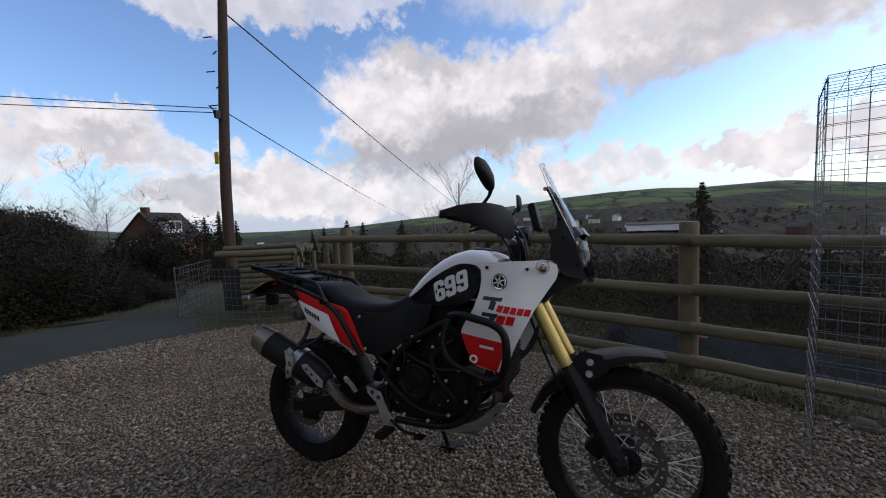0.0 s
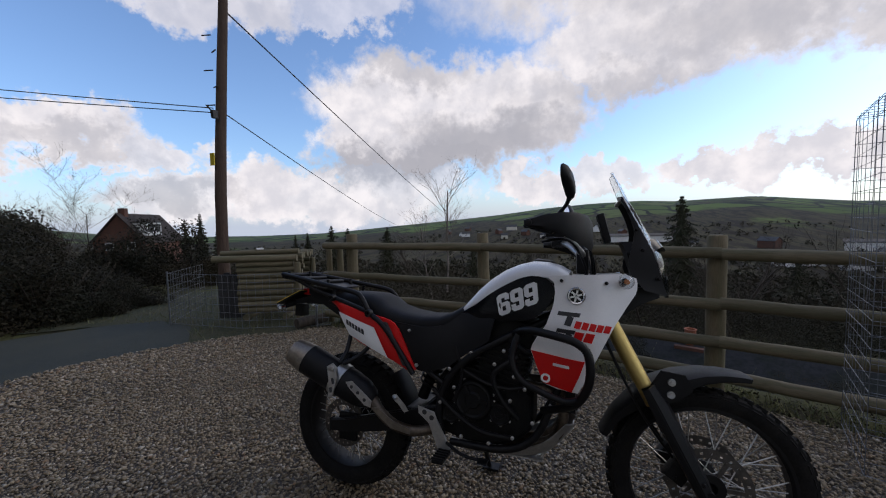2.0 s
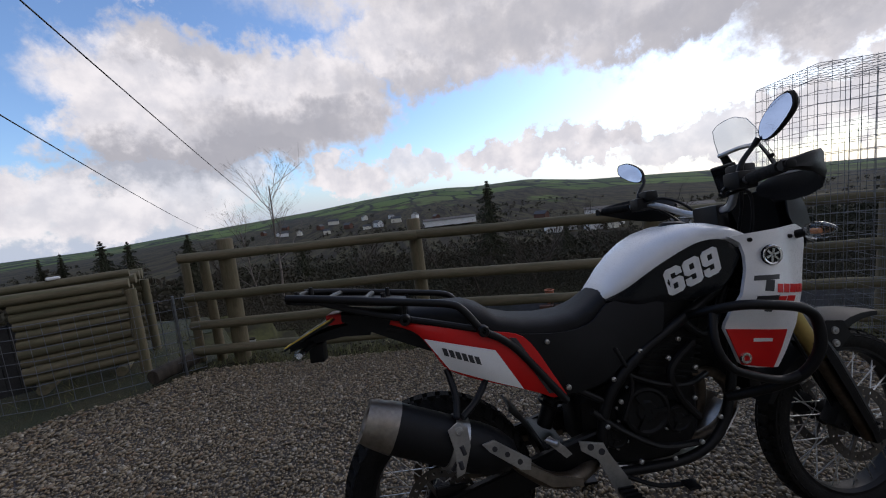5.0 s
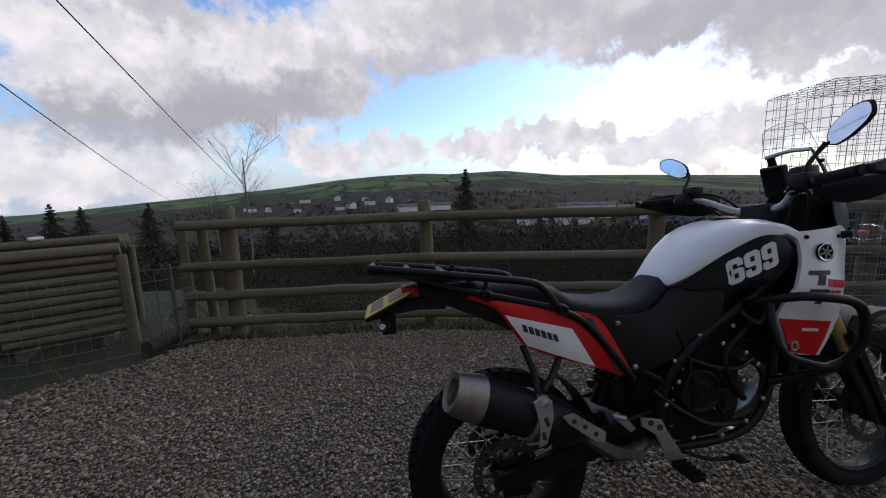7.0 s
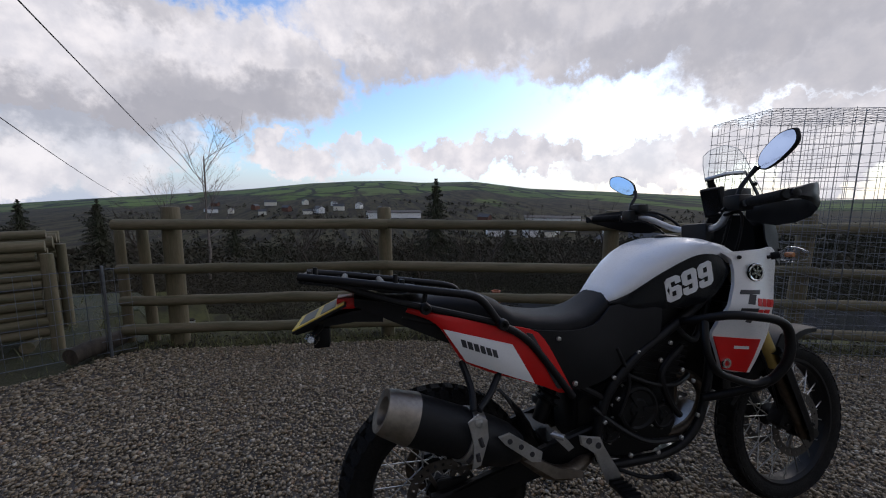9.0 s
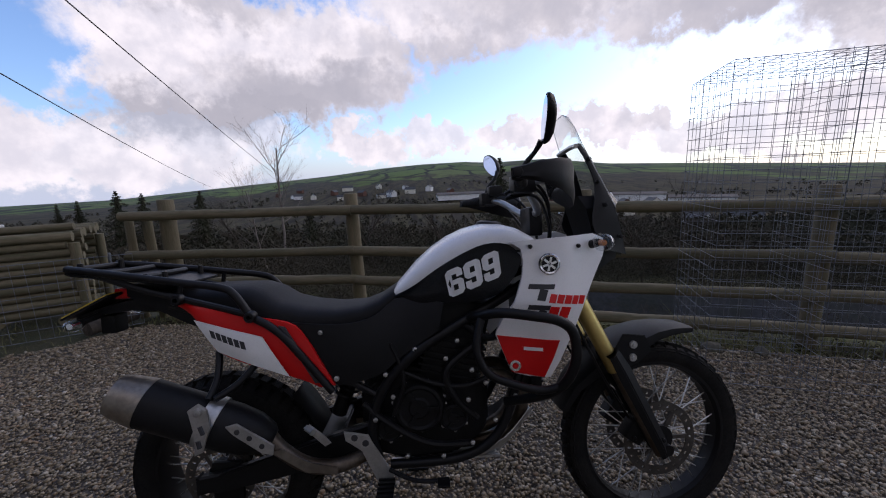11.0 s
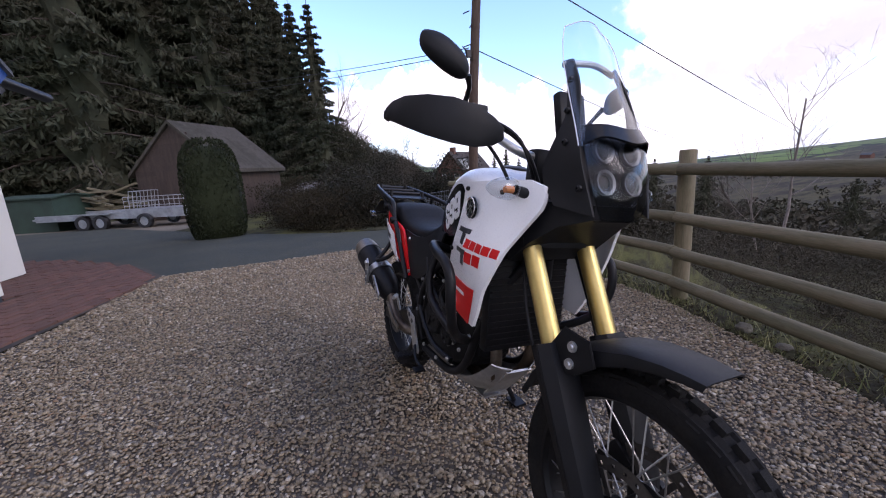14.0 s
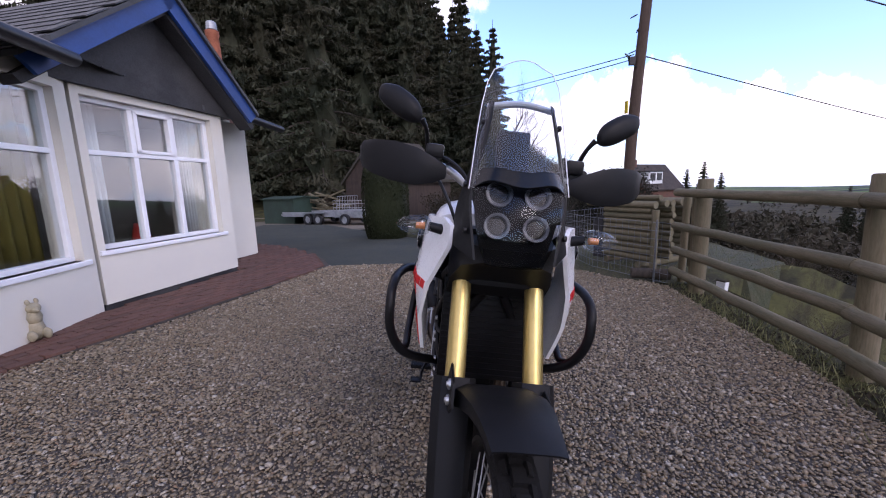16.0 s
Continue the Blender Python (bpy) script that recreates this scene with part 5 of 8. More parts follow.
sheet("floor", [(2.4, -3.3), (-1.0, -3.2), (-2.3, -2.75), (-3.1, -3.1), (-4.5, -8), (2.4, -8.3)], 0.12, M["room"], "plain floor of the front room", "floor")
bm = bmesh.new()
bm.faces.new([bm.verts.new((x, y, 2.02)) for x, y in [(2.5, -3.1), (-1.1, -3.0), (-2.45, -2.55), (-3.2, -2.95), (-4.9, -8.2), (2.5, -8.4)]])
tagged(part("ceiling", bm, M["render"]), "plain white ceiling of the front room", "ceiling", kind="structure")
bm = bmesh.new()
box(bm, -0.6, 3.4, 2.3, 2.4, 0.1, 2.02, m1)
tagged(part("wall_inner", bm, M["room"]), "brownish inner wall of the front room", "wall", kind="structure")


def curtain(m, a, b, mat, label, z0=0.5, z1=1.95, waves=6, y=0.3):
    bm = bmesh.new()
    n = waves * 6
    rows = []
    for z in (z0, (z0 + z1) / 2, z1):
        rows.append([bm.verts.new(m @ Vector((a + (b - a) * k / n, y + 0.025 * math.sin(k * math.tau / 6), z))) for k in range(n + 1)])
    for p, q in zip(rows, rows[1:]):
        for k in range(n):
            bm.faces.new((p[k], p[k + 1], q[k + 1], q[k]))
    ob = part("curtain", bm, mat, smooth=True)
    md = ob.modifiers.new("thick", "SOLIDIFY")
    md.thickness = 0.006
    return tagged(ob, label, "curtain")


curtain(m1, 0.08, 0.36, M["curtain"], "pale curtain hanging inside the bay window")
curtain(m1, LB - 0.34, LB - 0.2, M["curtain"], "pale curtain hanging inside the bay window", waves=4)
curtain(m3, 2.7, 3.58, M["blind"], "olive blind drawn inside the window", waves=9)
bm = bmesh.new()
turned(bm, [(0.02, 0.0), (0.09, 0.0), (0.05, 0.2), (0.02, 0.2)], m1 @ pose(0.88, 0.6, 0.52), 16)
tagged(part("red_lampshade", bm, M["redthing"]), "small red shade on a table inside the window", "lampshade")
bm = bmesh.new()
box(bm, 0.5, 1.3, 0.35, 0.8, 0.12, 0.52, m1)
tagged(part("window_table", bm, M["shedwood"]), "dark low table inside the window", "table")

# gable over the bay: dark board, blue bargeboards, slate roof
mg = m1
mid, apex = LB / 2 - 0.02, 2.98
bm = bmesh.new()
v = [bm.verts.new(mg @ Vector(p)) for p in ((-0.22, -0.05, EAVE - 0.12), (LB + 0.06, -0.05, EAVE - 0.12), (LB + 0.06, -0.05, EAVE + 0.02), (mid, -0.05, apex - 0.1), (-0.22, -0.05, EAVE + 0.02))]
w = [bm.verts.new(q.co + (mg.to_3x3() @ Vector((0, 0.06, 0)))) for q in v]
bm.faces.new(v[::-1])
bm.faces.new(w)
for k in range(5):
    bm.faces.new((v[k], v[(k + 1) % 5], w[(k + 1) % 5], w[k]))
gable = tagged(part("gable", bm, M["dark_board"]), "dark grey boarded gable with blue bargeboards", "gable", kind="structure")


def plank_between(name, a, b, width, y0, y1, mat, parent, drop=True):
    """A board along the line a-b in the gable's plane, hanging below the line."""
    a, b = Vector(a), Vector(b)
    d = (b - a).normalized()
    n = Vector((d.z, 0, -d.x))
    if n.z > 0:
        n = -n
    bm = bmesh.new()
    f = [bm.verts.new(mg @ Vector((p.x, y0, p.z))) for p in (a, b, b + n * width, a + n * width)]
    g = [bm.verts.new(mg @ Vector((p.x, y1, p.z))) for p in (a, b, b + n * width, a + n * width)]
    bm.faces.new(f)
    bm.faces.new(g[::-1])
    for k in range(4):
        bm.faces.new((f[k], f[(k + 1) % 4], g[(k + 1) % 4], g[k]))
    return part(name, bm, mat, parent)


EL, ER, AP = (-0.46, 0, EAVE - 0.07), (LB + 0.26, 0, EAVE - 0.07), (mid, 0, apex + 0.10)
for e in (EL, ER):
    plank_between("bargeboard", e, AP, 0.16, -0.27, -0.235, M["blue"], gable)
    plank_between("soffit_board", (e[0], 0, e[2] - 0.14), (AP[0], 0, AP[2] - 0.16), 0.07, -0.22, -0.06, M["dark_board"], gable)
    bm = bmesh.new()
    a, b = Vector(e), Vector(AP)
    v = [bm.verts.new(mg @ Vector(p)) for p in ((a.x, -0.3, a.z + .02), (b.x, -0.3, b.z + .02), (b.x, 3.4, b.z + .02), (a.x, 3.4, a.z + .02))]
    w = [bm.verts.new(q.co - Vector((0, 0, 0.045))) for q in v]
    bm.faces.new(v)
    bm.faces.new(w[::-1])
    for k in range(4):
        bm.faces.new((v[k], v[(k + 1) % 4], w[(k + 1) % 4], w[k]))
    slope = part("roof_slope", bm, M["slate"], gable, "dark slate roof slope")
    if e is EL:
        run = (b - a).normalized()
        up = run.cross(Vector((0, 1, 0)))
        up = up if up.z > 0 else -up
        bm = bmesh.new()
        box(bm, -0.115, 0.115, -0.125, 0.125, 0, 0.010)
        tile0 = part("slate", bm, M["slate"], slope)
        for r in range(10):
            for c in range(15):
                ob = tile0 if r == 0 and c == 0 else new("slate", tile0.data)
                ob.parent = slope
                p = a + run * (0.10 + r * 0.152) + Vector((0, -0.19 + (c + 0.5 * (r % 2)) * 0.24, 0.02)) + up * 0.006
                turn = Matrix((Vector((0, 1, 0)), run, up)).transposed().to_4x4()
                ob.matrix_local = mg @ Matrix.Translation(p) @ turn @ pose(0, 0, 0, -2.6 + random.uniform(-.3, .3), 0, random.uniform(-.6, .6))
bm = bmesh.new()
turned(bm, [(0.001, 0.10), (0.03, 0.08), (0.05, 0.03), (0.03, -0.03), (0.02, -0.08), (0.001, -0.08)], mg @ pose(mid, -0.26, apex + 0.13), 12, closed=False)
part("finial", bm, M["upvc"], gable, "pale rounded finial")


def roof_plane(name, a, b, up, mat, label):
    """A sloping roof slab from eave a-b, running back by up."""
    bm = bmesh.new()
    v = [bm.verts.new(p) for p in (a, b, Vector(b) + Vector(up), Vector(a) + Vector(up))]
    w = [bm.verts.new(q.co - Vector((0, 0, 0.06))) for q in v]
    bm.faces.new(v)
    bm.faces.new(w[::-1])
    for k in range(4):
        bm.faces.new((v[k], v[(k + 1) % 4], w[(k + 1) % 4], w[k]))
    return tagged(part(name, bm, mat), label, "roof", kind="structure")


roof = roof_plane("roof_front", (3.0, -2.72, 2.08), (-0.75, -2.64, 2.08), (-0.15, -3.1, 1.75), M["slate"], "grey slate main roof of the bungalow")
for r in range(11):
    for c in range(15):
        if r == 0 and c == 0:
            bm = bmesh.new()
            box(bm, -0.118, 0.118, -0.13, 0.13, 0, 0.012)
            sl0 = part("slate", bm, M["slate"], roof)
        ob = sl0 if r == 0 and c == 0 else new("slate", sl0.data)
        ob.parent = roof
        t = 0.06 + r * 0.062
        p = Vector((0.95 - (c + 0.5 * (r % 2)) * 0.245 - .3, -2.65, 2.10)) + Vector((-0.15, -3.1, 1.75)) * t
        ob.matrix_local = Matrix.Translation(p + Vector((0, 0, 0.012))) @ pose(0, 0, 0, -29.5 + 2.2, 0, 1.2 + random.uniform(-.4, .4))
roof_plane("roof_far", (-2.2, -2.45, 2.08), (-3.65, -2.1, 2.08), (-0.9, -2.9, 1.3), M["slate"], "grey slate roof beyond the gable")
roof_plane("roof_back", (3.0, -9.0, 2.08), (-5.6, -8.8, 2.08), (0.2, 3.2, 1.75), M["slate"], "grey slate back roof of the bungalow")
for pts, nm in (([(3.0, -2.66, 2.06), (-0.72, -2.58, 2.05)], "gutter"), ([(-2.72, -2.22, 2.05), (-3.68, -2.05, 2.04)], "gutter")):
    bm = bmesh.new()
    tube(bm, pts, 0.052, 12)
    tagged(part(nm, bm, M["gutter"], smooth=True), "black plastic gutter along the eaves", "gutter", kind="structure")
stackc = thing("chimney", "outside brick chimney stack with an orange clay pot", "chimney", pose(-4.5, -3.12, 2.75))
bm = bmesh.new()
box(bm, -0.13, 0.13, -0.13, 0.13, -3.4, 0.42, None, 0.01)
box(bm, 0.132, 0.95, -0.13, 0.13, -3.4, -0.75)
box(bm, -0.16, 0.16, -0.16, 0.16, 0.42, 0.5, None, 0.01)
part("stack", bm, M["brickwall"], stackc)
bm = bmesh.new()
turned(bm, [(0.085, 0), (0.115, 0.0), (0.10, 0.05), (0.085, 0.5), (0.10, 0.53), (0.095, 0.6), (0.07, 0.6), (0.065, 0.05)], pose(-0.0, 0, 0.5), 18)
part("pot", bm, M["clay"], stackc, "orange clay chimney pot", smooth=40)
bm = bmesh.new()
turned(bm, [(0.06, 0.0), (0.08, 0.02), (0.07, 0.14), (0.05, 0.16)], pose(0, 0, 1.1), 14)
part("cowl", bm, M["galv"], stackc)

for ob in scene.objects:
    if ob not in before_house and ob.parent is None:
        ob.matrix_basis = HOUSE @ ob.matrix_basis

# stone figure by the wall, on a low stone block: one plain shape
bm = bmesh.new()
for x, y, z, a, b, c in ((0, 0, 0.10, .075, .085, .11), (0, 0.03, 0.22, .06, .06, .075), (0, 0.055, 0.30, .05, .052, .05), (0.05, 0.08, 0.06, .03, .06, .05), (-0.05, 0.08, 0.06, .03, .06, .05), (0.03, 0.05, 0.355, .018, .012, .028), (-0.03, 0.05, 0.355, .018, .012, .028), (0, 0.105, 0.285, .025, .03, .022)):
    bmesh.ops.create_icosphere(bm, subdivisions=2, radius=1.0, matrix=Matrix.Translation((x, y, z)) @ Matrix.Diagonal((a, b, c, 1)))
for q in bm.verts:
    q.co += Vector([noise.noise(q.co * 22 + Vector((k * 5, 0, 0))) for k in range(3)]) * 0.006
ob = part("garden_statue", bm, M["statue"], smooth=50)
ob.location, ob.rotation_euler = (-0.80, -3.72, 0.0), (0, 0, radians(-20))
tagged(ob, "small weathered stone garden animal figure by the wall", "statue")
rock((-0.42, -3.84, 0.02), (0.16, 0.13, 0.14), 3.1, M["stone"], "stone_block", "low rough stone block against the wall")

# ---- brick paving along the wall ----
PATHWAY = [(1.2, -3.47), (-0.15, -3.34), (-0.75, -3.05), (-1.7, -2.69), (-2.45, -2.45), (-3.2, -2.24), (-3.85, -2.05), (-4.5, -2.37), (-5.4, -2.97), (-6.3, -3.92), (-6.9, -5.0), (-5.9, -4.6), (-5.2, -3.98), (-3.75, -4.25), (-3.62, -3.48), (-1.62, -3.85), (1.2, -4.05)]
paving = sheet("pavement", PATHWAY, -0.012, M["mortar"], "red brick paving along the bungalow wall", "paving")
bm = bmesh.new()
box(bm, -0.098, 0.098, -0.047, 0.047, -0.03, 0.008, None, 0.004)
brick0 = part("brick", bm, M["brick"], paving)
ang = math.atan2(0.5, -1.4)
ca, sa = math.cos(ang), math.sin(ang)
laid = []
for r in range(-32, 32):
    for c in range(-26, 30):
        u, w = (c + 0.5 * (r % 2)) * 0.205, r * 0.103
        x, y = -2.8 + u * ca - w * sa, -3.2 + u * sa + w * ca
        if not all(inside(PATHWAY, x + dx * ca * .07 - dy * sa * .03, y + dx * sa * .07 + dy * ca * .03) for dx, dy in ((-1, -1), (1, -1), (1, 1), (-1, 1))):
            continue
        laid.append(pose(x, y, random.uniform(-.003, .003), random.uniform(-.8, .8), random.uniform(-.8, .8), math.degrees(ang) + random.uniform(-1.2, 1.2)))
# the strip along the wall brick by brick, the rest in one piece
laid.sort(key=lambda m: -m.translation.x)
for k, m in enumerate(laid[:300]):
    ob = brick0 if k == 0 else new("brick", brick0.data)
    ob.parent = paving
    ob.matrix_local = m
shape = [v.co.copy() for v in brick0.data.vertices]
sides = [tuple(p.vertices) for p in brick0.data.polygons]
rest = big_mesh("brick_field", [m @ v for m in laid[300:] for v in shape], [tuple(i + k * len(shape) for i in f) for k in range(len(laid) - 300) for f in sides], M["brick_rest"], paving)
tagged(rest, kind="stuff")

# ---- the motorcycle ----
from mathutils.bvhtree import BVHTree

B = dict(
    white=material("white_gloss_plastic", (0.80, 0.80, 0.80), 0.28, vary=0.06, scale=5, grain=200, bump=0.03, coat=0.3),
    red=material("red_gloss_plastic", (0.60, 0.008, 0.007), 0.35, vary=0.08, scale=6, bump=0.03, spec=0.35),
    black=material("black_moulded_plastic", (0.008, 0.0082, 0.0092), 0.5, vary=0.25, scale=10, grain=350, bump=0.2, depth=0.001, spec=0.2),
    gloss=material("black_gloss_decal", (0.005, 0.006, 0.008), 0.18, vary=0.1, spec=0.25),
    metal=material("black_coated_steel", (0.006, 0.006, 0.007), 0.42, vary=0.25, scale=8, grain=150, bump=0.1, depth=0.001, spec=0.25),
    engine=material("dark_cast_alloy", (0.009, 0.009, 0.0095), 0.5, 0.1, vary=0.35, scale=12, grain=220, bump=0.35, depth=0.002, spec=0.2),
    rubber=material("tyre_rubber", (0.006, 0.006, 0.0065), 0.8, vary=0.35, scale=12, grain=120, bump=0.4, tint=(0.012, 0.011, 0.010), spec=0.2),
    seat=material("seat_vinyl", (0.007, 0.007, 0.008), 0.6, spec=0.2, vary=0.2, scale=12, grain=260, bump=0.3, depth=0.0015),
    gold=material("gold_anodised", (0.62, 0.47, 0.17), 0.33, 0.85, vary=0.12, scale=10, bump=0.03),
    alloy=material("brushed_alloy", (0.55, 0.55, 0.54), 0.38, 0.85, vary=0.25, scale=14, grain=150, bump=0.1),
    steel=material("stainless_pipe", (0.15, 0.125, 0.10), 0.5, 0.85, vary=0.4, scale=9, grain=90, tint=(0.09, 0.065, 0.045)),
    titan=material("end_cap_steel", (0.30, 0.27, 0.23), 0.42, 0.85, vary=0.35, scale=9, tint=(0.2, 0.17, 0.14)),
    silencer=material("black_silencer", (0.009, 0.009, 0.010), 0.48, vary=0.25, scale=8, bump=0.08, spec=0.2),
    disc=material("dull_disc_steel", (0.13, 0.12, 0.11), 0.42, 0.8, vary=0.3, scale=20, grain=200),
    chrome=material("bright_plate", (0.78, 0.79, 0.8), 0.14, 0.95, vary=0.05, bump=0.0),
    decal=material("white_decal", (0.74, 0.75, 0.76), 0.4, vary=0.03, bump=0.0),
    ink=material("dark_decal", (0.03, 0.03, 0.035), 0.4, vary=0.05, bump=0.0),
    amber=material("amber_bulb", (0.60, 0.22, 0.08), 0.25, vary=0.1, bump=0.0),
    yellow=material("yellow_plate", (0.72, 0.50, 0.04), 0.4, vary=0.08, bump=0.0),
    clear=glass_material("clear_screen", (0.93, 0.95, 0.96), 0.03, 0.03, 0.5),
    lens=glass_material("lamp_lens", (0.85, 0.87, 0.88), 0.06, 0.05),
    shield=glass_material("dark_shield", (0.55, 0.57, 0.60), 0.04, 0.016, 0.5),
    # bluish glass, its tint deepened to stand in for reflected blue sky
    mirror=material("mirror_glass", (0.44, 0.57, 0.84), 0.03, 1.0, vary=0.0, bump=0.0),
)
LEAN = 7.0
STEER = Matrix.Translation((1.211, 0, 0.95)) @ Matrix.Rotation(radians(3), 4, Vector((-0.454, 0, 0.891))) @ Matrix.Translation((-1.211, 0, -0.95))
bike = thing("motorcycle", "white, red and black adventure motorcycle leaning on its side stand", "motorcycle", pose(0, 0, 0, -LEAN, 0, 0))


def bp(name, bm, mat, label="", parent=None, smooth=35, turn=None):
    """A part of the motorcycle, in its upright frame; turn bakes in the steering."""
    if turn:
        bmesh.ops.transform(bm, matrix=turn, verts=bm.verts[:])
    return part(name, bm, B[mat], parent or bike, label, smooth)


def mirrored(bm):
    """Adds the left-hand copy of what lies on the right."""
    r = bmesh.ops.duplicate(bm, geom=bm.verts[:] + bm.edges[:] + bm.faces[:])["geom"]
    vs = [g for g in r if isinstance(g, bmesh.types.BMVert)]
    for v in vs:
        v.co.y = -v.co.y
    bmesh.ops.reverse_faces(bm, faces=[g for g in r if isinstance(g, bmesh.types.BMFace)])


def flip(bm):
    for v in bm.verts:
        v.co.y = -v.co.y


def bolt(bm, x, y, z, r=0.008, out=-1):
    turned(bm, [(0.0005, 0.006), (r * 0.45, 0.006), (r * 0.5, 0.009), (r, 0.007), (r, 0), (0.0005, 0)], pose(x, y, z, 90 if out < 0 else -90, 0, 0), 8, closed=False)


def wheel(name, centre, radius, width, rim_r, disc_r, disc_y, turn, spokes, label):
    m = Matrix.Translation(centre) @ pose(0, 0, 0, 90, 0, 0)
    bm = bmesh.new()
    h = width / 2
    prof = [(rim_r, -h * 0.72), (rim_r + 0.02, -h * 0.95), (radius - h * 0.75, -h * 1.02), (radius - h * 0.35, -h * 0.9), (radius - 0.018, -h * 0.55), (radius - 0.012, 0)]
    prof += [(r, -y) for r, y in prof[-2::-1]]
    turned(bm, prof, m, 48)
    hub = bp(name, bm, "rubber", label, None, 30, turn)
    bm = bmesh.new()
    turned(bm, [(0.022, -0.07), (0.05, -0.068), (0.052, -0.05), (0.03, -0.04), (0.03, 0.04), (0.052, 0.05), (0.05, 0.068), (0.022, 0.07)], m, 24)
    bp("hub", bm, "metal", "black wheel hub", hub, turn=turn)
    # tread knobs share one mesh
    bm = bmesh.new()
    box(bm, -0.012, 0.010, -0.0155, 0.0155, -1, 1)
    first = bp("knob", bm, "rubber", "", hub, False)
    n = 44
    for k in range(n):
        a = math.tau * k / n
        for off, tilt, wide, rr in ((0.0, 0, 0.30, radius - 0.003), (-0.64, 34, 0.33, radius - 0.019), (0.64, -34, 0.33, radius - 0.019)):
            ang = a + (0.5 * math.tau / n if off else 0)
            ob = first if k == 0 and off == 0 else new("knob", first.data)
            ob.parent = hub
            ob.matrix_local = (turn or Matrix()) @ m @ Matrix.Rotation(ang, 4, "Z") @ Matrix.Translation((rr - 0.007, 0, off * h)) @ Matrix.Rotation(radians(tilt), 4, "Y") @ Matrix.Diagonal((1, 1, wide * h, 1))
    bm = bmesh.new()
    turned(bm, [(rim_r - 0.012, -h * 0.5), (rim_r - 0.004, -h * 0.8), (rim_r + 0.008, -h * 0.8), (rim_r + 0.004, -h * 0.45), (rim_r + 0.004, h * 0.45), (rim_r + 0.008, h * 0.8), (rim_r - 0.004, h * 0.8), (rim_r - 0.012, h * 0.5)], m, 48)
    bp("rim", bm, "metal", "black spoked-wheel rim", hub, 30, turn)
    # spokes share two meshes, left and right laced
    length = rim_r - 0.05
    for s in range(spokes):
        a = math.tau * s / spokes
        side = 1 if s % 2 else -1
        slant = 0.32 if (s // 2) % 2 else -0.32
        p = m @ Vector((0.046 * math.cos(a + slant * 3), 0.046 * math.sin(a + slant * 3), 0.055 * side))
        q = m @ Vector((rim_r * math.cos(a), rim_r * math.sin(a), 0.006 * side))
        key = "spoke" + name
        if s == 0:
            bm = bmesh.new()
            tube(bm, [(0, 0, 0), (0, 0, 1)], 0.0023, 5)
            first = bp("spoke", bm, "alloy", "", hub)
        ob = first if s == 0 else new("spoke", first.data)
        if s:
            ob.parent = hub
        d = (turn or Matrix()).to_3x3() @ (q - p)
        ob.matrix_local = Matrix.LocRotScale((turn or Matrix()) @ p, d.to_track_quat("Z", "Y"), (1, 1, d.length))
    for y in disc_y:
        bm = bmesh.new()
        mm = m @ Matrix.Translation((0, 0, -y))
        # drilled ring: three rows of faces, every third one of the middle row left open
        for d in (-0.002, 0.002):
            g = [[bm.verts.new(mm @ Vector((r * math.cos(math.tau * q / 72), r * math.sin(math.tau * q / 72), d))) for q in range(72)] for r in (disc_r - 0.034, disc_r - 0.024, disc_r - 0.013, disc_r - 0.002)]
            for j in range(3):
                for q in range(72):
                    if j != 1 or q % 3:
                        bm.faces.new((g[j][q], g[j][q - 1], g[j + 1][q - 1], g[j + 1][q]))
        for k in range(6):
            box(bm, 0.03, disc_r - 0.03, -0.007, 0.007, -0.0035, 0.0035, mm @ Matrix.Rotation(math.tau * k / 6, 4, "Z"))
        bp("brake_disc", bm, "disc", "drilled steel brake disc", hub, 30, turn)
    return hub


FA, RA = Vector((1.59, 0, 0.352)), Vector((0, 0, 0.338))
wheel("front_wheel", FA, 0.352, 0.092, 0.275, 0.141, (-0.062, 0.062), STEER, 36, "knobbly front tyre on a black spoked wheel")
wheel("rear_wheel", RA, 0.338, 0.145, 0.235, 0.122, (-0.085,), None, 36, "knobbly rear tyre on a black spoked wheel")

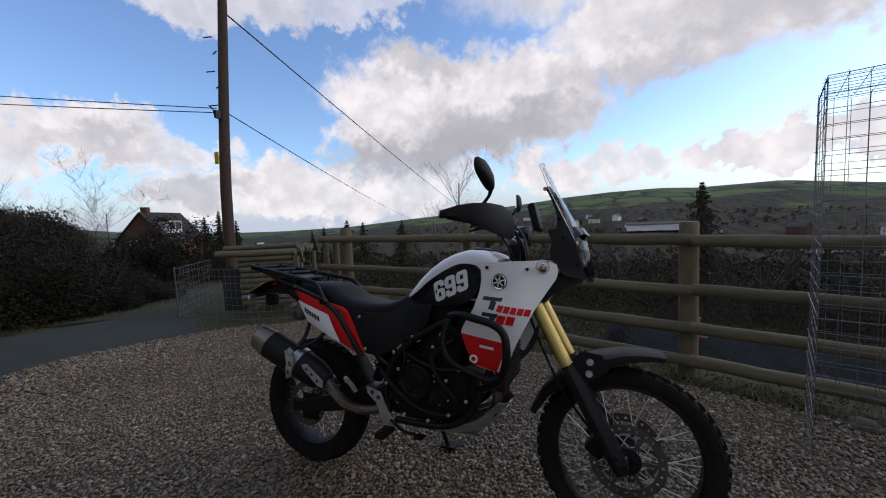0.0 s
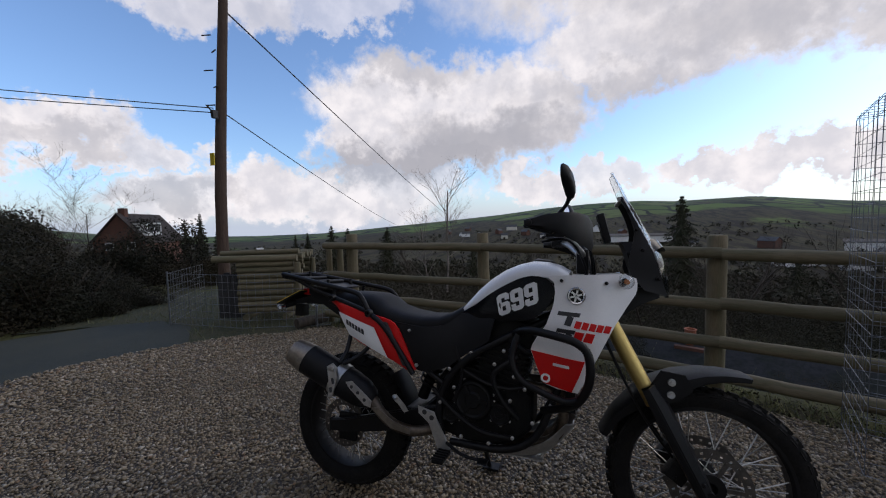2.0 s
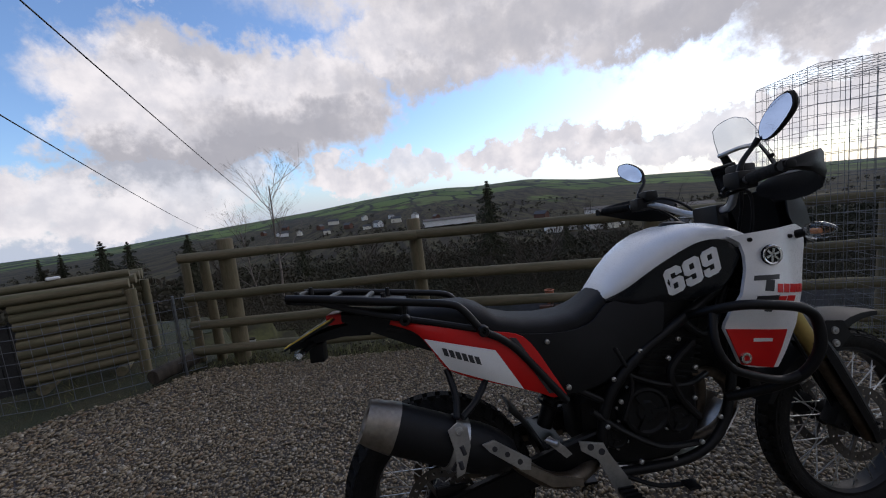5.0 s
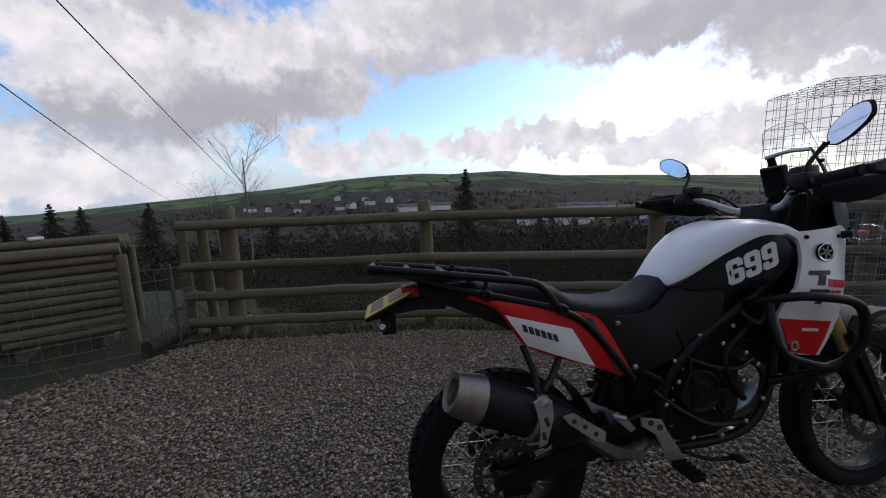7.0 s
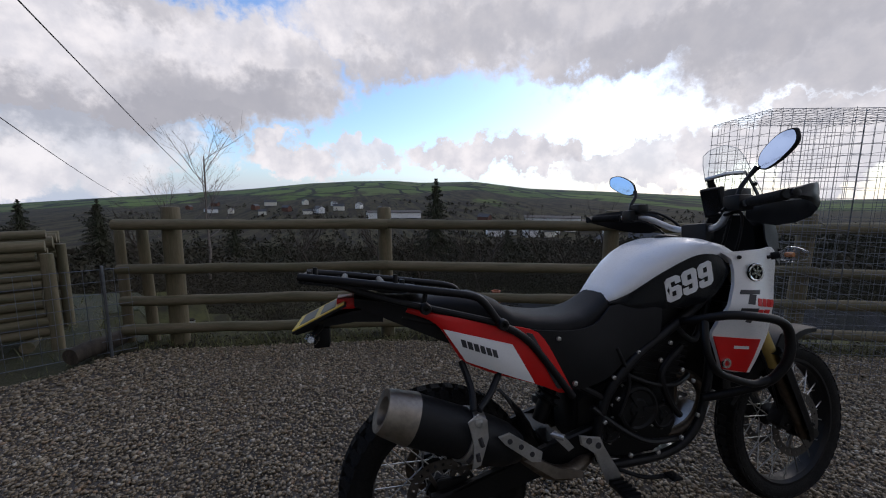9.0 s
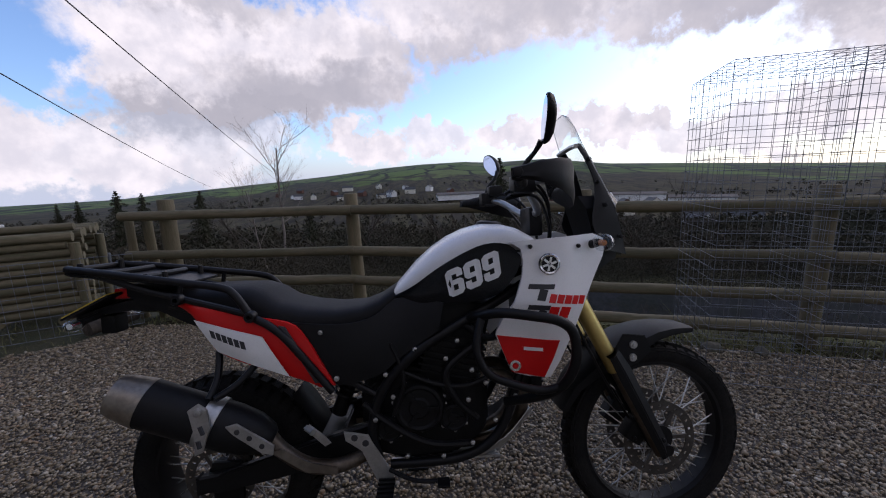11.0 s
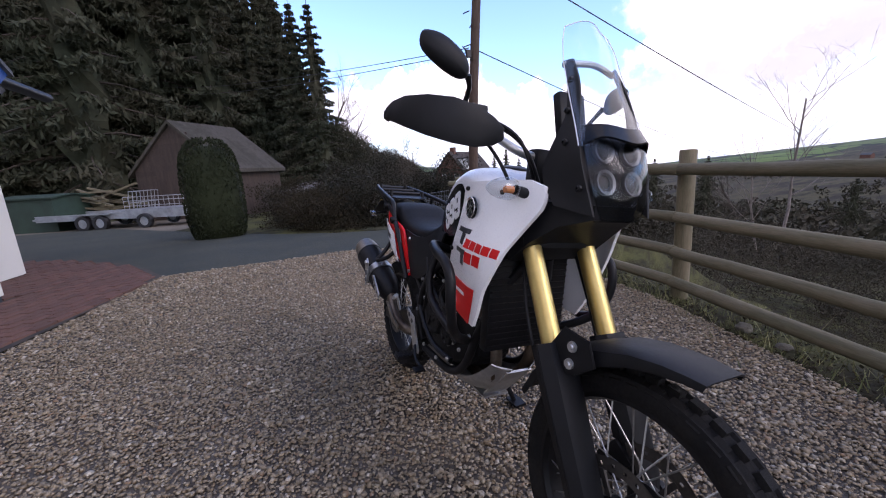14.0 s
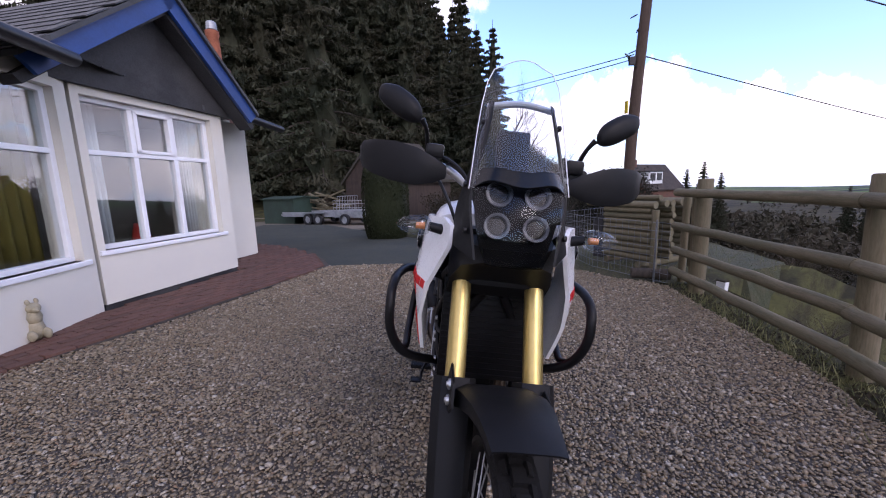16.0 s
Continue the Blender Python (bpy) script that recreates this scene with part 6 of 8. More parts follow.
# fork: gold outer tubes, plastic guards over the lower legs
UP = Vector((-0.454, 0, 0.891))
for s in (-1, 1):
    foot = Vector((1.568, s * 0.108, 0.352))
    at = lambda h: foot + UP * h + Vector((-0.02, 0, 0))
    bm = bmesh.new()
    tube(bm, [at(0.33), at(0.36), at(0.80)], [0.029, 0.028, 0.028], 20)
    bp("fork_tube", bm, "gold", "gold anodised fork tube", turn=STEER)
    bm = bmesh.new()
    tube(bm, [at(-0.03), at(0.34)], 0.021, 16)
    bp("fork_slider", bm, "steel", "bright lower fork leg", turn=STEER)
    bm = bmesh.new()
    fwd = Vector((0.891, 0, 0.454))
    secs = []
    for h, w, d in ((-0.03, 0.036, 0.034), (0.03, 0.048, 0.042), (0.2, 0.056, 0.046), (0.33, 0.06, 0.05), (0.40, 0.058, 0.04)):
        c = at(h)
        secs.append([c + fwd * (d * math.cos(a)) + Vector((0, w * math.sin(a), 0)) for a in (radians(q) for q in (-115, -80, -40, 0, 40, 80, 115, 80, 40, 0, -40, -80))])
        for k in range(7, 12):
            secs[-1][k] = secs[-1][k] - fwd * 0.006
    loft(bm, secs)
    bp("fork_guard", bm, "black", "black plastic fork guard", turn=STEER)
    bm = bmesh.new()
    tube(bm, [at(0.0) + Vector((0.02, s * 0.02, 0)), at(0.0) + Vector((0.02, s * 0.038, 0))], 0.02, 12)
    bolt(bm, at(0.05).x + .02, s * 0.148, at(0.05).z, 0.007, s)
    bp("axle_clamp", bm, "metal", turn=STEER)
    bm = bmesh.new()
    q = FA + Vector((-0.105, s * 0.075, 0.055))
    box(bm, -0.035, 0.035, -0.028, 0.028, -0.045, 0.045, Matrix.Translation(q) @ pose(0, 0, 0, 0, 35, 0), 0.008)
    for k in (-1, 1):
        bolt(bm, q.x + k * 0.018, q.y + s * 0.028, q.z + k * 0.022, 0.008, s)
    bp("brake_caliper", bm, "engine", "black twin-piston brake caliper", turn=STEER)
    bm = bmesh.new()
    tube(bm, [q + Vector((-0.02, 0, 0.04)), (1.36, s * 0.12, 0.6), (1.27, s * 0.125, 0.78), (1.2, s * 0.1, 0.95)], 0.005, 6, 6)
    bp("brake_hose", bm, "metal", turn=STEER)
for z, w in ((0.965, 0.15), (1.085, 0.14)):
    bm = bmesh.new()
    x = 1.568 - 0.02 - (z - 0.352) * 0.51
    plate(bm, [(x - 0.075, -w), (x + 0.02, -w), (x + 0.045, -0.06), (x + 0.045, 0.06), (x + 0.02, w), (x - 0.075, w)], -0.016, 0.016, Matrix.Translation((0, 0, z)) @ pose(0, 0, 0, -90, 0, 0), 0.006)
    bp("fork_clamp", bm, "metal", "black fork clamp", turn=STEER)

# front mudguard: a moulded arch over the tyre with a flat beak
bm = bmesh.new()
rows = []
for a, r, w, drop in ((160, 0.402, 0.062, 0.022), (145, 0.400, 0.072, 0.03), (128, 0.402, 0.096, 0.045), (116, 0.408, 0.112, 0.055), (104, 0.413, 0.108, 0.048), (92, 0.420, 0.096, 0.034), (83, 0.426, 0.084, 0.026), (76, 0.432, 0.077, 0.02), (71.5, 0.437, 0.073, 0.016)):
    c, s_ = math.cos(radians(a)), math.sin(radians(a))
    rows.append([FA + Vector((c * (r - drop * k * k), y, s_ * (r - drop * k * k))) for k, y in ((-1, -w), (-.55, -w * .97), (-.2, -w * .7), (0, 0), (.2, w * .7), (.55, w * .97), (1, w))])
top = [[bm.verts.new(p) for p in row] for row in rows]
low = [[bm.verts.new(p + (FA - p).normalized() * 0.005) for p in row] for row in rows]
for g, back in ((top, False), (low, True)):
    for a, b in zip(g, g[1:]):
        for k in range(6):
            f = (a[k], a[k + 1], b[k + 1], b[k])
            bm.faces.new(f[::-1] if back else f)
for a, b in ((top[0], low[0]), (top[-1], low[-1]), ([r[0] for r in top], [r[0] for r in low]), ([r[-1] for r in top], [r[-1] for r in low])):
    for k in range(len(a) - 1):
        bm.faces.new((a[k], a[k + 1], b[k + 1], b[k]))
fender = bp("front_mudguard", bm, "black", "black front mudguard", turn=STEER)
for s in (-1, 1):
    bm = bmesh.new()
    top_z = 0.0 if s < 0 else 0.055
    plate(bm, [(1.39, 0.645 - top_z), (1.47, 0.665 - top_z), (1.525, 0.71 - top_z), (1.50, 0.765 - top_z), (1.42, 0.775 - top_z), (1.385, 0.72 - top_z)], -0.128, -0.122, None, 0.002)
    if s > 0:
        flip(bm)
    bp("mudguard_bracket", bm, "black", turn=STEER)
    for x, z in ((1.455, 0.735), (1.452, 0.69)):
        bm = bmesh.new()
        turned(bm, [(0.001, 0.010), (0.006, 0.010), (0.0075, 0.006), (0.013, 0.006), (0.014, 0), (0.001, 0)], pose(x, s * 0.128, z - top_z, 90 if s < 0 else -90, 0, 0), 14, closed=False)
        bp("bolt", bm, "alloy", "bright flanged bolt", turn=STEER)

SIX = [[(0, .2), (.2, 0), (.5, 0), (.5, .36), (.36, .36), (.36, .74), (.5, .74), (.5, 1.06), (.36, 1.06), (.36, 1.42), (.5, 1.42), (.5, 1.8), (.2, 1.8), (0, 1.6)],
       [(.5, 0), (.8, 0), (1, .2), (1, .88), (.82, 1.06), (.5, 1.06), (.5, .74), (.64, .74), (.64, .36), (.5, .36)],
       [(.5, 1.42), (.64, 1.42), (.64, 1.2), (1, 1.2), (1, 1.6), (.8, 1.8), (.5, 1.8)]]

# tank shell: white, with black number panels let into the sides
TX = [0.625, 0.66, 0.71, 0.77, 0.83, 0.89, 0.95, 1.01, 1.06, 1.10]
TOP = [0.962, 1.00, 1.055, 1.105, 1.143, 1.168, 1.182, 1.180, 1.165, 1.14]
WID = [0.085, 0.108, 0.132, 0.155, 0.172, 0.185, 0.195, 0.202, 0.206, 0.205]
SIDE = [0.945, 0.957, 0.985, 1.03, 1.07, 1.098, 1.116, 1.116, 1.112, 1.10]
bm = bmesh.new()
secs = []
for x, t, w, z in zip(TX, TOP, WID, SIDE):
    ring = []
    for k in range(17):
        a = math.pi * k / 16
        ring.append((x, -w * math.copysign(abs(math.cos(a)) ** 0.62, math.cos(a)), z + (t - z) * math.sin(a) ** 0.75))
    secs.append(ring + [(x, w * 0.9, z - 0.02), (x, -w * 0.9, z - 0.02)])
loft(bm, secs)
bp("fuel_tank", bm, "white", "white fuel tank shell", smooth=50)
bm = bmesh.new()
turned(bm, [(0.001, 0.024), (0.03, 0.024), (0.045, 0.018), (0.05, 0.0), (0.001, 0.0)], pose(0.985, 0, 1.168, 0, 6, 0), 24, closed=False)
bp("fuel_cap", bm, "metal", "black fuel filler cap")
for s in (-1, 1):
    bm = bmesh.new()
    shell(bm, [(0.635, -0.098, 0.948), (0.70, -0.132, 0.982), (0.79, -0.165, 1.046), (0.885, -0.187, 1.098), (0.95, -0.198, 1.119), (1.015, -0.205, 1.112), (1.05, -0.211, 1.075)],
          [(0.635, -0.10, 0.944), (0.72, -0.142, 0.926), (0.80, -0.163, 0.925), (0.89, -0.182, 0.932), (0.957, -0.196, 0.945), (1.01, -0.206, 0.985), (1.05, -0.212, 1.05)], 20, 7, 0.006, 0.01)
    if s > 0:
        flip(bm)
    skin = BVHTree.FromBMesh(bm)
    panel = bp("number_panel", bm, "gloss", "glossy black tank panel", smooth=40)
    # heavy white block figures laid on the panel
    nb = bmesh.new()
    for k, turn_over in enumerate((False, True, True)):
        for poly in SIX:
            pts = []
            for u, w in poly:
                u, w = (1 - u, 1.8 - w) if turn_over else (u, w)
                u = (k * 1.09 + u) / 3.18
                u, w = (1 - u if s > 0 else u), w / 1.8
                x = (0.822 + 0.165 * u) * (1 - w) + (0.806 + 0.172 * u) * w
                z = (0.944 + 0.070 * u) * (1 - w) + (1.030 + 0.070 * u) * w
                y = skin.ray_cast((x, 0.6 * s, z), (0, -s, 0))[0]
                pts.append(Vector((x, (y.y if y else 0.19 * s) + 0.002 * s, z)))
            top = [nb.verts.new(p) for p in pts]
            low_ = [nb.verts.new(p - Vector((0, 0.0016 * s, 0))) for p in pts]
            nb.faces.new(top)
            nb.faces.new(low_[::-1])
            for q in range(len(top)):
                nb.faces.new((top[q], top[q - 1], low_[q - 1], low_[q]))
    bmesh.ops.recalc_face_normals(nb, faces=nb.faces[:])
    bp("number", nb, "decal", "white block number 699", panel, False)

# radiator shrouds: white upper, red lower plate, badge and plain lettering blocks
def face_y(x, z):
    """How far out the shroud lies."""
    return -0.205 - 0.055 * max(0, 1 - abs((z - 0.93) / 0.32)) * max(0.2, 1 - abs((x - 1.12) / 0.3)) + max(0, x - 1.2) * 0.38


def on(x, z, off=0.0):
    return (x, face_y(x, z) - off, z)


def face_panel(bm, rear, front, nu, nv, thick, off=0.0):
    """A panel lying on the shroud's swelling side, between a rear and a front edge."""
    a, b = resample([(x, z) for x, z in rear], nu), resample([(x, z) for x, z in front], nu)
    rows = [[a[i].lerp(b[i], j / (nv - 1)) for j in range(nv)] for i in range(nu)]
    layers = []
    for d in (off, off - thick):
        layers.append([[bm.verts.new(on(p.x, p.y, d)) for p in r] for r in rows])
    for g, back in ((layers[0], False), (layers[1], True)):
        for i in range(nu - 1):
            for j in range(nv - 1):
                f = (g[i][j], g[i][j + 1], g[i + 1][j + 1], g[i + 1][j])
                bm.faces.new(f[::-1] if back else f)
    u, w = layers
    for p, q in ((u[0], w[0]), (u[-1], w[-1]), ([r[0] for r in u], [r[0] for r in w]), ([r[-1] for r in u], [r[-1] for r in w])):
        for k in range(len(p) - 1):
            bm.faces.new((p[k], p[k + 1], q[k + 1], q[k]))


REAR = [(1.012, 1.122), (1.046, 1.10), (1.052, 1.06), (1.046, 1.01), (1.02, 0.935), (0.985, 0.885), (0.957, 0.834), (0.985, 0.765), (1.008, 0.703), (1.06, 0.688)]
FRONT = [(1.30, 1.136), (1.345, 1.118), (1.343, 1.068), (1.305, 1.01), (1.265, 0.945), (1.225, 0.865), (1.193, 0.80), (1.165, 0.735), (1.135, 0.68)]
for s in (-1, 1):
    bm = bmesh.new()
    face_panel(bm, REAR, FRONT, 26, 12, 0.012)
    if s > 0:
        flip(bm)
    shroud = bp("side_fairing", bm, "white", "white radiator shroud", smooth=50)
    bm = bmesh.new()
    face_panel(bm, [(0.962, 0.829), (0.985, 0.765), (1.008, 0.706)], [(1.16, 0.805), (1.14, 0.745), (1.113, 0.683)], 8, 8, 0.004, 0.005)
    if s > 0:
        flip(bm)
    bp("lower_plate", bm, "red", "red lower shroud plate", shroud)
    bm = bmesh.new()
    c = on(1.13, 1.05, 0.004)
    mm = Matrix.Translation(c) @ pose(0, 0, 0, 90, 0, -4)
    turned(bm, [(0.001, 0.004), (0.024, 0.004), (0.027, 0.007), (0.031, 0.007), (0.033, 0.0), (0.001, 0)], mm, 28, closed=False)
    if s > 0:
        flip(bm)
    badge = bp("badge", bm, "gloss", "round black badge", shroud)
    bm = bmesh.new()
    turned(bm, [(0.025, 0.0075), (0.03, 0.009), (0.032, 0.0075), (0.03, 0.006)], mm, 28)
    for k in range(3):
        box(bm, -0.022, 0.022, -0.0035, 0.0035, 0.005, 0.0085, mm @ Matrix.Rotation(math.pi * k / 3 + 0.3, 4, "Z"))
    if s > 0:
        flip(bm)
    bp("badge_ring", bm, "chrome", "bright badge ring", badge)
    # model name: plain slanted blocks
    blocks = [("ink", 1.066, 0.990, .080, .015), ("ink", 1.098, 0.974, .024, .034), ("ink", 1.062, 0.926, .066, .015), ("ink", 1.094, 0.910, .022, .036)]
    blocks += [("red", 1.130 + k * 0.0255, 0.958 - k * 0.0035, .021, .026) for k in range(5)] + [("red", 1.128 + k * 0.037, 0.918 - k * .003, .031, .034) for k in range(2)]
    for mat, x, z, w, h in blocks:
        bm = bmesh.new()
        face_panel(bm, [(x, z), (x - h * 0.35, z - h)], [(x + w, z - 0.004), (x + w - h * 0.35, z - h - 0.004)], 3, 4, 0.0015, 0.0016)
        if s > 0:
            flip(bm)
        bp("name_block", bm, mat, "", shroud)
    bm = bmesh.new()
    face_panel(bm, [(1.045, 0.79), (1.045, 0.779)], [(1.105, 0.784), (1.105, 0.773)], 3, 4, 0.001, 0.0065)
    if s > 0:
        flip(bm)
    bp("name_block", bm, "decal", "", shroud)
    bm = bmesh.new()
    turned(bm, [(0.009, 0.0), (0.019, 0.0), (0.018, 0.006), (0.01, 0.006)], Matrix.Translation(on(1.018, 0.728, 0.006)) @ pose(0, 0, 0, 90, 0, 0), 20)
    if s > 0:
        flip(bm)
    bp("ring_bolt", bm, "chrome", "bright ring fastener", shroud)
    for x, z in ((1.075, 1.105), (1.235, 1.10), (1.012, 0.91)):
        bm = bmesh.new()
        bolt(bm, *on(x, z, 0.001), 0.007)
        if s > 0:
            flip(bm)
        bp("bolt", bm, "metal", "", shroud)
    # front winker on a short rubber stalk
    bm = bmesh.new()
    tube(bm, [(1.285, -0.15, 1.095), (1.298, -0.215, 1.108)], [0.016, 0.013], 12)
    if s > 0:
        flip(bm)
    stalk = bp("indicator", bm, "black", "black indicator stalk")
    bm = bmesh.new()
    secs = []
    for k, y in enumerate((-0.210, -0.218, -0.236, -0.262, -0.288, -0.304)):
        r = (0.015, 0.024, 0.030, 0.028, 0.018, 0.004)[k]
        secs.append([(1.30 + r * 0.9 * math.cos(a), y, 1.11 + r * math.sin(a)) for a in (math.tau * q / 14 for q in range(14))])
    loft(bm, secs)
    if s > 0:
        flip(bm)
    bp("indicator_lens", bm, "lens", "clear indicator lens", stalk)
    bm = bmesh.new()
    tube(bm, [(1.302, -0.226, 1.108), (1.302, -0.250, 1.108)], [0.010, 0.009], 10)
    if s > 0:
        flip(bm)
    bp("bulb", bm, "amber", "amber bulb", stalk)

# crash bars
for s in (-1, 1):
    bm = bmesh.new()
    tube(bm, [(0.88, -0.13, 0.86), (0.905, -0.22, 0.892), (0.965, -0.285, 0.914), (1.05, -0.315, 0.908), (1.13, -0.322, 0.89), (1.172, -0.322, 0.85), (1.178, -0.318, 0.765), (1.15, -0.29, 0.685), (1.10, -0.24, 0.632), (1.0, -0.15, 0.575)], 0.0155, 12, 6)
    tube(bm, [(0.915, -0.235, 0.895), (0.892, -0.262, 0.80), (0.925, -0.27, 0.725), (1.0, -0.272, 0.688), (1.09, -0.27, 0.662), (1.148, -0.285, 0.68)], 0.013, 12, 6)
    if s > 0:
        flip(bm)
    bp("crash_bar", bm, "metal", "black tubular crash bar")

# seat, side covers, tail
bm = bmesh.new()
secs = []
for x, t, w, lo in ((-0.15, 0.985, 0.07, 0.95), (-0.10, 1.002, 0.095, 0.945), (0.03, 1.008, 0.125, 0.935), (0.15, 1.003, 0.138, 0.925), (0.205, 0.982, 0.142, 0.90), (0.25, 0.948, 0.142, 0.885), (0.33, 0.925, 0.138, 0.87), (0.43, 0.913, 0.132, 0.865), (0.52, 0.918, 0.122, 0.868), (0.58, 0.94, 0.112, 0.885), (0.635, 0.975, 0.10, 0.915), (0.68, 1.01, 0.09, 0.95)):
    ring = []
    for k in range(13):
        a = math.pi * k / 12
        ring.append((x, -w * math.copysign(abs(math.cos(a)) ** 0.55, math.cos(a)), lo + (t - lo) * math.sin(a) ** 0.6))
    secs.append(ring)
loft(bm, secs)
bp("seat", bm, "seat", "black stepped vinyl seat", smooth=60)
for s in (-1, 1):
    bm = bmesh.new()
    shell(bm, [(0.30, -0.150, 0.885), (0.45, -0.150, 0.870), (0.56, -0.135, 0.885), (0.655, -0.115, 0.945), (0.80, -0.17, 0.93)],
          [(0.41, -0.162, 0.685), (0.47, -0.165, 0.672), (0.58, -0.165, 0.70), (0.66, -0.165, 0.76), (0.78, -0.18, 0.84)], 16, 6, 0.012, 0.008)
    if s > 0:
        flip(bm)
    bp("side_cover", bm, "black", "black side cover")
    TAILTOP = [(-0.10, -0.10, 0.985), (0.0, -0.142, 0.956), (0.10, -0.158, 0.93), (0.20, -0.165, 0.91), (0.30, -0.168, 0.888), (0.345, -0.170, 0.845), (0.40, -0.172, 0.745), (0.437, -0.172, 0.676)]
    TAILLOW = [(-0.11, -0.10, 0.962), (-0.02, -0.140, 0.925), (0.045, -0.152, 0.825), (0.065, -0.155, 0.802), (0.15, -0.162, 0.762), (0.25, -0.166, 0.728), (0.33, -0.170, 0.70), (0.39, -0.172, 0.672)]
    bm = bmesh.new()
    shell(bm, TAILTOP, TAILLOW, 24, 6, 0.010, 0.01)
    if s > 0:
        flip(bm)
    tail = bp("tail_panel", bm, "red", "red tail side panel", smooth=45)
    bm = bmesh.new()
    shell(bm, [(-0.002, -0.162, 0.912), (0.11, -0.178, 0.882), (0.218, -0.1845, 0.852)], [(0.068, -0.165, 0.806), (0.18, -0.180, 0.762), (0.295, -0.1835, 0.718)], 12, 5, 0.0075, 0.003)
    if s > 0:
        flip(bm)
    skin = BVHTree.FromBMesh(bm)
    bp("white_insert", bm, "white", "white tail panel insert", tail)
    bm = bmesh.new()
    shell(bm, [(0.268, -0.1805, 0.885), (0.29, -0.1815, 0.88)], [(0.375, -0.1835, 0.692), (0.398, -0.1825, 0.69)], 4, 6, 0.004, 0.003)
    if s > 0:
        flip(bm)
    bp("black_stripe", bm, "ink", "black stripe", tail)
    for k in range(6):
        nb = bmesh.new()
        x, z = 0.050 + k * 0.0195, 0.880 - k * 0.0072
        top = []
        for dx, dz in ((0, 0), (0.015, -0.005), (0.021, -0.030), (0.006, -0.025)):
            y = skin.ray_cast((x + dx, 0.6 * s, z + dz), (0, -s, 0))[0]
            top.append(nb.verts.new((x + dx, (y.y if y else 0.182 * s) + 0.0014 * s, z + dz)))
        low_ = [nb.verts.new(v.co - Vector((0, 0.001 * s, 0))) for v in top]
        nb.faces.new(top)
        nb.faces.new(low_[::-1])
        for q in range(4):
            nb.faces.new((top[q], top[q - 1], low_[q - 1], low_[q]))
        bmesh.ops.recalc_face_normals(nb, faces=nb.faces[:])
        bp("name_block", nb, "ink", "", tail, False)
    for x, y, z, r in ((0.443, -0.175, 0.70, 0.009), (0.395, -0.158, 0.85, 0.008)):
        bm = bmesh.new()
        bolt(bm, x, y, z, r)
        if s > 0:
            flip(bm)
        bp("bolt", bm, "alloy")

# luggage rack of black tube
for s in (-1, 1):
    bm = bmesh.new()
    tube(bm, [(-0.43, -0.10, 1.088), (-0.30, -0.125, 1.072), (-0.05, -0.150, 1.035), (0.09, -0.160, 1.012), (0.135, -0.165, 0.985), (0.185, -0.172, 0.918), (0.24, -0.178, 0.885), (0.30, -0.182, 0.83), (0.43, -0.184, 0.66)], 0.0125, 12, 5)
    if s > 0:
        flip(bm)
    rail = bp("rack_rail", bm, "metal", "black rack tube")
    bm = bmesh.new()
    tube(bm, [(-0.33, -0.115, 1.066), (-0.17, -0.125, 1.01), (-0.05, -0.135, 0.978), (0.08, -0.15, 0.945), (0.185, -0.168, 0.918)], 0.011, 10, 5)
    if s > 0:
        flip(bm)
    bp("rack_brace", bm, "metal", "", rail)
    for x, y, z in ((0.187, -0.170, 0.918), (-0.055, -0.136, 0.978)):
        bm = bmesh.new()
        turned(bm, [(0.008, 0.0), (0.0185, 0.0), (0.0185, 0.022), (0.015, 0.027), (0.008, 0.027), (0.008, 0.015)], pose(x, y, z, 90, 0, 0), 18)
        if s > 0:
            flip(bm)
        bp("rack_boss", bm, "metal", "round rack mounting boss", rail)
    bm = bmesh.new()
    tube(bm, [(-0.06, -0.135, 0.975), (-0.05, -0.135, 1.03)], 0.008, 8)
    if s > 0:
        flip(bm)
    bp("rack_strut", bm, "metal", "", rail)
bm = bmesh.new()
plate(bm, [(-0.43, -0.11), (-0.40, -0.125), (-0.12, -0.135), (-0.05, -0.09), (-0.05, 0.09), (-0.12, 0.135), (-0.40, 0.125), (-0.43, 0.11)], -0.004, 0.004, Matrix.Translation((0, 0, 1.05)) @ pose(0, 0, 0, -90, 0, 0) @ Matrix.Rotation(0, 4, "Z"), 0.002)
for v in bm.verts:
    v.co.z += -0.13 * (v.co.x + 0.25)
rack = bp("rack_plate", bm, "metal", "black rack plate")
for x in (-0.42, -0.30, -0.18):
    bm = bmesh.new()
    tube(bm, [(x, -0.105, 1.062 - 0.13 * (x + 0.25)), (x, 0.105, 1.062 - 0.13 * (x + 0.25))], 0.011, 10)
    bp("crossbar", bm, "metal", "", rack)
for x, y in ((-0.40, -0.085), (-0.12, -0.10), (-0.40, 0.085), (-0.12, 0.10)):
    bm = bmesh.new()
    tube(bm, [(x, y, 1.05 - 0.13 * (x + 0.25)), (x, y, 1.085 - 0.13 * (x + 0.25))], [0.011, 0.008], 10)
    bp("knob", bm, "metal", "", rack)

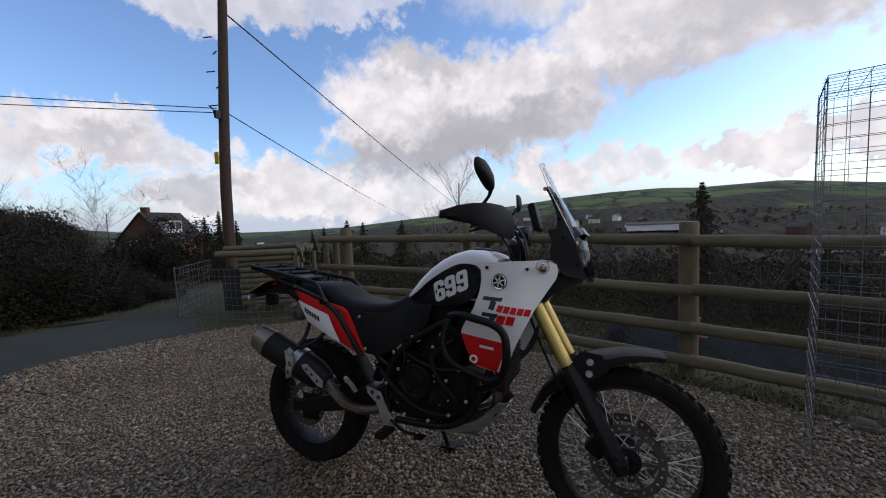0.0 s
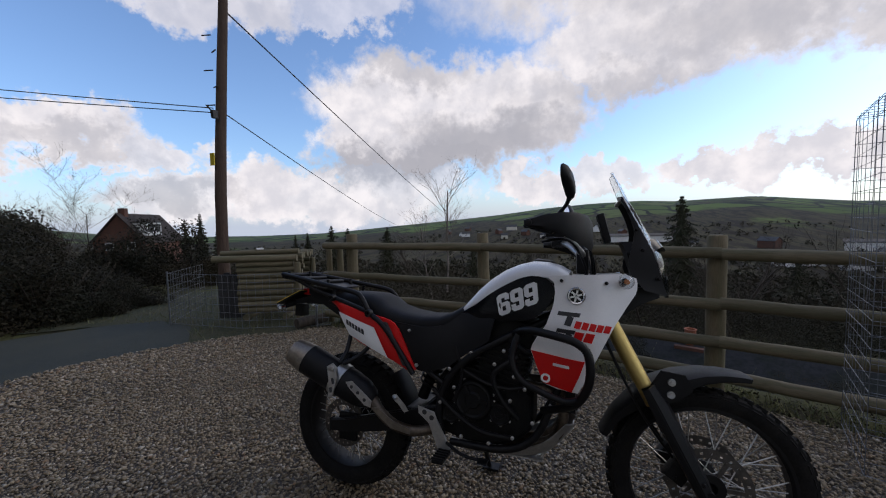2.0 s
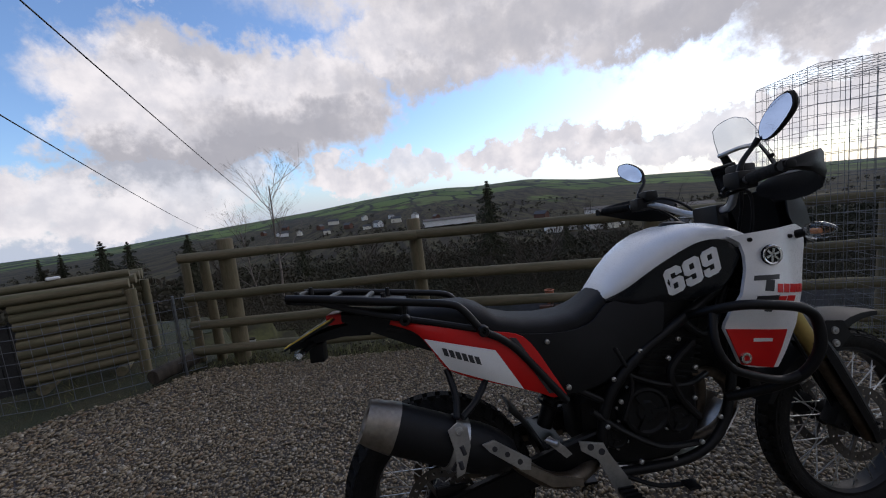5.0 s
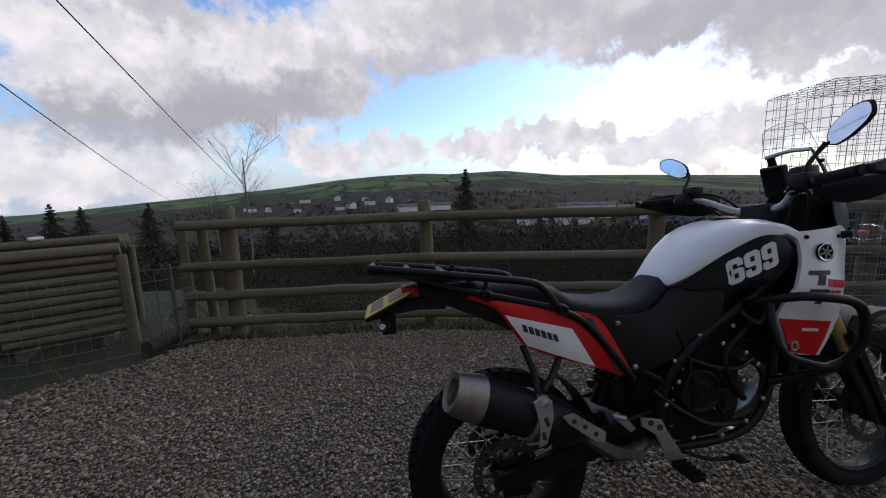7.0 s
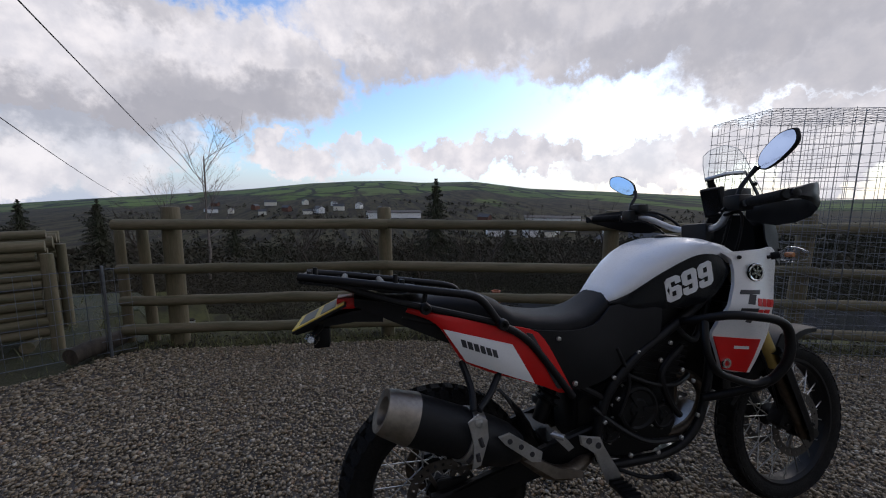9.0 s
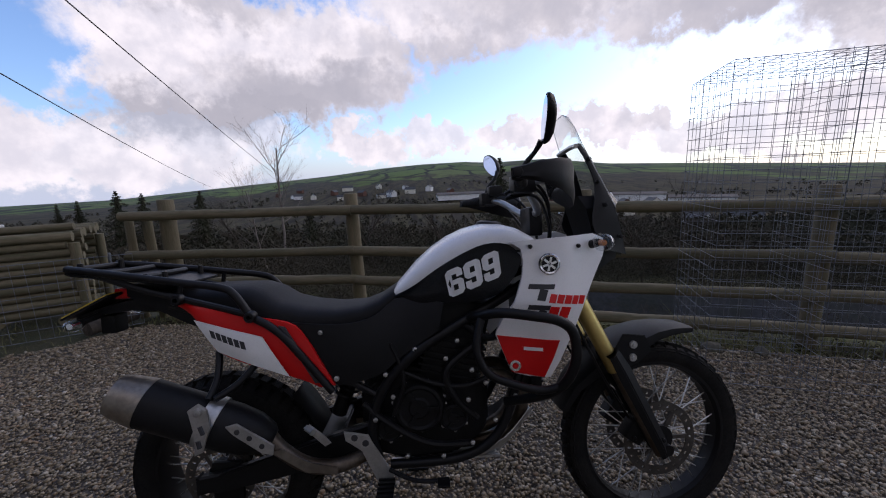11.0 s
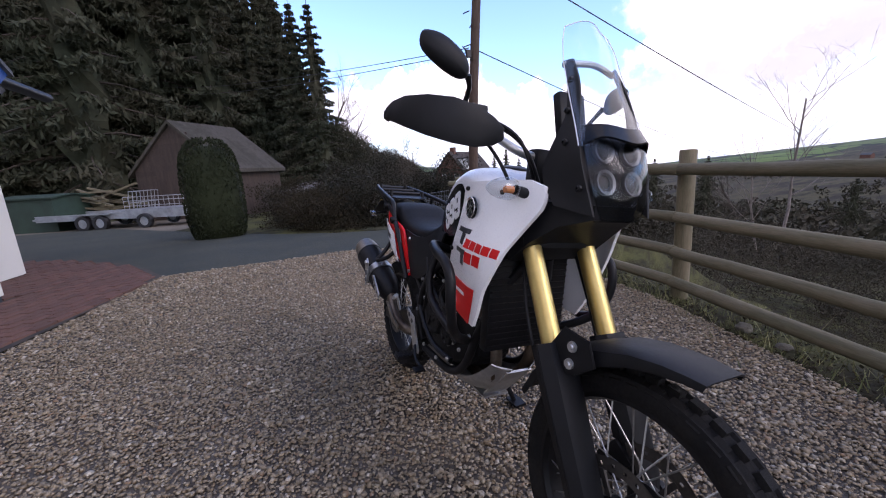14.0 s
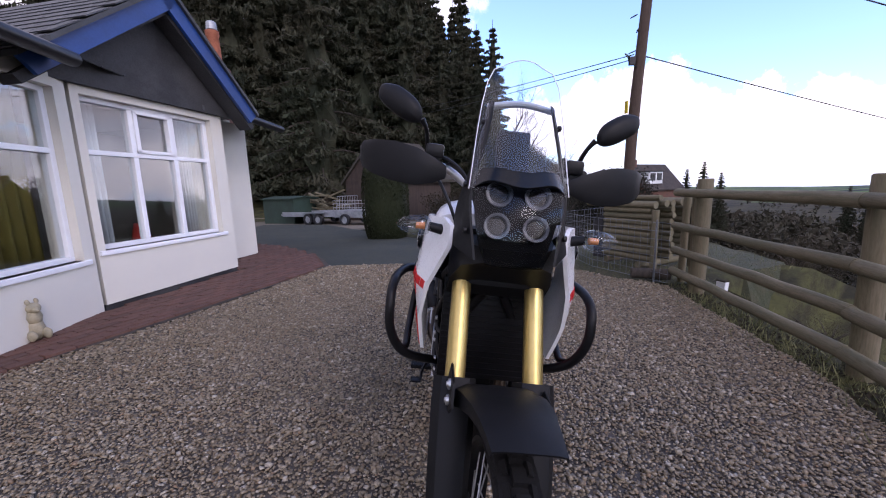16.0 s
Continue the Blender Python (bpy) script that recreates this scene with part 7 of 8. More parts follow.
# tail unit, plate holder and plate
bm = bmesh.new()
loft(bm, [[(x, -w, z0), (x, -w, z1), (x, -w * .6, z1 + .012), (x, w * .6, z1 + .012), (x, w, z1), (x, w, z0)] for x, w, z0, z1 in ((-0.27, 0.07, 0.985, 1.01), (-0.20, 0.085, 0.955, 1.0), (-0.08, 0.10, 0.90, 0.985), (0.10, 0.115, 0.82, 0.935), (0.25, 0.12, 0.76, 0.89), (0.36, 0.12, 0.70, 0.86))])
bp("tail_underside", bm, "black", "black tail underside")
bm = bmesh.new()
box(bm, -0.325, -0.265, -0.055, 0.055, 0.975, 1.012, None, 0.008)
bp("tail_lamp", bm, "red", "red tail lamp")
bm = bmesh.new()
loft(bm, [[(x, -w, z), (x, -w, z + h), (x, 0, z + h + .008), (x, w, z + h), (x, w, z)] for x, w, z, h in ((-0.18, 0.07, 0.93, 0.05), (-0.27, 0.065, 0.935, 0.035), (-0.36, 0.06, 0.925, 0.025), (-0.45, 0.062, 0.905, 0.018))])
# the plate lies along the tail's slope: width across, length down and back
PLATE = Matrix(((0, -0.42, 0.88, -0.375), (1, 0, 0, 0), (0, 0.88, 0.42, 0.966), (0, 0, 0, 1)))
holder = bp("plate_holder", bm, "black", "black plate holder")
bm = bmesh.new()
plate(bm, [(-0.115, -0.085), (0.115, -0.085), (0.115, 0.085), (-0.115, 0.085)], -0.0015, 0.0015, PLATE, 0.0)
backing = bmesh.new()
plate(backing, [(-0.118, -0.088), (0.118, -0.088), (0.118, 0.088), (-0.118, 0.088)], -0.010, -0.003, PLATE)
bp("plate_backing", backing, "black", "black plate backing", holder, smooth=False)
num_plate = bp("number_plate", bm, "yellow", "yellow rear plate", holder, smooth=False)
for z in (0.03, -0.04):
    bm = bmesh.new()
    plate(bm, [(-0.09, z - 0.025), (0.09, z - 0.025), (0.09, z + 0.025), (-0.09, z + 0.025)], 0.002, 0.003, PLATE)
    bp("bar", bm, "ink", "", num_plate, smooth=False)
for s in (-1, 1):
    bm = bmesh.new()
    tube(bm, [(-0.375, -0.05, 0.925), (-0.392, -0.11, 0.912)], [0.012, 0.010], 10)
    if s > 0:
        flip(bm)
    st = bp("rear_indicator", bm, "black", "black indicator stalk")
    bm = bmesh.new()
    loft(bm, [[(-0.395 + r * math.cos(a), y, 0.908 + r * 0.85 * math.sin(a)) for a in (math.tau * q / 14 for q in range(14))] for y, r in ((-0.105, 0.012), (-0.115, 0.02), (-0.135, 0.024), (-0.155, 0.019), (-0.168, 0.005))])
    if s > 0:
        flip(bm)
    bp("indicator_lens", bm, "lens", "clear indicator lens", st)
    bm = bmesh.new()
    tube(bm, [(-0.395, -0.118, 0.908), (-0.395, -0.15, 0.908)], [0.012, 0.01], 10)
    if s > 0:
        flip(bm)
    bp("bulb", bm, "chrome", "", st)
bm = bmesh.new()
box(bm, -0.40, -0.35, -0.03, 0.03, 0.85, 0.915, None, 0.006)
bp("plate_lamp", bm, "black", "", holder)

# exhaust
EXA, EXB = Vector((-0.20, -0.232, 0.712)), Vector((0.235, -0.185, 0.515))
axis = (EXB - EXA).normalized()
mx = Matrix.Translation(EXA) @ axis.to_track_quat("Z", "Y").to_matrix().to_4x4()
L = (EXB - EXA).length
bm = bmesh.new()
turned(bm, [(0.068, 0.075), (0.0735, 0.078), (0.0735, L * 0.72), (0.066, L * 0.86), (0.046, L * 0.97), (0.028, L)], mx, 28, closed=False)
sil = bp("silencer", bm, "silencer", "black silencer can")
bm = bmesh.new()
turned(bm, [(0.034, 0.03), (0.040, 0.0), (0.060, -0.004), (0.066, 0.02), (0.0755, 0.088), (0.07, 0.088), (0.058, 0.03)], mx, 28)
bp("end_cap", bm, "titan", "bare metal silencer end cap", sil)
bm = bmesh.new()
turned(bm, [(0.0725, L * 0.54), (0.0790, L * 0.54), (0.0790, L * 0.63), (0.0725, L * 0.63)], mx, 28)
strap = bp("clamp", bm, "alloy", "broad bright slotted silencer strap", sil)
for a in (-150, -105, -60, -15):
    bm = bmesh.new()
    tube(bm, [mx @ Vector((0.0782 * math.cos(radians(a + q)), 0.0782 * math.sin(radians(a + q)), L * 0.585)) for q in (-12, -6, 0, 6, 12)], 0.008, 8)
    bp("slot", bm, "ink", "", strap)
bm = bmesh.new()
plate(bm, [(0.035, 0.672), (0.066, 0.692), (0.092, 0.672), (0.095, 0.62), (0.07, 0.545), (0.045, 0.535), (0.052, 0.60)], -0.290, -0.281, None, 0.002)
bp("silencer_bracket", bm, "alloy", "bright slotted silencer bracket", sil)
bm = bmesh.new()
for x, z, r in ((0.066, 0.668, 0.013),):
    bolt(bm, x, -0.290, z, r)
bp("bolt", bm, "alloy", "", sil)
for x0, z0, x1, z1 in ((0.068, 0.625, 0.076, 0.60), (0.06, 0.582, 0.064, 0.56)):
    bm = bmesh.new()
    tube(bm, [(x0, -0.2895, z0), (x1, -0.2895, z1)], 0.007, 8)
    bp("slot", bm, "ink", "", sil)
bm = bmesh.new()
plate(bm, [(0.13, 0.61), (0.165, 0.618), (0.27, 0.545), (0.265, 0.515), (0.235, 0.52), (0.15, 0.585)], -0.275, -0.268, None, 0.002)
bp("heat_shield", bm, "alloy", "bright heel guard", sil)
for x, z in ((0.165, 0.593), (0.20, 0.572), (0.235, 0.545)):
    bm = bmesh.new()
    turned(bm, [(0.001, 0.002), (0.008, 0.002), (0.008, 0), (0.001, 0)], pose(x, -0.275, z, 90, 0, 0), 12, closed=False)
    bp("slot", bm, "ink", "", sil)
bm = bmesh.new()
tube(bm, [(0.225, -0.19, 0.52), (0.27, -0.195, 0.475), (0.34, -0.19, 0.425), (0.43, -0.165, 0.40), (0.52, -0.12, 0.41)], [0.026, 0.024, 0.024, 0.023], 16, 6)
bp("exhaust_pipe", bm, "steel", "stained stainless exhaust pipe")
bm = bmesh.new()
plate(bm, [(0.235, 0.492), (0.27, 0.50), (0.355, 0.448), (0.44, 0.43), (0.44, 0.405), (0.34, 0.418)], -0.222, -0.216, None, 0.002)
bp("pipe_shield", bm, "titan", "dull slotted steel pipe shield")
for k in (-1, 1):
    bm = bmesh.new()
    tube(bm, [(0.90, k * 0.05, 0.64), (1.02, k * 0.07, 0.63), (1.075, k * 0.075, 0.55), (1.04, k * 0.06, 0.44), (0.93, k * 0.04, 0.385), (0.75, 0.02 * k, 0.37), (0.60, -0.06, 0.38)], 0.021, 14, 6)
    bp("header_pipe", bm, "steel", "dark stainless header pipe")

# frame, engine, swingarm
bm = bmesh.new()
for s in (-1, 1):
    tube(bm, [(1.17, s * 0.04, 1.02), (1.05, s * 0.12, 0.955), (0.86, s * 0.158, 0.86), (0.70, s * 0.162, 0.765), (0.585, s * 0.155, 0.64), (0.545, s * 0.15, 0.50), (0.56, s * 0.14, 0.40)], 0.017, 12, 5)
    tube(bm, [(1.17, s * 0.03, 0.90), (1.10, s * 0.09, 0.78), (1.04, s * 0.13, 0.62), (0.97, s * 0.14, 0.46), (0.84, s * 0.14, 0.385), (0.60, s * 0.14, 0.375)], 0.016, 12, 5)
    tube(bm, [(1.08, s * 0.10, 0.94), (0.96, s * 0.15, 0.80), (0.86, s * 0.158, 0.86)], 0.013, 10, 4)
    tube(bm, [(0.68, s * 0.15, 0.78), (0.50, s * 0.14, 0.83), (0.22, s * 0.12, 0.87), (-0.12, s * 0.085, 0.945)], 0.013, 10, 4)
    tube(bm, [(0.575, s * 0.15, 0.62), (0.40, s * 0.14, 0.72), (0.18, s * 0.12, 0.83)], 0.012, 10, 4)
bp("frame", bm, "metal", "black tubular steel frame")
bm = bmesh.new()
tube(bm, [(1.145, 0, 1.10), (1.215, 0, 0.93)], 0.034, 18)
bp("steering_head", bm, "metal")
bm = bmesh.new()
loft(bm, [[(x + dx, -w, z0), (x + dx, -w, z1), (x, -w * .6, z1 + .02), (x, w * .6, z1 + .02), (x + dx, w, z1), (x + dx, w, z0), (x, w * .5, z0 - .015), (x, -w * .5, z0 - .015)] for x, dx, w, z0, z1 in ((0.50, 0, 0.08, 0.44, 0.60), (0.55, 0, 0.115, 0.405, 0.66), (0.66, 0, 0.128, 0.385, 0.70), (0.82, 0, 0.125, 0.39, 0.68), (0.91, 0, 0.10, 0.43, 0.64), (0.95, 0, 0.07, 0.47, 0.60))])
bmesh.ops.bevel(bm, geom=bm.edges[:], offset=0.012, segments=2, affect="EDGES")
engine = bp("engine", bm, "engine", "black twin-cylinder engine", smooth=40)
bm = bmesh.new()
box(bm, -0.10, 0.10, -0.13, 0.13, 0, 0.30, Matrix.Translation((0.80, 0, 0.64)) @ pose(0, 0, 0, 0, 14, 0), 0.02)
bp("cylinder_block", bm, "engine", "", engine)
for k in range(7):
    bm = bmesh.new()
    box(bm, -0.108, 0.108, -0.137, 0.137, 0.03 + k * 0.022, 0.037 + k * 0.022, Matrix.Translation((0.80, 0, 0.64)) @ pose(0, 0, 0, 0, 14, 0))
    bp("fin", bm, "engine", "", engine)
for s, x, z, r, h in ((-1, 0.705, 0.575, 0.088, 0.042), (-1, 0.82, 0.53, 0.05, 0.03), (1, 0.74, 0.55, 0.09, 0.04), (-1, 0.60, 0.50, 0.045, 0.025), (1, 0.58, 0.50, 0.06, 0.03)):
    bm = bmesh.new()
    turned(bm, [(0.001, h), (r * 0.35, h), (r * 0.42, h * 0.85), (r * 0.72, h * 0.85), (r * 0.8, h), (r * 0.9, h * 0.95), (r, h * 0.6), (r * 1.04, 0), (0.001, 0)], pose(x, s * 0.124, z, 90 if s < 0 else -90, 0, 0), 30, closed=False)
    for k in range(3):
        a = k * math.tau / 3
        box(bm, r * 0.15, r * 0.75, -r * 0.07, r * 0.07, h * 0.8, h * 1.08, pose(x, s * 0.124, z, 90 if s < 0 else -90, 0, 0) @ Matrix.Rotation(a, 4, "Z"))
    bp("engine_cover", bm, "engine", "round dark clutch or generator cover", engine)
    for k in range(7):
        bm = bmesh.new()
        a = math.tau * k / 7 + 0.3
        bolt(bm, x + r * 1.02 * math.cos(a), s * 0.132, z + r * 1.02 * math.sin(a), 0.006, s)
        bp("bolt", bm, "alloy", "", engine)
rng = random.Random(5)
for x, z in ((0.60, 0.70), (0.87, 0.60), (0.885, 0.70), (0.80, 0.74), (0.93, 0.655), (0.66, 0.42), (0.78, 0.41), (0.88, 0.45), (0.62, 0.62), (0.84, 0.80), (0.70, 0.78), (0.56, 0.55), (0.535, 0.46), (0.96, 0.52), (1.03, 0.60)):
    for s in (-1, 1):
        bm = bmesh.new()
        bolt(bm, x, s * (0.158 + rng.uniform(0, .012)), z, 0.008, s)
        bp("bolt", bm, "alloy")
bm = bmesh.new()
for pts, r in (([(0.90, -0.15, 0.78), (0.80, -0.165, 0.70), (0.83, -0.16, 0.60), (0.90, -0.14, 0.52)], 0.013), ([(0.66, -0.155, 0.70), (0.76, -0.165, 0.66), (0.86, -0.16, 0.645), (0.95, -0.13, 0.66)], 0.009),
               ([(0.62, -0.16, 0.80), (0.66, -0.17, 0.68), (0.62, -0.165, 0.56)], 0.007), ([(0.52, -0.155, 0.60), (0.62, -0.165, 0.52), (0.74, -0.165, 0.455), (0.88, -0.15, 0.44)], 0.011)):
    tube(bm, pts, r, 8, 6)
bp("hose", bm, "metal", "black coolant hose", engine)
bm = bmesh.new()
shell(bm, [(0.60, -0.125, 0.385), (0.80, -0.135, 0.375), (0.98, -0.125, 0.42), (1.085, -0.10, 0.51)], [(0.60, -0.05, 0.335), (0.80, -0.05, 0.325), (1.0, -0.05, 0.365), (1.125, -0.04, 0.50)], 14, 5, 0.01, 0.005, out=(0, -0.6, -0.8))
mirrored(bm)
box(bm, 0.60, 0.99, -0.055, 0.055, 0.322, 0.330)
box(bm, -0.005, 0.19, -0.052, 0.052, -0.004, 0.004, Matrix.Translation((0.985, 0, 0.345)) @ pose(0, 0, 0, 0, -48, 0))
bp("skid_plate", bm, "alloy", "bare alloy skid plate")
bm = bmesh.new()
box(bm, 1.085, 1.125, -0.155, 0.155, 0.58, 0.93, None, 0.006)
rad = bp("radiator", bm, "metal", "black radiator")
for k in range(16):
    bm = bmesh.new()
    box(bm, 1.124, 1.131, -0.15, 0.15, 0.595 + k * 0.0205, 0.601 + k * 0.0205)
    bp("slat", bm, "metal", "", rad)
bm = bmesh.new()
for s in (-1, 1):
    secs = []
    for x, z, h in ((0.56, 0.47, 0.055), (0.40, 0.435, 0.05), (0.20, 0.385, 0.042), (0.03, 0.345, 0.034), (-0.05, 0.338, 0.028)):
        secs.append([(x, s * 0.105, z - h), (x, s * 0.135, z - h), (x, s * 0.135, z + h), (x, s * 0.105, z + h)])
    loft(bm, secs)
box(bm, 0.36, 0.44, -0.12, 0.12, 0.40, 0.48)
bmesh.ops.bevel(bm, geom=bm.edges[:], offset=0.006, segments=2, affect="EDGES")
bp("swingarm", bm, "metal", "black swingarm")
bm = bmesh.new()
tube(bm, [(0.52, 0, 0.80), (0.40, 0, 0.50)], 0.028, 14)
shock = bp("shock_absorber", bm, "metal", "dark coil shock absorber")
bm = bmesh.new()
lean_in = Matrix.Translation((0.51, 0, 0.775)) @ pose(0, 0, 0, 0, 22, 0)
tube(bm, [lean_in @ Vector((0.042 * math.cos(k * 0.5), 0.042 * math.sin(k * 0.5), -0.22 * k / 100)) for k in range(101)], 0.006, 6)
bp("spring", bm, "metal", "coil spring", shock)
bm = bmesh.new()
box(bm, -0.02, 0.085, -0.105, -0.085, 0.26, 0.40, pose(0, 0, 0), 0.01)
bp("rear_caliper", bm, "engine", "black rear brake caliper")
bm = bmesh.new()
loft(bm, [[FAx for FAx in ((RA.x + r * math.cos(a) , y, RA.z + r * math.sin(a)) for y, r in ((-0.075, 0.372), (-0.05, 0.385), (0.05, 0.385), (0.075, 0.372), (0.05, 0.378), (-0.05, 0.378)))] for a in (radians(q) for q in (8, 18, 28, 38, 46))])
bp("rear_hugger", bm, "black", "black rear tyre hugger")
for s in (-1, 1):
    bm = bmesh.new()
    plate(bm, [(0.455, 0.522), (0.535, 0.505), (0.55, 0.47), (0.615, 0.365), (0.60, 0.335), (0.56, 0.34), (0.535, 0.40), (0.515, 0.455), (0.46, 0.49)], -0.182, -0.172, None, 0.003)
    if s > 0:
        flip(bm)
    br = bp("footrest_bracket", bm, "alloy", "bright cast footrest bracket")
    bm = bmesh.new()
    box(bm, 0.565, 0.615, -0.275, -0.175, 0.335, 0.352, None, 0.004)
    for k in range(5):
        box(bm, 0.563, 0.617, -0.27 + k * 0.02, -0.264 + k * 0.02, 0.35, 0.358)
    if s > 0:
        flip(bm)
    bp("footrest", bm, "metal", "toothed steel footrest", br)
    for x, z in ((0.49, 0.50), (0.525, 0.48)):
        bm = bmesh.new()
        turned(bm, [(0.001, 0.002), (0.011, 0.002), (0.011, 0), (0.001, 0)], pose(x, s * 0.182, z, 90 if s < 0 else -90, 0, 0), 12, closed=False)
        bp("slot", bm, "ink", "", br)
bm = bmesh.new()
tube(bm, [(0.60, -0.19, 0.39), (0.68, -0.215, 0.365), (0.76, -0.22, 0.36), (0.775, -0.235, 0.365)], 0.007, 8, 4)
box(bm, 0.755, 0.795, -0.26, -0.215, 0.362, 0.37, None, 0.003)
bp("brake_pedal", bm, "metal", "steel brake pedal")
bm = bmesh.new()
plate(bm, [(0.335, 0.555), (0.355, 0.565), (0.40, 0.525), (0.42, 0.50), (0.40, 0.49)], -0.205, -0.198, None, 0.002)
tube(bm, [(0.345, -0.2, 0.553), (0.372, -0.225, 0.55)], 0.01, 10)
bp("passenger_peg", bm, "alloy", "bright passenger peg mount")
for pts in ([(0.06, -0.14, 0.80), (0.075, -0.19, 0.73), (0.068, -0.235, 0.68)], [(0.20, -0.14, 0.78), (0.14, -0.19, 0.71), (0.085, -0.235, 0.68)]):
    bm = bmesh.new()
    tube(bm, pts, 0.011, 10, 4)
    bp("hanger", bm, "metal", "black silencer hanger")
bm = bmesh.new()
tube(bm, [(0.60, 0.13, 0.40), (0.64, 0.25, 0.24), (0.66, 0.345, 0.052)], [0.016, 0.013, 0.012], 10)
box(bm, -0.04, 0.05, -0.03, 0.03, -0.006, 0.006, Matrix.Translation((0.665, 0.352, 0.047)) @ pose(0, 0, 0, 7, 0, 0))
bp("side_stand", bm, "metal", "black side stand")
bm = bmesh.new()
box(bm, 0.02, 0.50, 0.094, 0.104, 0.405, 0.425)
box(bm, 0.02, 0.50, 0.094, 0.104, 0.295, 0.315)
turned(bm, [(0.07, -0.004), (0.10, -0.004), (0.10, 0.004), (0.07, 0.004)], pose(0, 0.099, 0.338, 90, 0, 0), 30)
bp("chain", bm, "steel", "drive chain")

# cockpit: handlebar, guards, mirrors, lamp unit, screens
BARS = STEER @ Matrix.Translation((0.055, 0, 0.03)) @ Matrix.Diagonal((1, 0.97, 1, 1))
bm = bmesh.new()
BAR = [(0.915, -0.455, 1.262), (0.965, -0.30, 1.258), (1.02, -0.20, 1.245), (1.075, -0.115, 1.195), (1.09, -0.05, 1.180), (1.09, 0.05, 1.180), (1.075, 0.115, 1.195), (1.02, 0.20, 1.245), (0.965, 0.30, 1.258), (0.915, 0.455, 1.262)]
tube(bm, BAR[1:-1], [0.011, 0.014, 0.014, 0.011], 12, 5)
bar = bp("handlebar", bm, "alloy", "silver tapered handlebar", turn=BARS)
bm = bmesh.new()
box(bm, 1.065, 1.115, -0.06, 0.06, 1.10, 1.205, None, 0.01)
bp("bar_clamp", bm, "metal", "", bar, turn=BARS)
for s in (-1, 1):
    bm = bmesh.new()
    tube(bm, [(0.917, -0.45, 1.262), (0.967, -0.31, 1.258)], 0.0175, 14)
    if s > 0:
        flip(bm)
    bp("grip", bm, "rubber", "black rubber grip", bar, turn=BARS)
    bm = bmesh.new()
    box(bm, -0.035, 0.035, -0.03, 0.03, -0.025, 0.03, Matrix.Translation((0.985, -0.255, 1.258)), 0.008)
    box(bm, -0.03, 0.03, -0.03, 0.03, 0.0, 0.045, Matrix.Translation((1.01, -0.235, 1.27)), 0.01)
    if s > 0:
        flip(bm)
    bp("switchgear", bm, "metal", "black master cylinder and switches", bar, turn=BARS)
    bm = bmesh.new()
    tube(bm, [(1.0, -0.25, 1.262), (1.035, -0.32, 1.262), (1.015, -0.43, 1.258)], 0.0065, 8, 4)
    if s > 0:
        flip(bm)
    bp("brake_lever", bm, "alloy", "bright hand lever", bar, turn=BARS)
    bm = bmesh.new()
    secs = []
    GUARD = [(0.893, -0.470, 1.262, 0.016, -0.016, 0.014), (0.925, -0.482, 1.264, 0.018, -0.018, 0.014), (0.965, -0.486, 1.265, 0.026, -0.028, 0.009), (1.02, -0.470, 1.262, 0.037, -0.043, 0.007), (1.066, -0.425, 1.256, 0.047, -0.057, 0.007),
             (1.098, -0.360, 1.250, 0.052, -0.066, 0.007), (1.115, -0.290, 1.243, 0.046, -0.064, 0.007), (1.118, -0.235, 1.236, 0.030, -0.046, 0.008), (1.108, -0.195, 1.230, 0.016, -0.022, 0.008)]
    for k, (x, y, z, up, down, t) in enumerate(GUARD):
        p, q = GUARD[max(0, k - 1)], GUARD[min(len(GUARD) - 1, k + 1)]
        n = Vector((-(q[1] - p[1]), q[0] - p[0])).normalized() * -1
        ring = ((up, 0.0), (up * 0.72, 0.7), (up * 0.1, 1.5), (down * 0.6, 1.0), (down, 0.0), (down * 0.6, -0.8), (0.0, -0.4), (up * 0.72, -0.6))
        secs.append([(x - n.x * t * o, y - n.y * t * o, z + h) for h, o in ring])
    loft(bm, secs)
    if s > 0:
        flip(bm)
    bp("hand_guard", bm, "black", "black moulded hand guard", smooth=60, turn=BARS)
    bm = bmesh.new()
    turned(bm, [(0.001, 0.004), (0.009, 0.004), (0.013, 0.002), (0.014, -0.006), (0.001, -0.006)], pose(0.905, -0.485, 1.263, 90, 0, -18), 14, closed=False)
    if s > 0:
        flip(bm)
    bp("bar_end", bm, "metal", "", bar, turn=BARS)
    bm = bmesh.new()
    tube(bm, [(1.035, -0.25, 1.305), (1.045, -0.255, 1.345), (1.078, -0.262, 1.385), (1.092, -0.279, 1.413)], [0.012, 0.008, 0.007, 0.010], 10, 4)
    if s > 0:
        flip(bm)
    stem = bp("mirror_stem", bm, "metal", "black mirror stem", turn=STEER)
    out = [(-0.088, -0.016), (-0.078, 0.018), (-0.04, 0.046), (0.035, 0.052), (0.085, 0.030), (0.098, 0.004), (0.075, -0.036), (0.0, -0.048), (-0.062, -0.040)]
    mm = Matrix.Translation((1.081, -0.345, 1.452)) @ Matrix.Rotation(radians(-102.5), 4, "Z") @ Matrix.Rotation(radians(-29), 4, "Y") @ Matrix.Diagonal((0.88, 0.72, 0.76, 1))
    bm = bmesh.new()
    ring = smooth_path([(a, 0, b) for a, b in out + out[:1]], 4)[:-1]
    loft(bm, [[mm @ Vector((p.x * k, d, p.z * k)) for p in ring] for k, d in ((1.0, -0.004), (1.02, 0.006), (0.9, 0.022), (0.6, 0.034), (0.2, 0.038))])
    if s > 0:
        flip(bm)
    bp("mirror_shell", bm, "black", "black mirror housing", stem, 50, STEER)
    bm = bmesh.new()
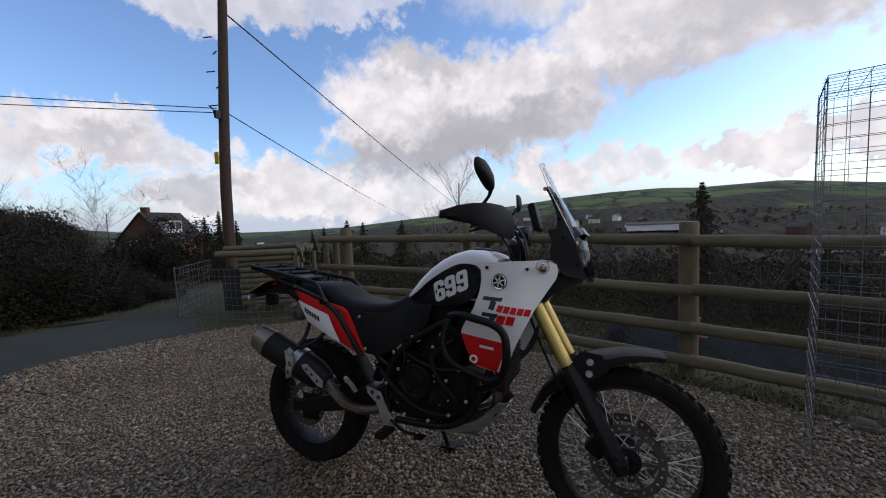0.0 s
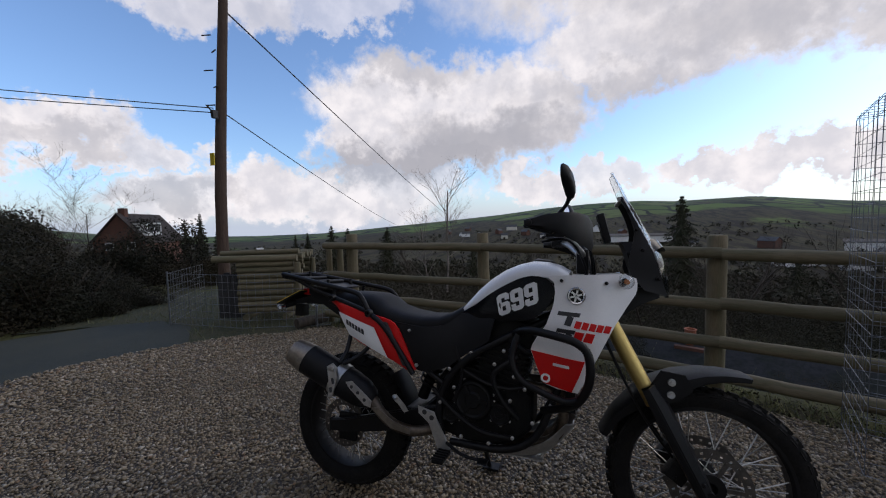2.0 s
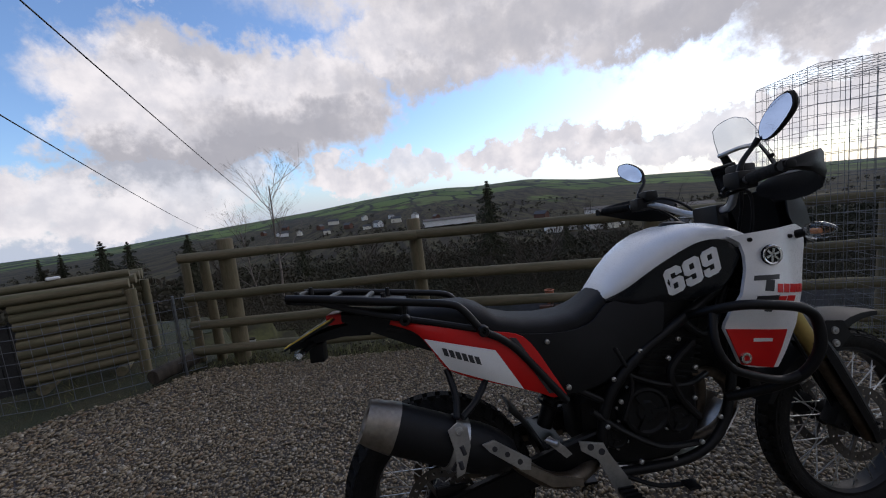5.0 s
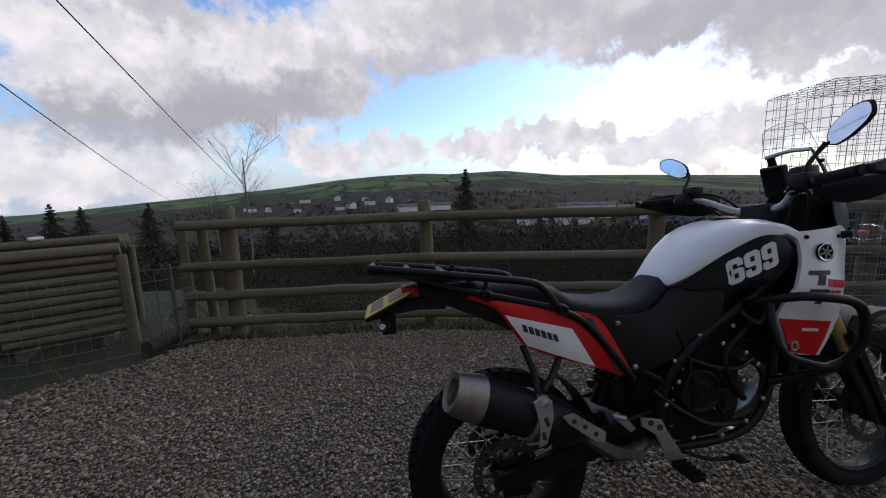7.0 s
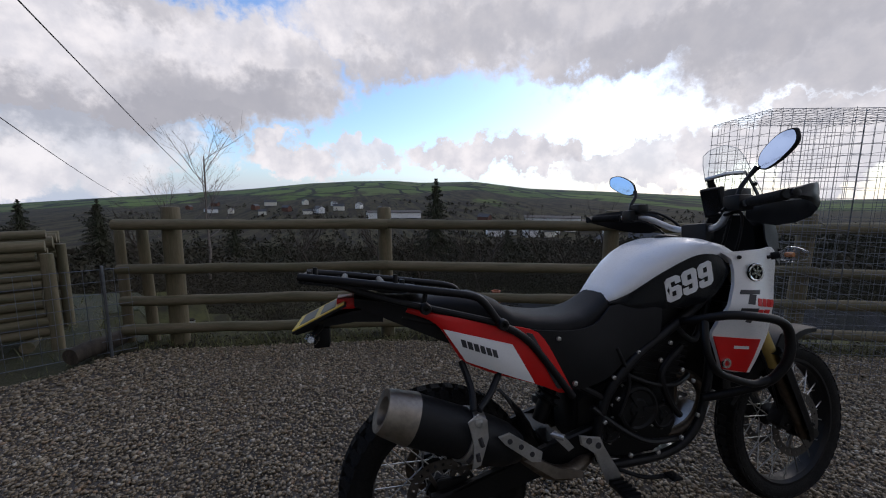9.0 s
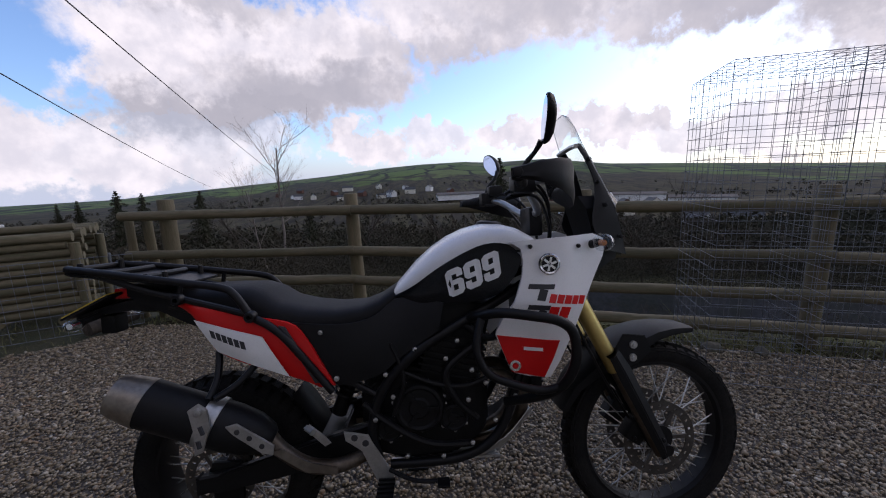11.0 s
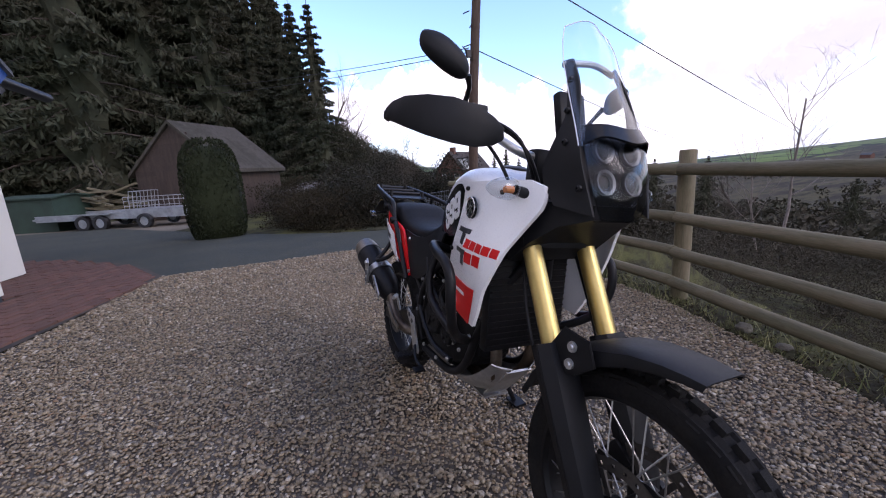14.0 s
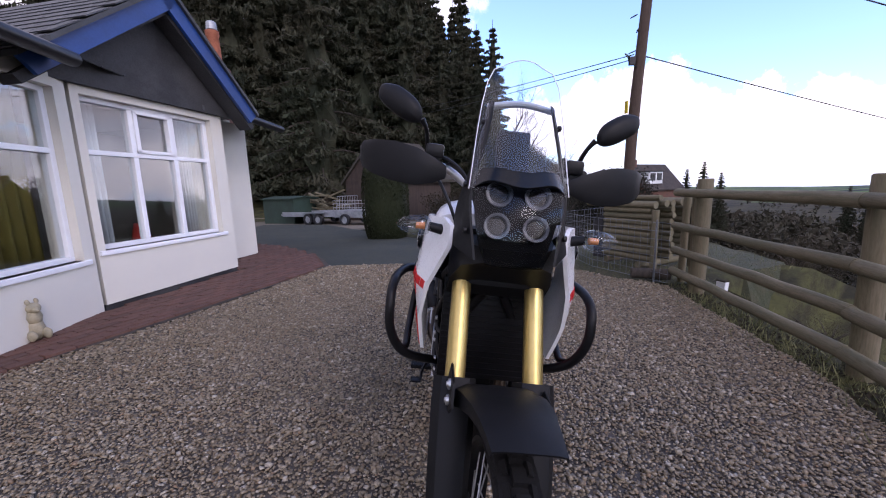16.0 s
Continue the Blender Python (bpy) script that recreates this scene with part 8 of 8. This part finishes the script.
    vs = [bm.verts.new(mm @ Vector((p.x * 0.93, -0.006, p.z * 0.93))) for p in ring]
    ws = [bm.verts.new(mm @ Vector((p.x * 0.93, -0.002, p.z * 0.93))) for p in ring]
    bm.faces.new(vs)
    bm.faces.new(ws[::-1])
    for k in range(len(vs)):
        bm.faces.new((vs[k], vs[k - 1], ws[k - 1], ws[k]))
    if s > 0:
        flip(bm)
    bp("mirror_glass", bm, "mirror", "silvered mirror glass", stem, False, STEER)
for pts in ([(1.0, -0.23, 1.27), (1.09, -0.20, 1.31), (1.17, -0.12, 1.25), (1.19, -0.06, 1.10)], [(1.01, -0.21, 1.26), (1.11, -0.17, 1.29), (1.18, -0.10, 1.22), (1.2, -0.04, 1.08)], [(1.0, -0.24, 1.255), (1.10, -0.22, 1.26), (1.16, -0.16, 1.16), (1.17, -0.1, 1.02)],
            [(1.0, 0.23, 1.27), (1.09, 0.19, 1.30), (1.16, 0.11, 1.23), (1.19, 0.05, 1.08)], [(1.01, 0.22, 1.26), (1.08, 0.2, 1.25), (1.15, 0.13, 1.15), (1.17, 0.1, 1.02)]):
    bm = bmesh.new()
    tube(bm, pts, 0.0055, 7, 7)
    bp("cable", bm, "metal", "black control cable")
bm = bmesh.new()
box(bm, -0.012, 0.018, -0.055, 0.055, -0.085, 0.085, Matrix.Translation((1.228, 0, 1.325)) @ pose(0, 0, 0, 0, -14, 0) @ Matrix.Diagonal((1, 0.85, 0.74, 1)), 0.008)
dash = bp("dashboard", bm, "black", "upright black dashboard")
bm = bmesh.new()
box(bm, -0.0145, -0.0125, -0.046, 0.046, -0.07, 0.075, Matrix.Translation((1.228, 0, 1.325)) @ pose(0, 0, 0, 0, -14, 0) @ Matrix.Diagonal((1, 0.85, 0.74, 1)))
bp("display", bm, "gloss", "grey display", dash, smooth=False)
bm = bmesh.new()
tube(bm, [(1.285, -0.088, 1.437), (1.298, 0, 1.447), (1.285, 0.088, 1.437)], 0.0085, 10, 5)
bp("screen_bar", bm, "alloy", "bright cross bar behind the screen")
for s in (-1, 1):
    bm = bmesh.new()
    shell(bm, [(1.284, -0.088, 1.445), (1.316, -0.098, 1.38), (1.338, -0.112, 1.30), (1.322, -0.135, 1.22), (1.315, -0.148, 1.15), (1.37, -0.148, 1.075)], [(1.304, -0.078, 1.448), (1.345, -0.086, 1.38), (1.382, -0.104, 1.28), (1.412, -0.118, 1.19), (1.452, -0.098, 1.055)], 16, 4, 0.004, 0.006)
    if s > 0:
        flip(bm)
    tower = bp("screen_support", bm, "black", "grey-black lamp tower side panel")
    for x, y, z in ((1.325, -0.094, 1.39), (1.345, -0.111, 1.31), (1.365, -0.126, 1.23), (1.42, -0.118, 1.12)):
        bm = bmesh.new()
        bolt(bm, x, y, z, 0.008)
        if s > 0:
            flip(bm)
        bp("bolt", bm, "metal", "", tower)
bm = bmesh.new()
rows = []
for z, x, w, dx in ((1.552, 1.256, 0.05, 0.012), (1.538, 1.262, 0.078, 0.016), (1.50, 1.278, 0.094, 0.022), (1.44, 1.300, 0.104, 0.026), (1.36, 1.338, 0.112, 0.03), (1.27, 1.382, 0.118, 0.034), (1.22, 1.405, 0.122, 0.036)):
    rows.append([Vector((x + dx * (1 - (k / 6) ** 2), w * k / 6, z + (0.012 * (1 - (k / 6) ** 2) if z > 1.545 else 0))) for k in range(-6, 7)])
for d in (0, -0.003):
    g = [[bm.verts.new(p + Vector((d, 0, 0))) for p in r] for r in rows]
    for a, b in zip(g, g[1:]):
        for k in range(12):
            bm.faces.new((a[k], a[k + 1], b[k + 1], b[k]))
screen = bp("windscreen", bm, "clear", "clear windscreen", smooth=60)
screen.visible_shadow = False
# white tube added along the rim for the light a clear edge catches
bm = bmesh.new()
tube(bm, [r[0] for r in rows[::-1]] + rows[0][1:-1] + [r[-1] for r in rows], 0.0012, 6)
bp("edge", bm, "decal", "pale line for light caught on the screen edge", screen)
bm = bmesh.new()
loft(bm, [[(x, -w, z), (x, w, z), (x - 0.08, w * 0.9, z), (x - 0.08, -w * 0.9, z)] for x, w, z in ((1.372, 0.085, 1.265), (1.392, 0.108, 1.22), (1.412, 0.10, 1.15), (1.425, 0.082, 1.08), (1.425, 0.06, 1.04))])
lampu = bp("headlamp_housing", bm, "black", "black lamp housing", smooth=30)
for y in (-0.047, 0.047):
    for z, x, r in ((1.212, 1.399, 0.032), (1.135, 1.416, 0.031)):
        bm = bmesh.new()
        mm = pose(x + 0.004, y, z, 0, 75, 0)
        turned(bm, [(r * 0.72, 0.0), (r, 0.002), (r * 1.02, 0.014), (r * 0.8, 0.012), (r * 0.7, 0.004)], mm, 24)
        lampring = bp("lamp_bezel", bm, "alloy", "bright lamp bezel", lampu)
        bm = bmesh.new()
        turned(bm, [(0.001, 0.016), (r * 0.4, 0.014), (r * 0.68, 0.006), (r * 0.7, 0.0), (0.001, 0.0)], mm, 20, closed=False)
        bp("lamp_lens", bm, "lens", "round projector lens", lampring)
        bm = bmesh.new()
        turned(bm, [(0.001, 0.002), (r * 0.66, 0.001), (r * 0.66, 0.0), (0.001, 0.0)], mm, 20, closed=False)
        bp("reflector", bm, "titan", "", lampring)
bm = bmesh.new()
rows = []
for z, x, w, dx in ((1.262, 1.398, 0.088, 0.032), (1.235, 1.415, 0.112, 0.036), (1.16, 1.438, 0.105, 0.036), (1.09, 1.455, 0.088, 0.03), (1.045, 1.460, 0.068, 0.022)):
    rows.append([Vector((x + dx * (1 - (k / 6) ** 2) - 0.01, w * k / 6, z - (0.022 * (1 - abs(k / 6)) if z > 1.25 else 0))) for k in range(-6, 7)])
for d in (0, -0.003):
    g = [[bm.verts.new(p + Vector((d, 0, 0))) for p in r] for r in rows]
    for a, b in zip(g, g[1:]):
        for k in range(12):
            bm.faces.new((a[k], a[k + 1], b[k + 1], b[k]))
shield = bp("headlamp_shield", bm, "shield", "clear headlamp shield", smooth=60)
shield.visible_shadow = False
bm = bmesh.new()
shell(bm, [(1.388, -0.098, 1.272), (1.420, -0.06, 1.275), (1.437, 0, 1.268), (1.420, 0.06, 1.275), (1.388, 0.098, 1.272)], [(1.408, -0.113, 1.222), (1.437, -0.075, 1.244), (1.462, 0, 1.232), (1.437, 0.075, 1.244), (1.408, 0.113, 1.222)], 18, 4, 0.0, 0.006, out=(0.7, 0, 0.7))
bp("brow", bm, "gloss", "glossy black brow over the lamps")
bm = bmesh.new()
loft(bm, [[(x, -w, z0), (x, -w, z1), (x, w, z1), (x, w, z0)] for x, w, z0, z1 in ((1.20, 0.15, 0.90, 1.09), (1.28, 0.145, 0.965, 1.08), (1.36, 0.12, 1.02, 1.085), (1.43, 0.07, 1.045, 1.08))])
bp("nose_underside", bm, "black", "black fairing underside")
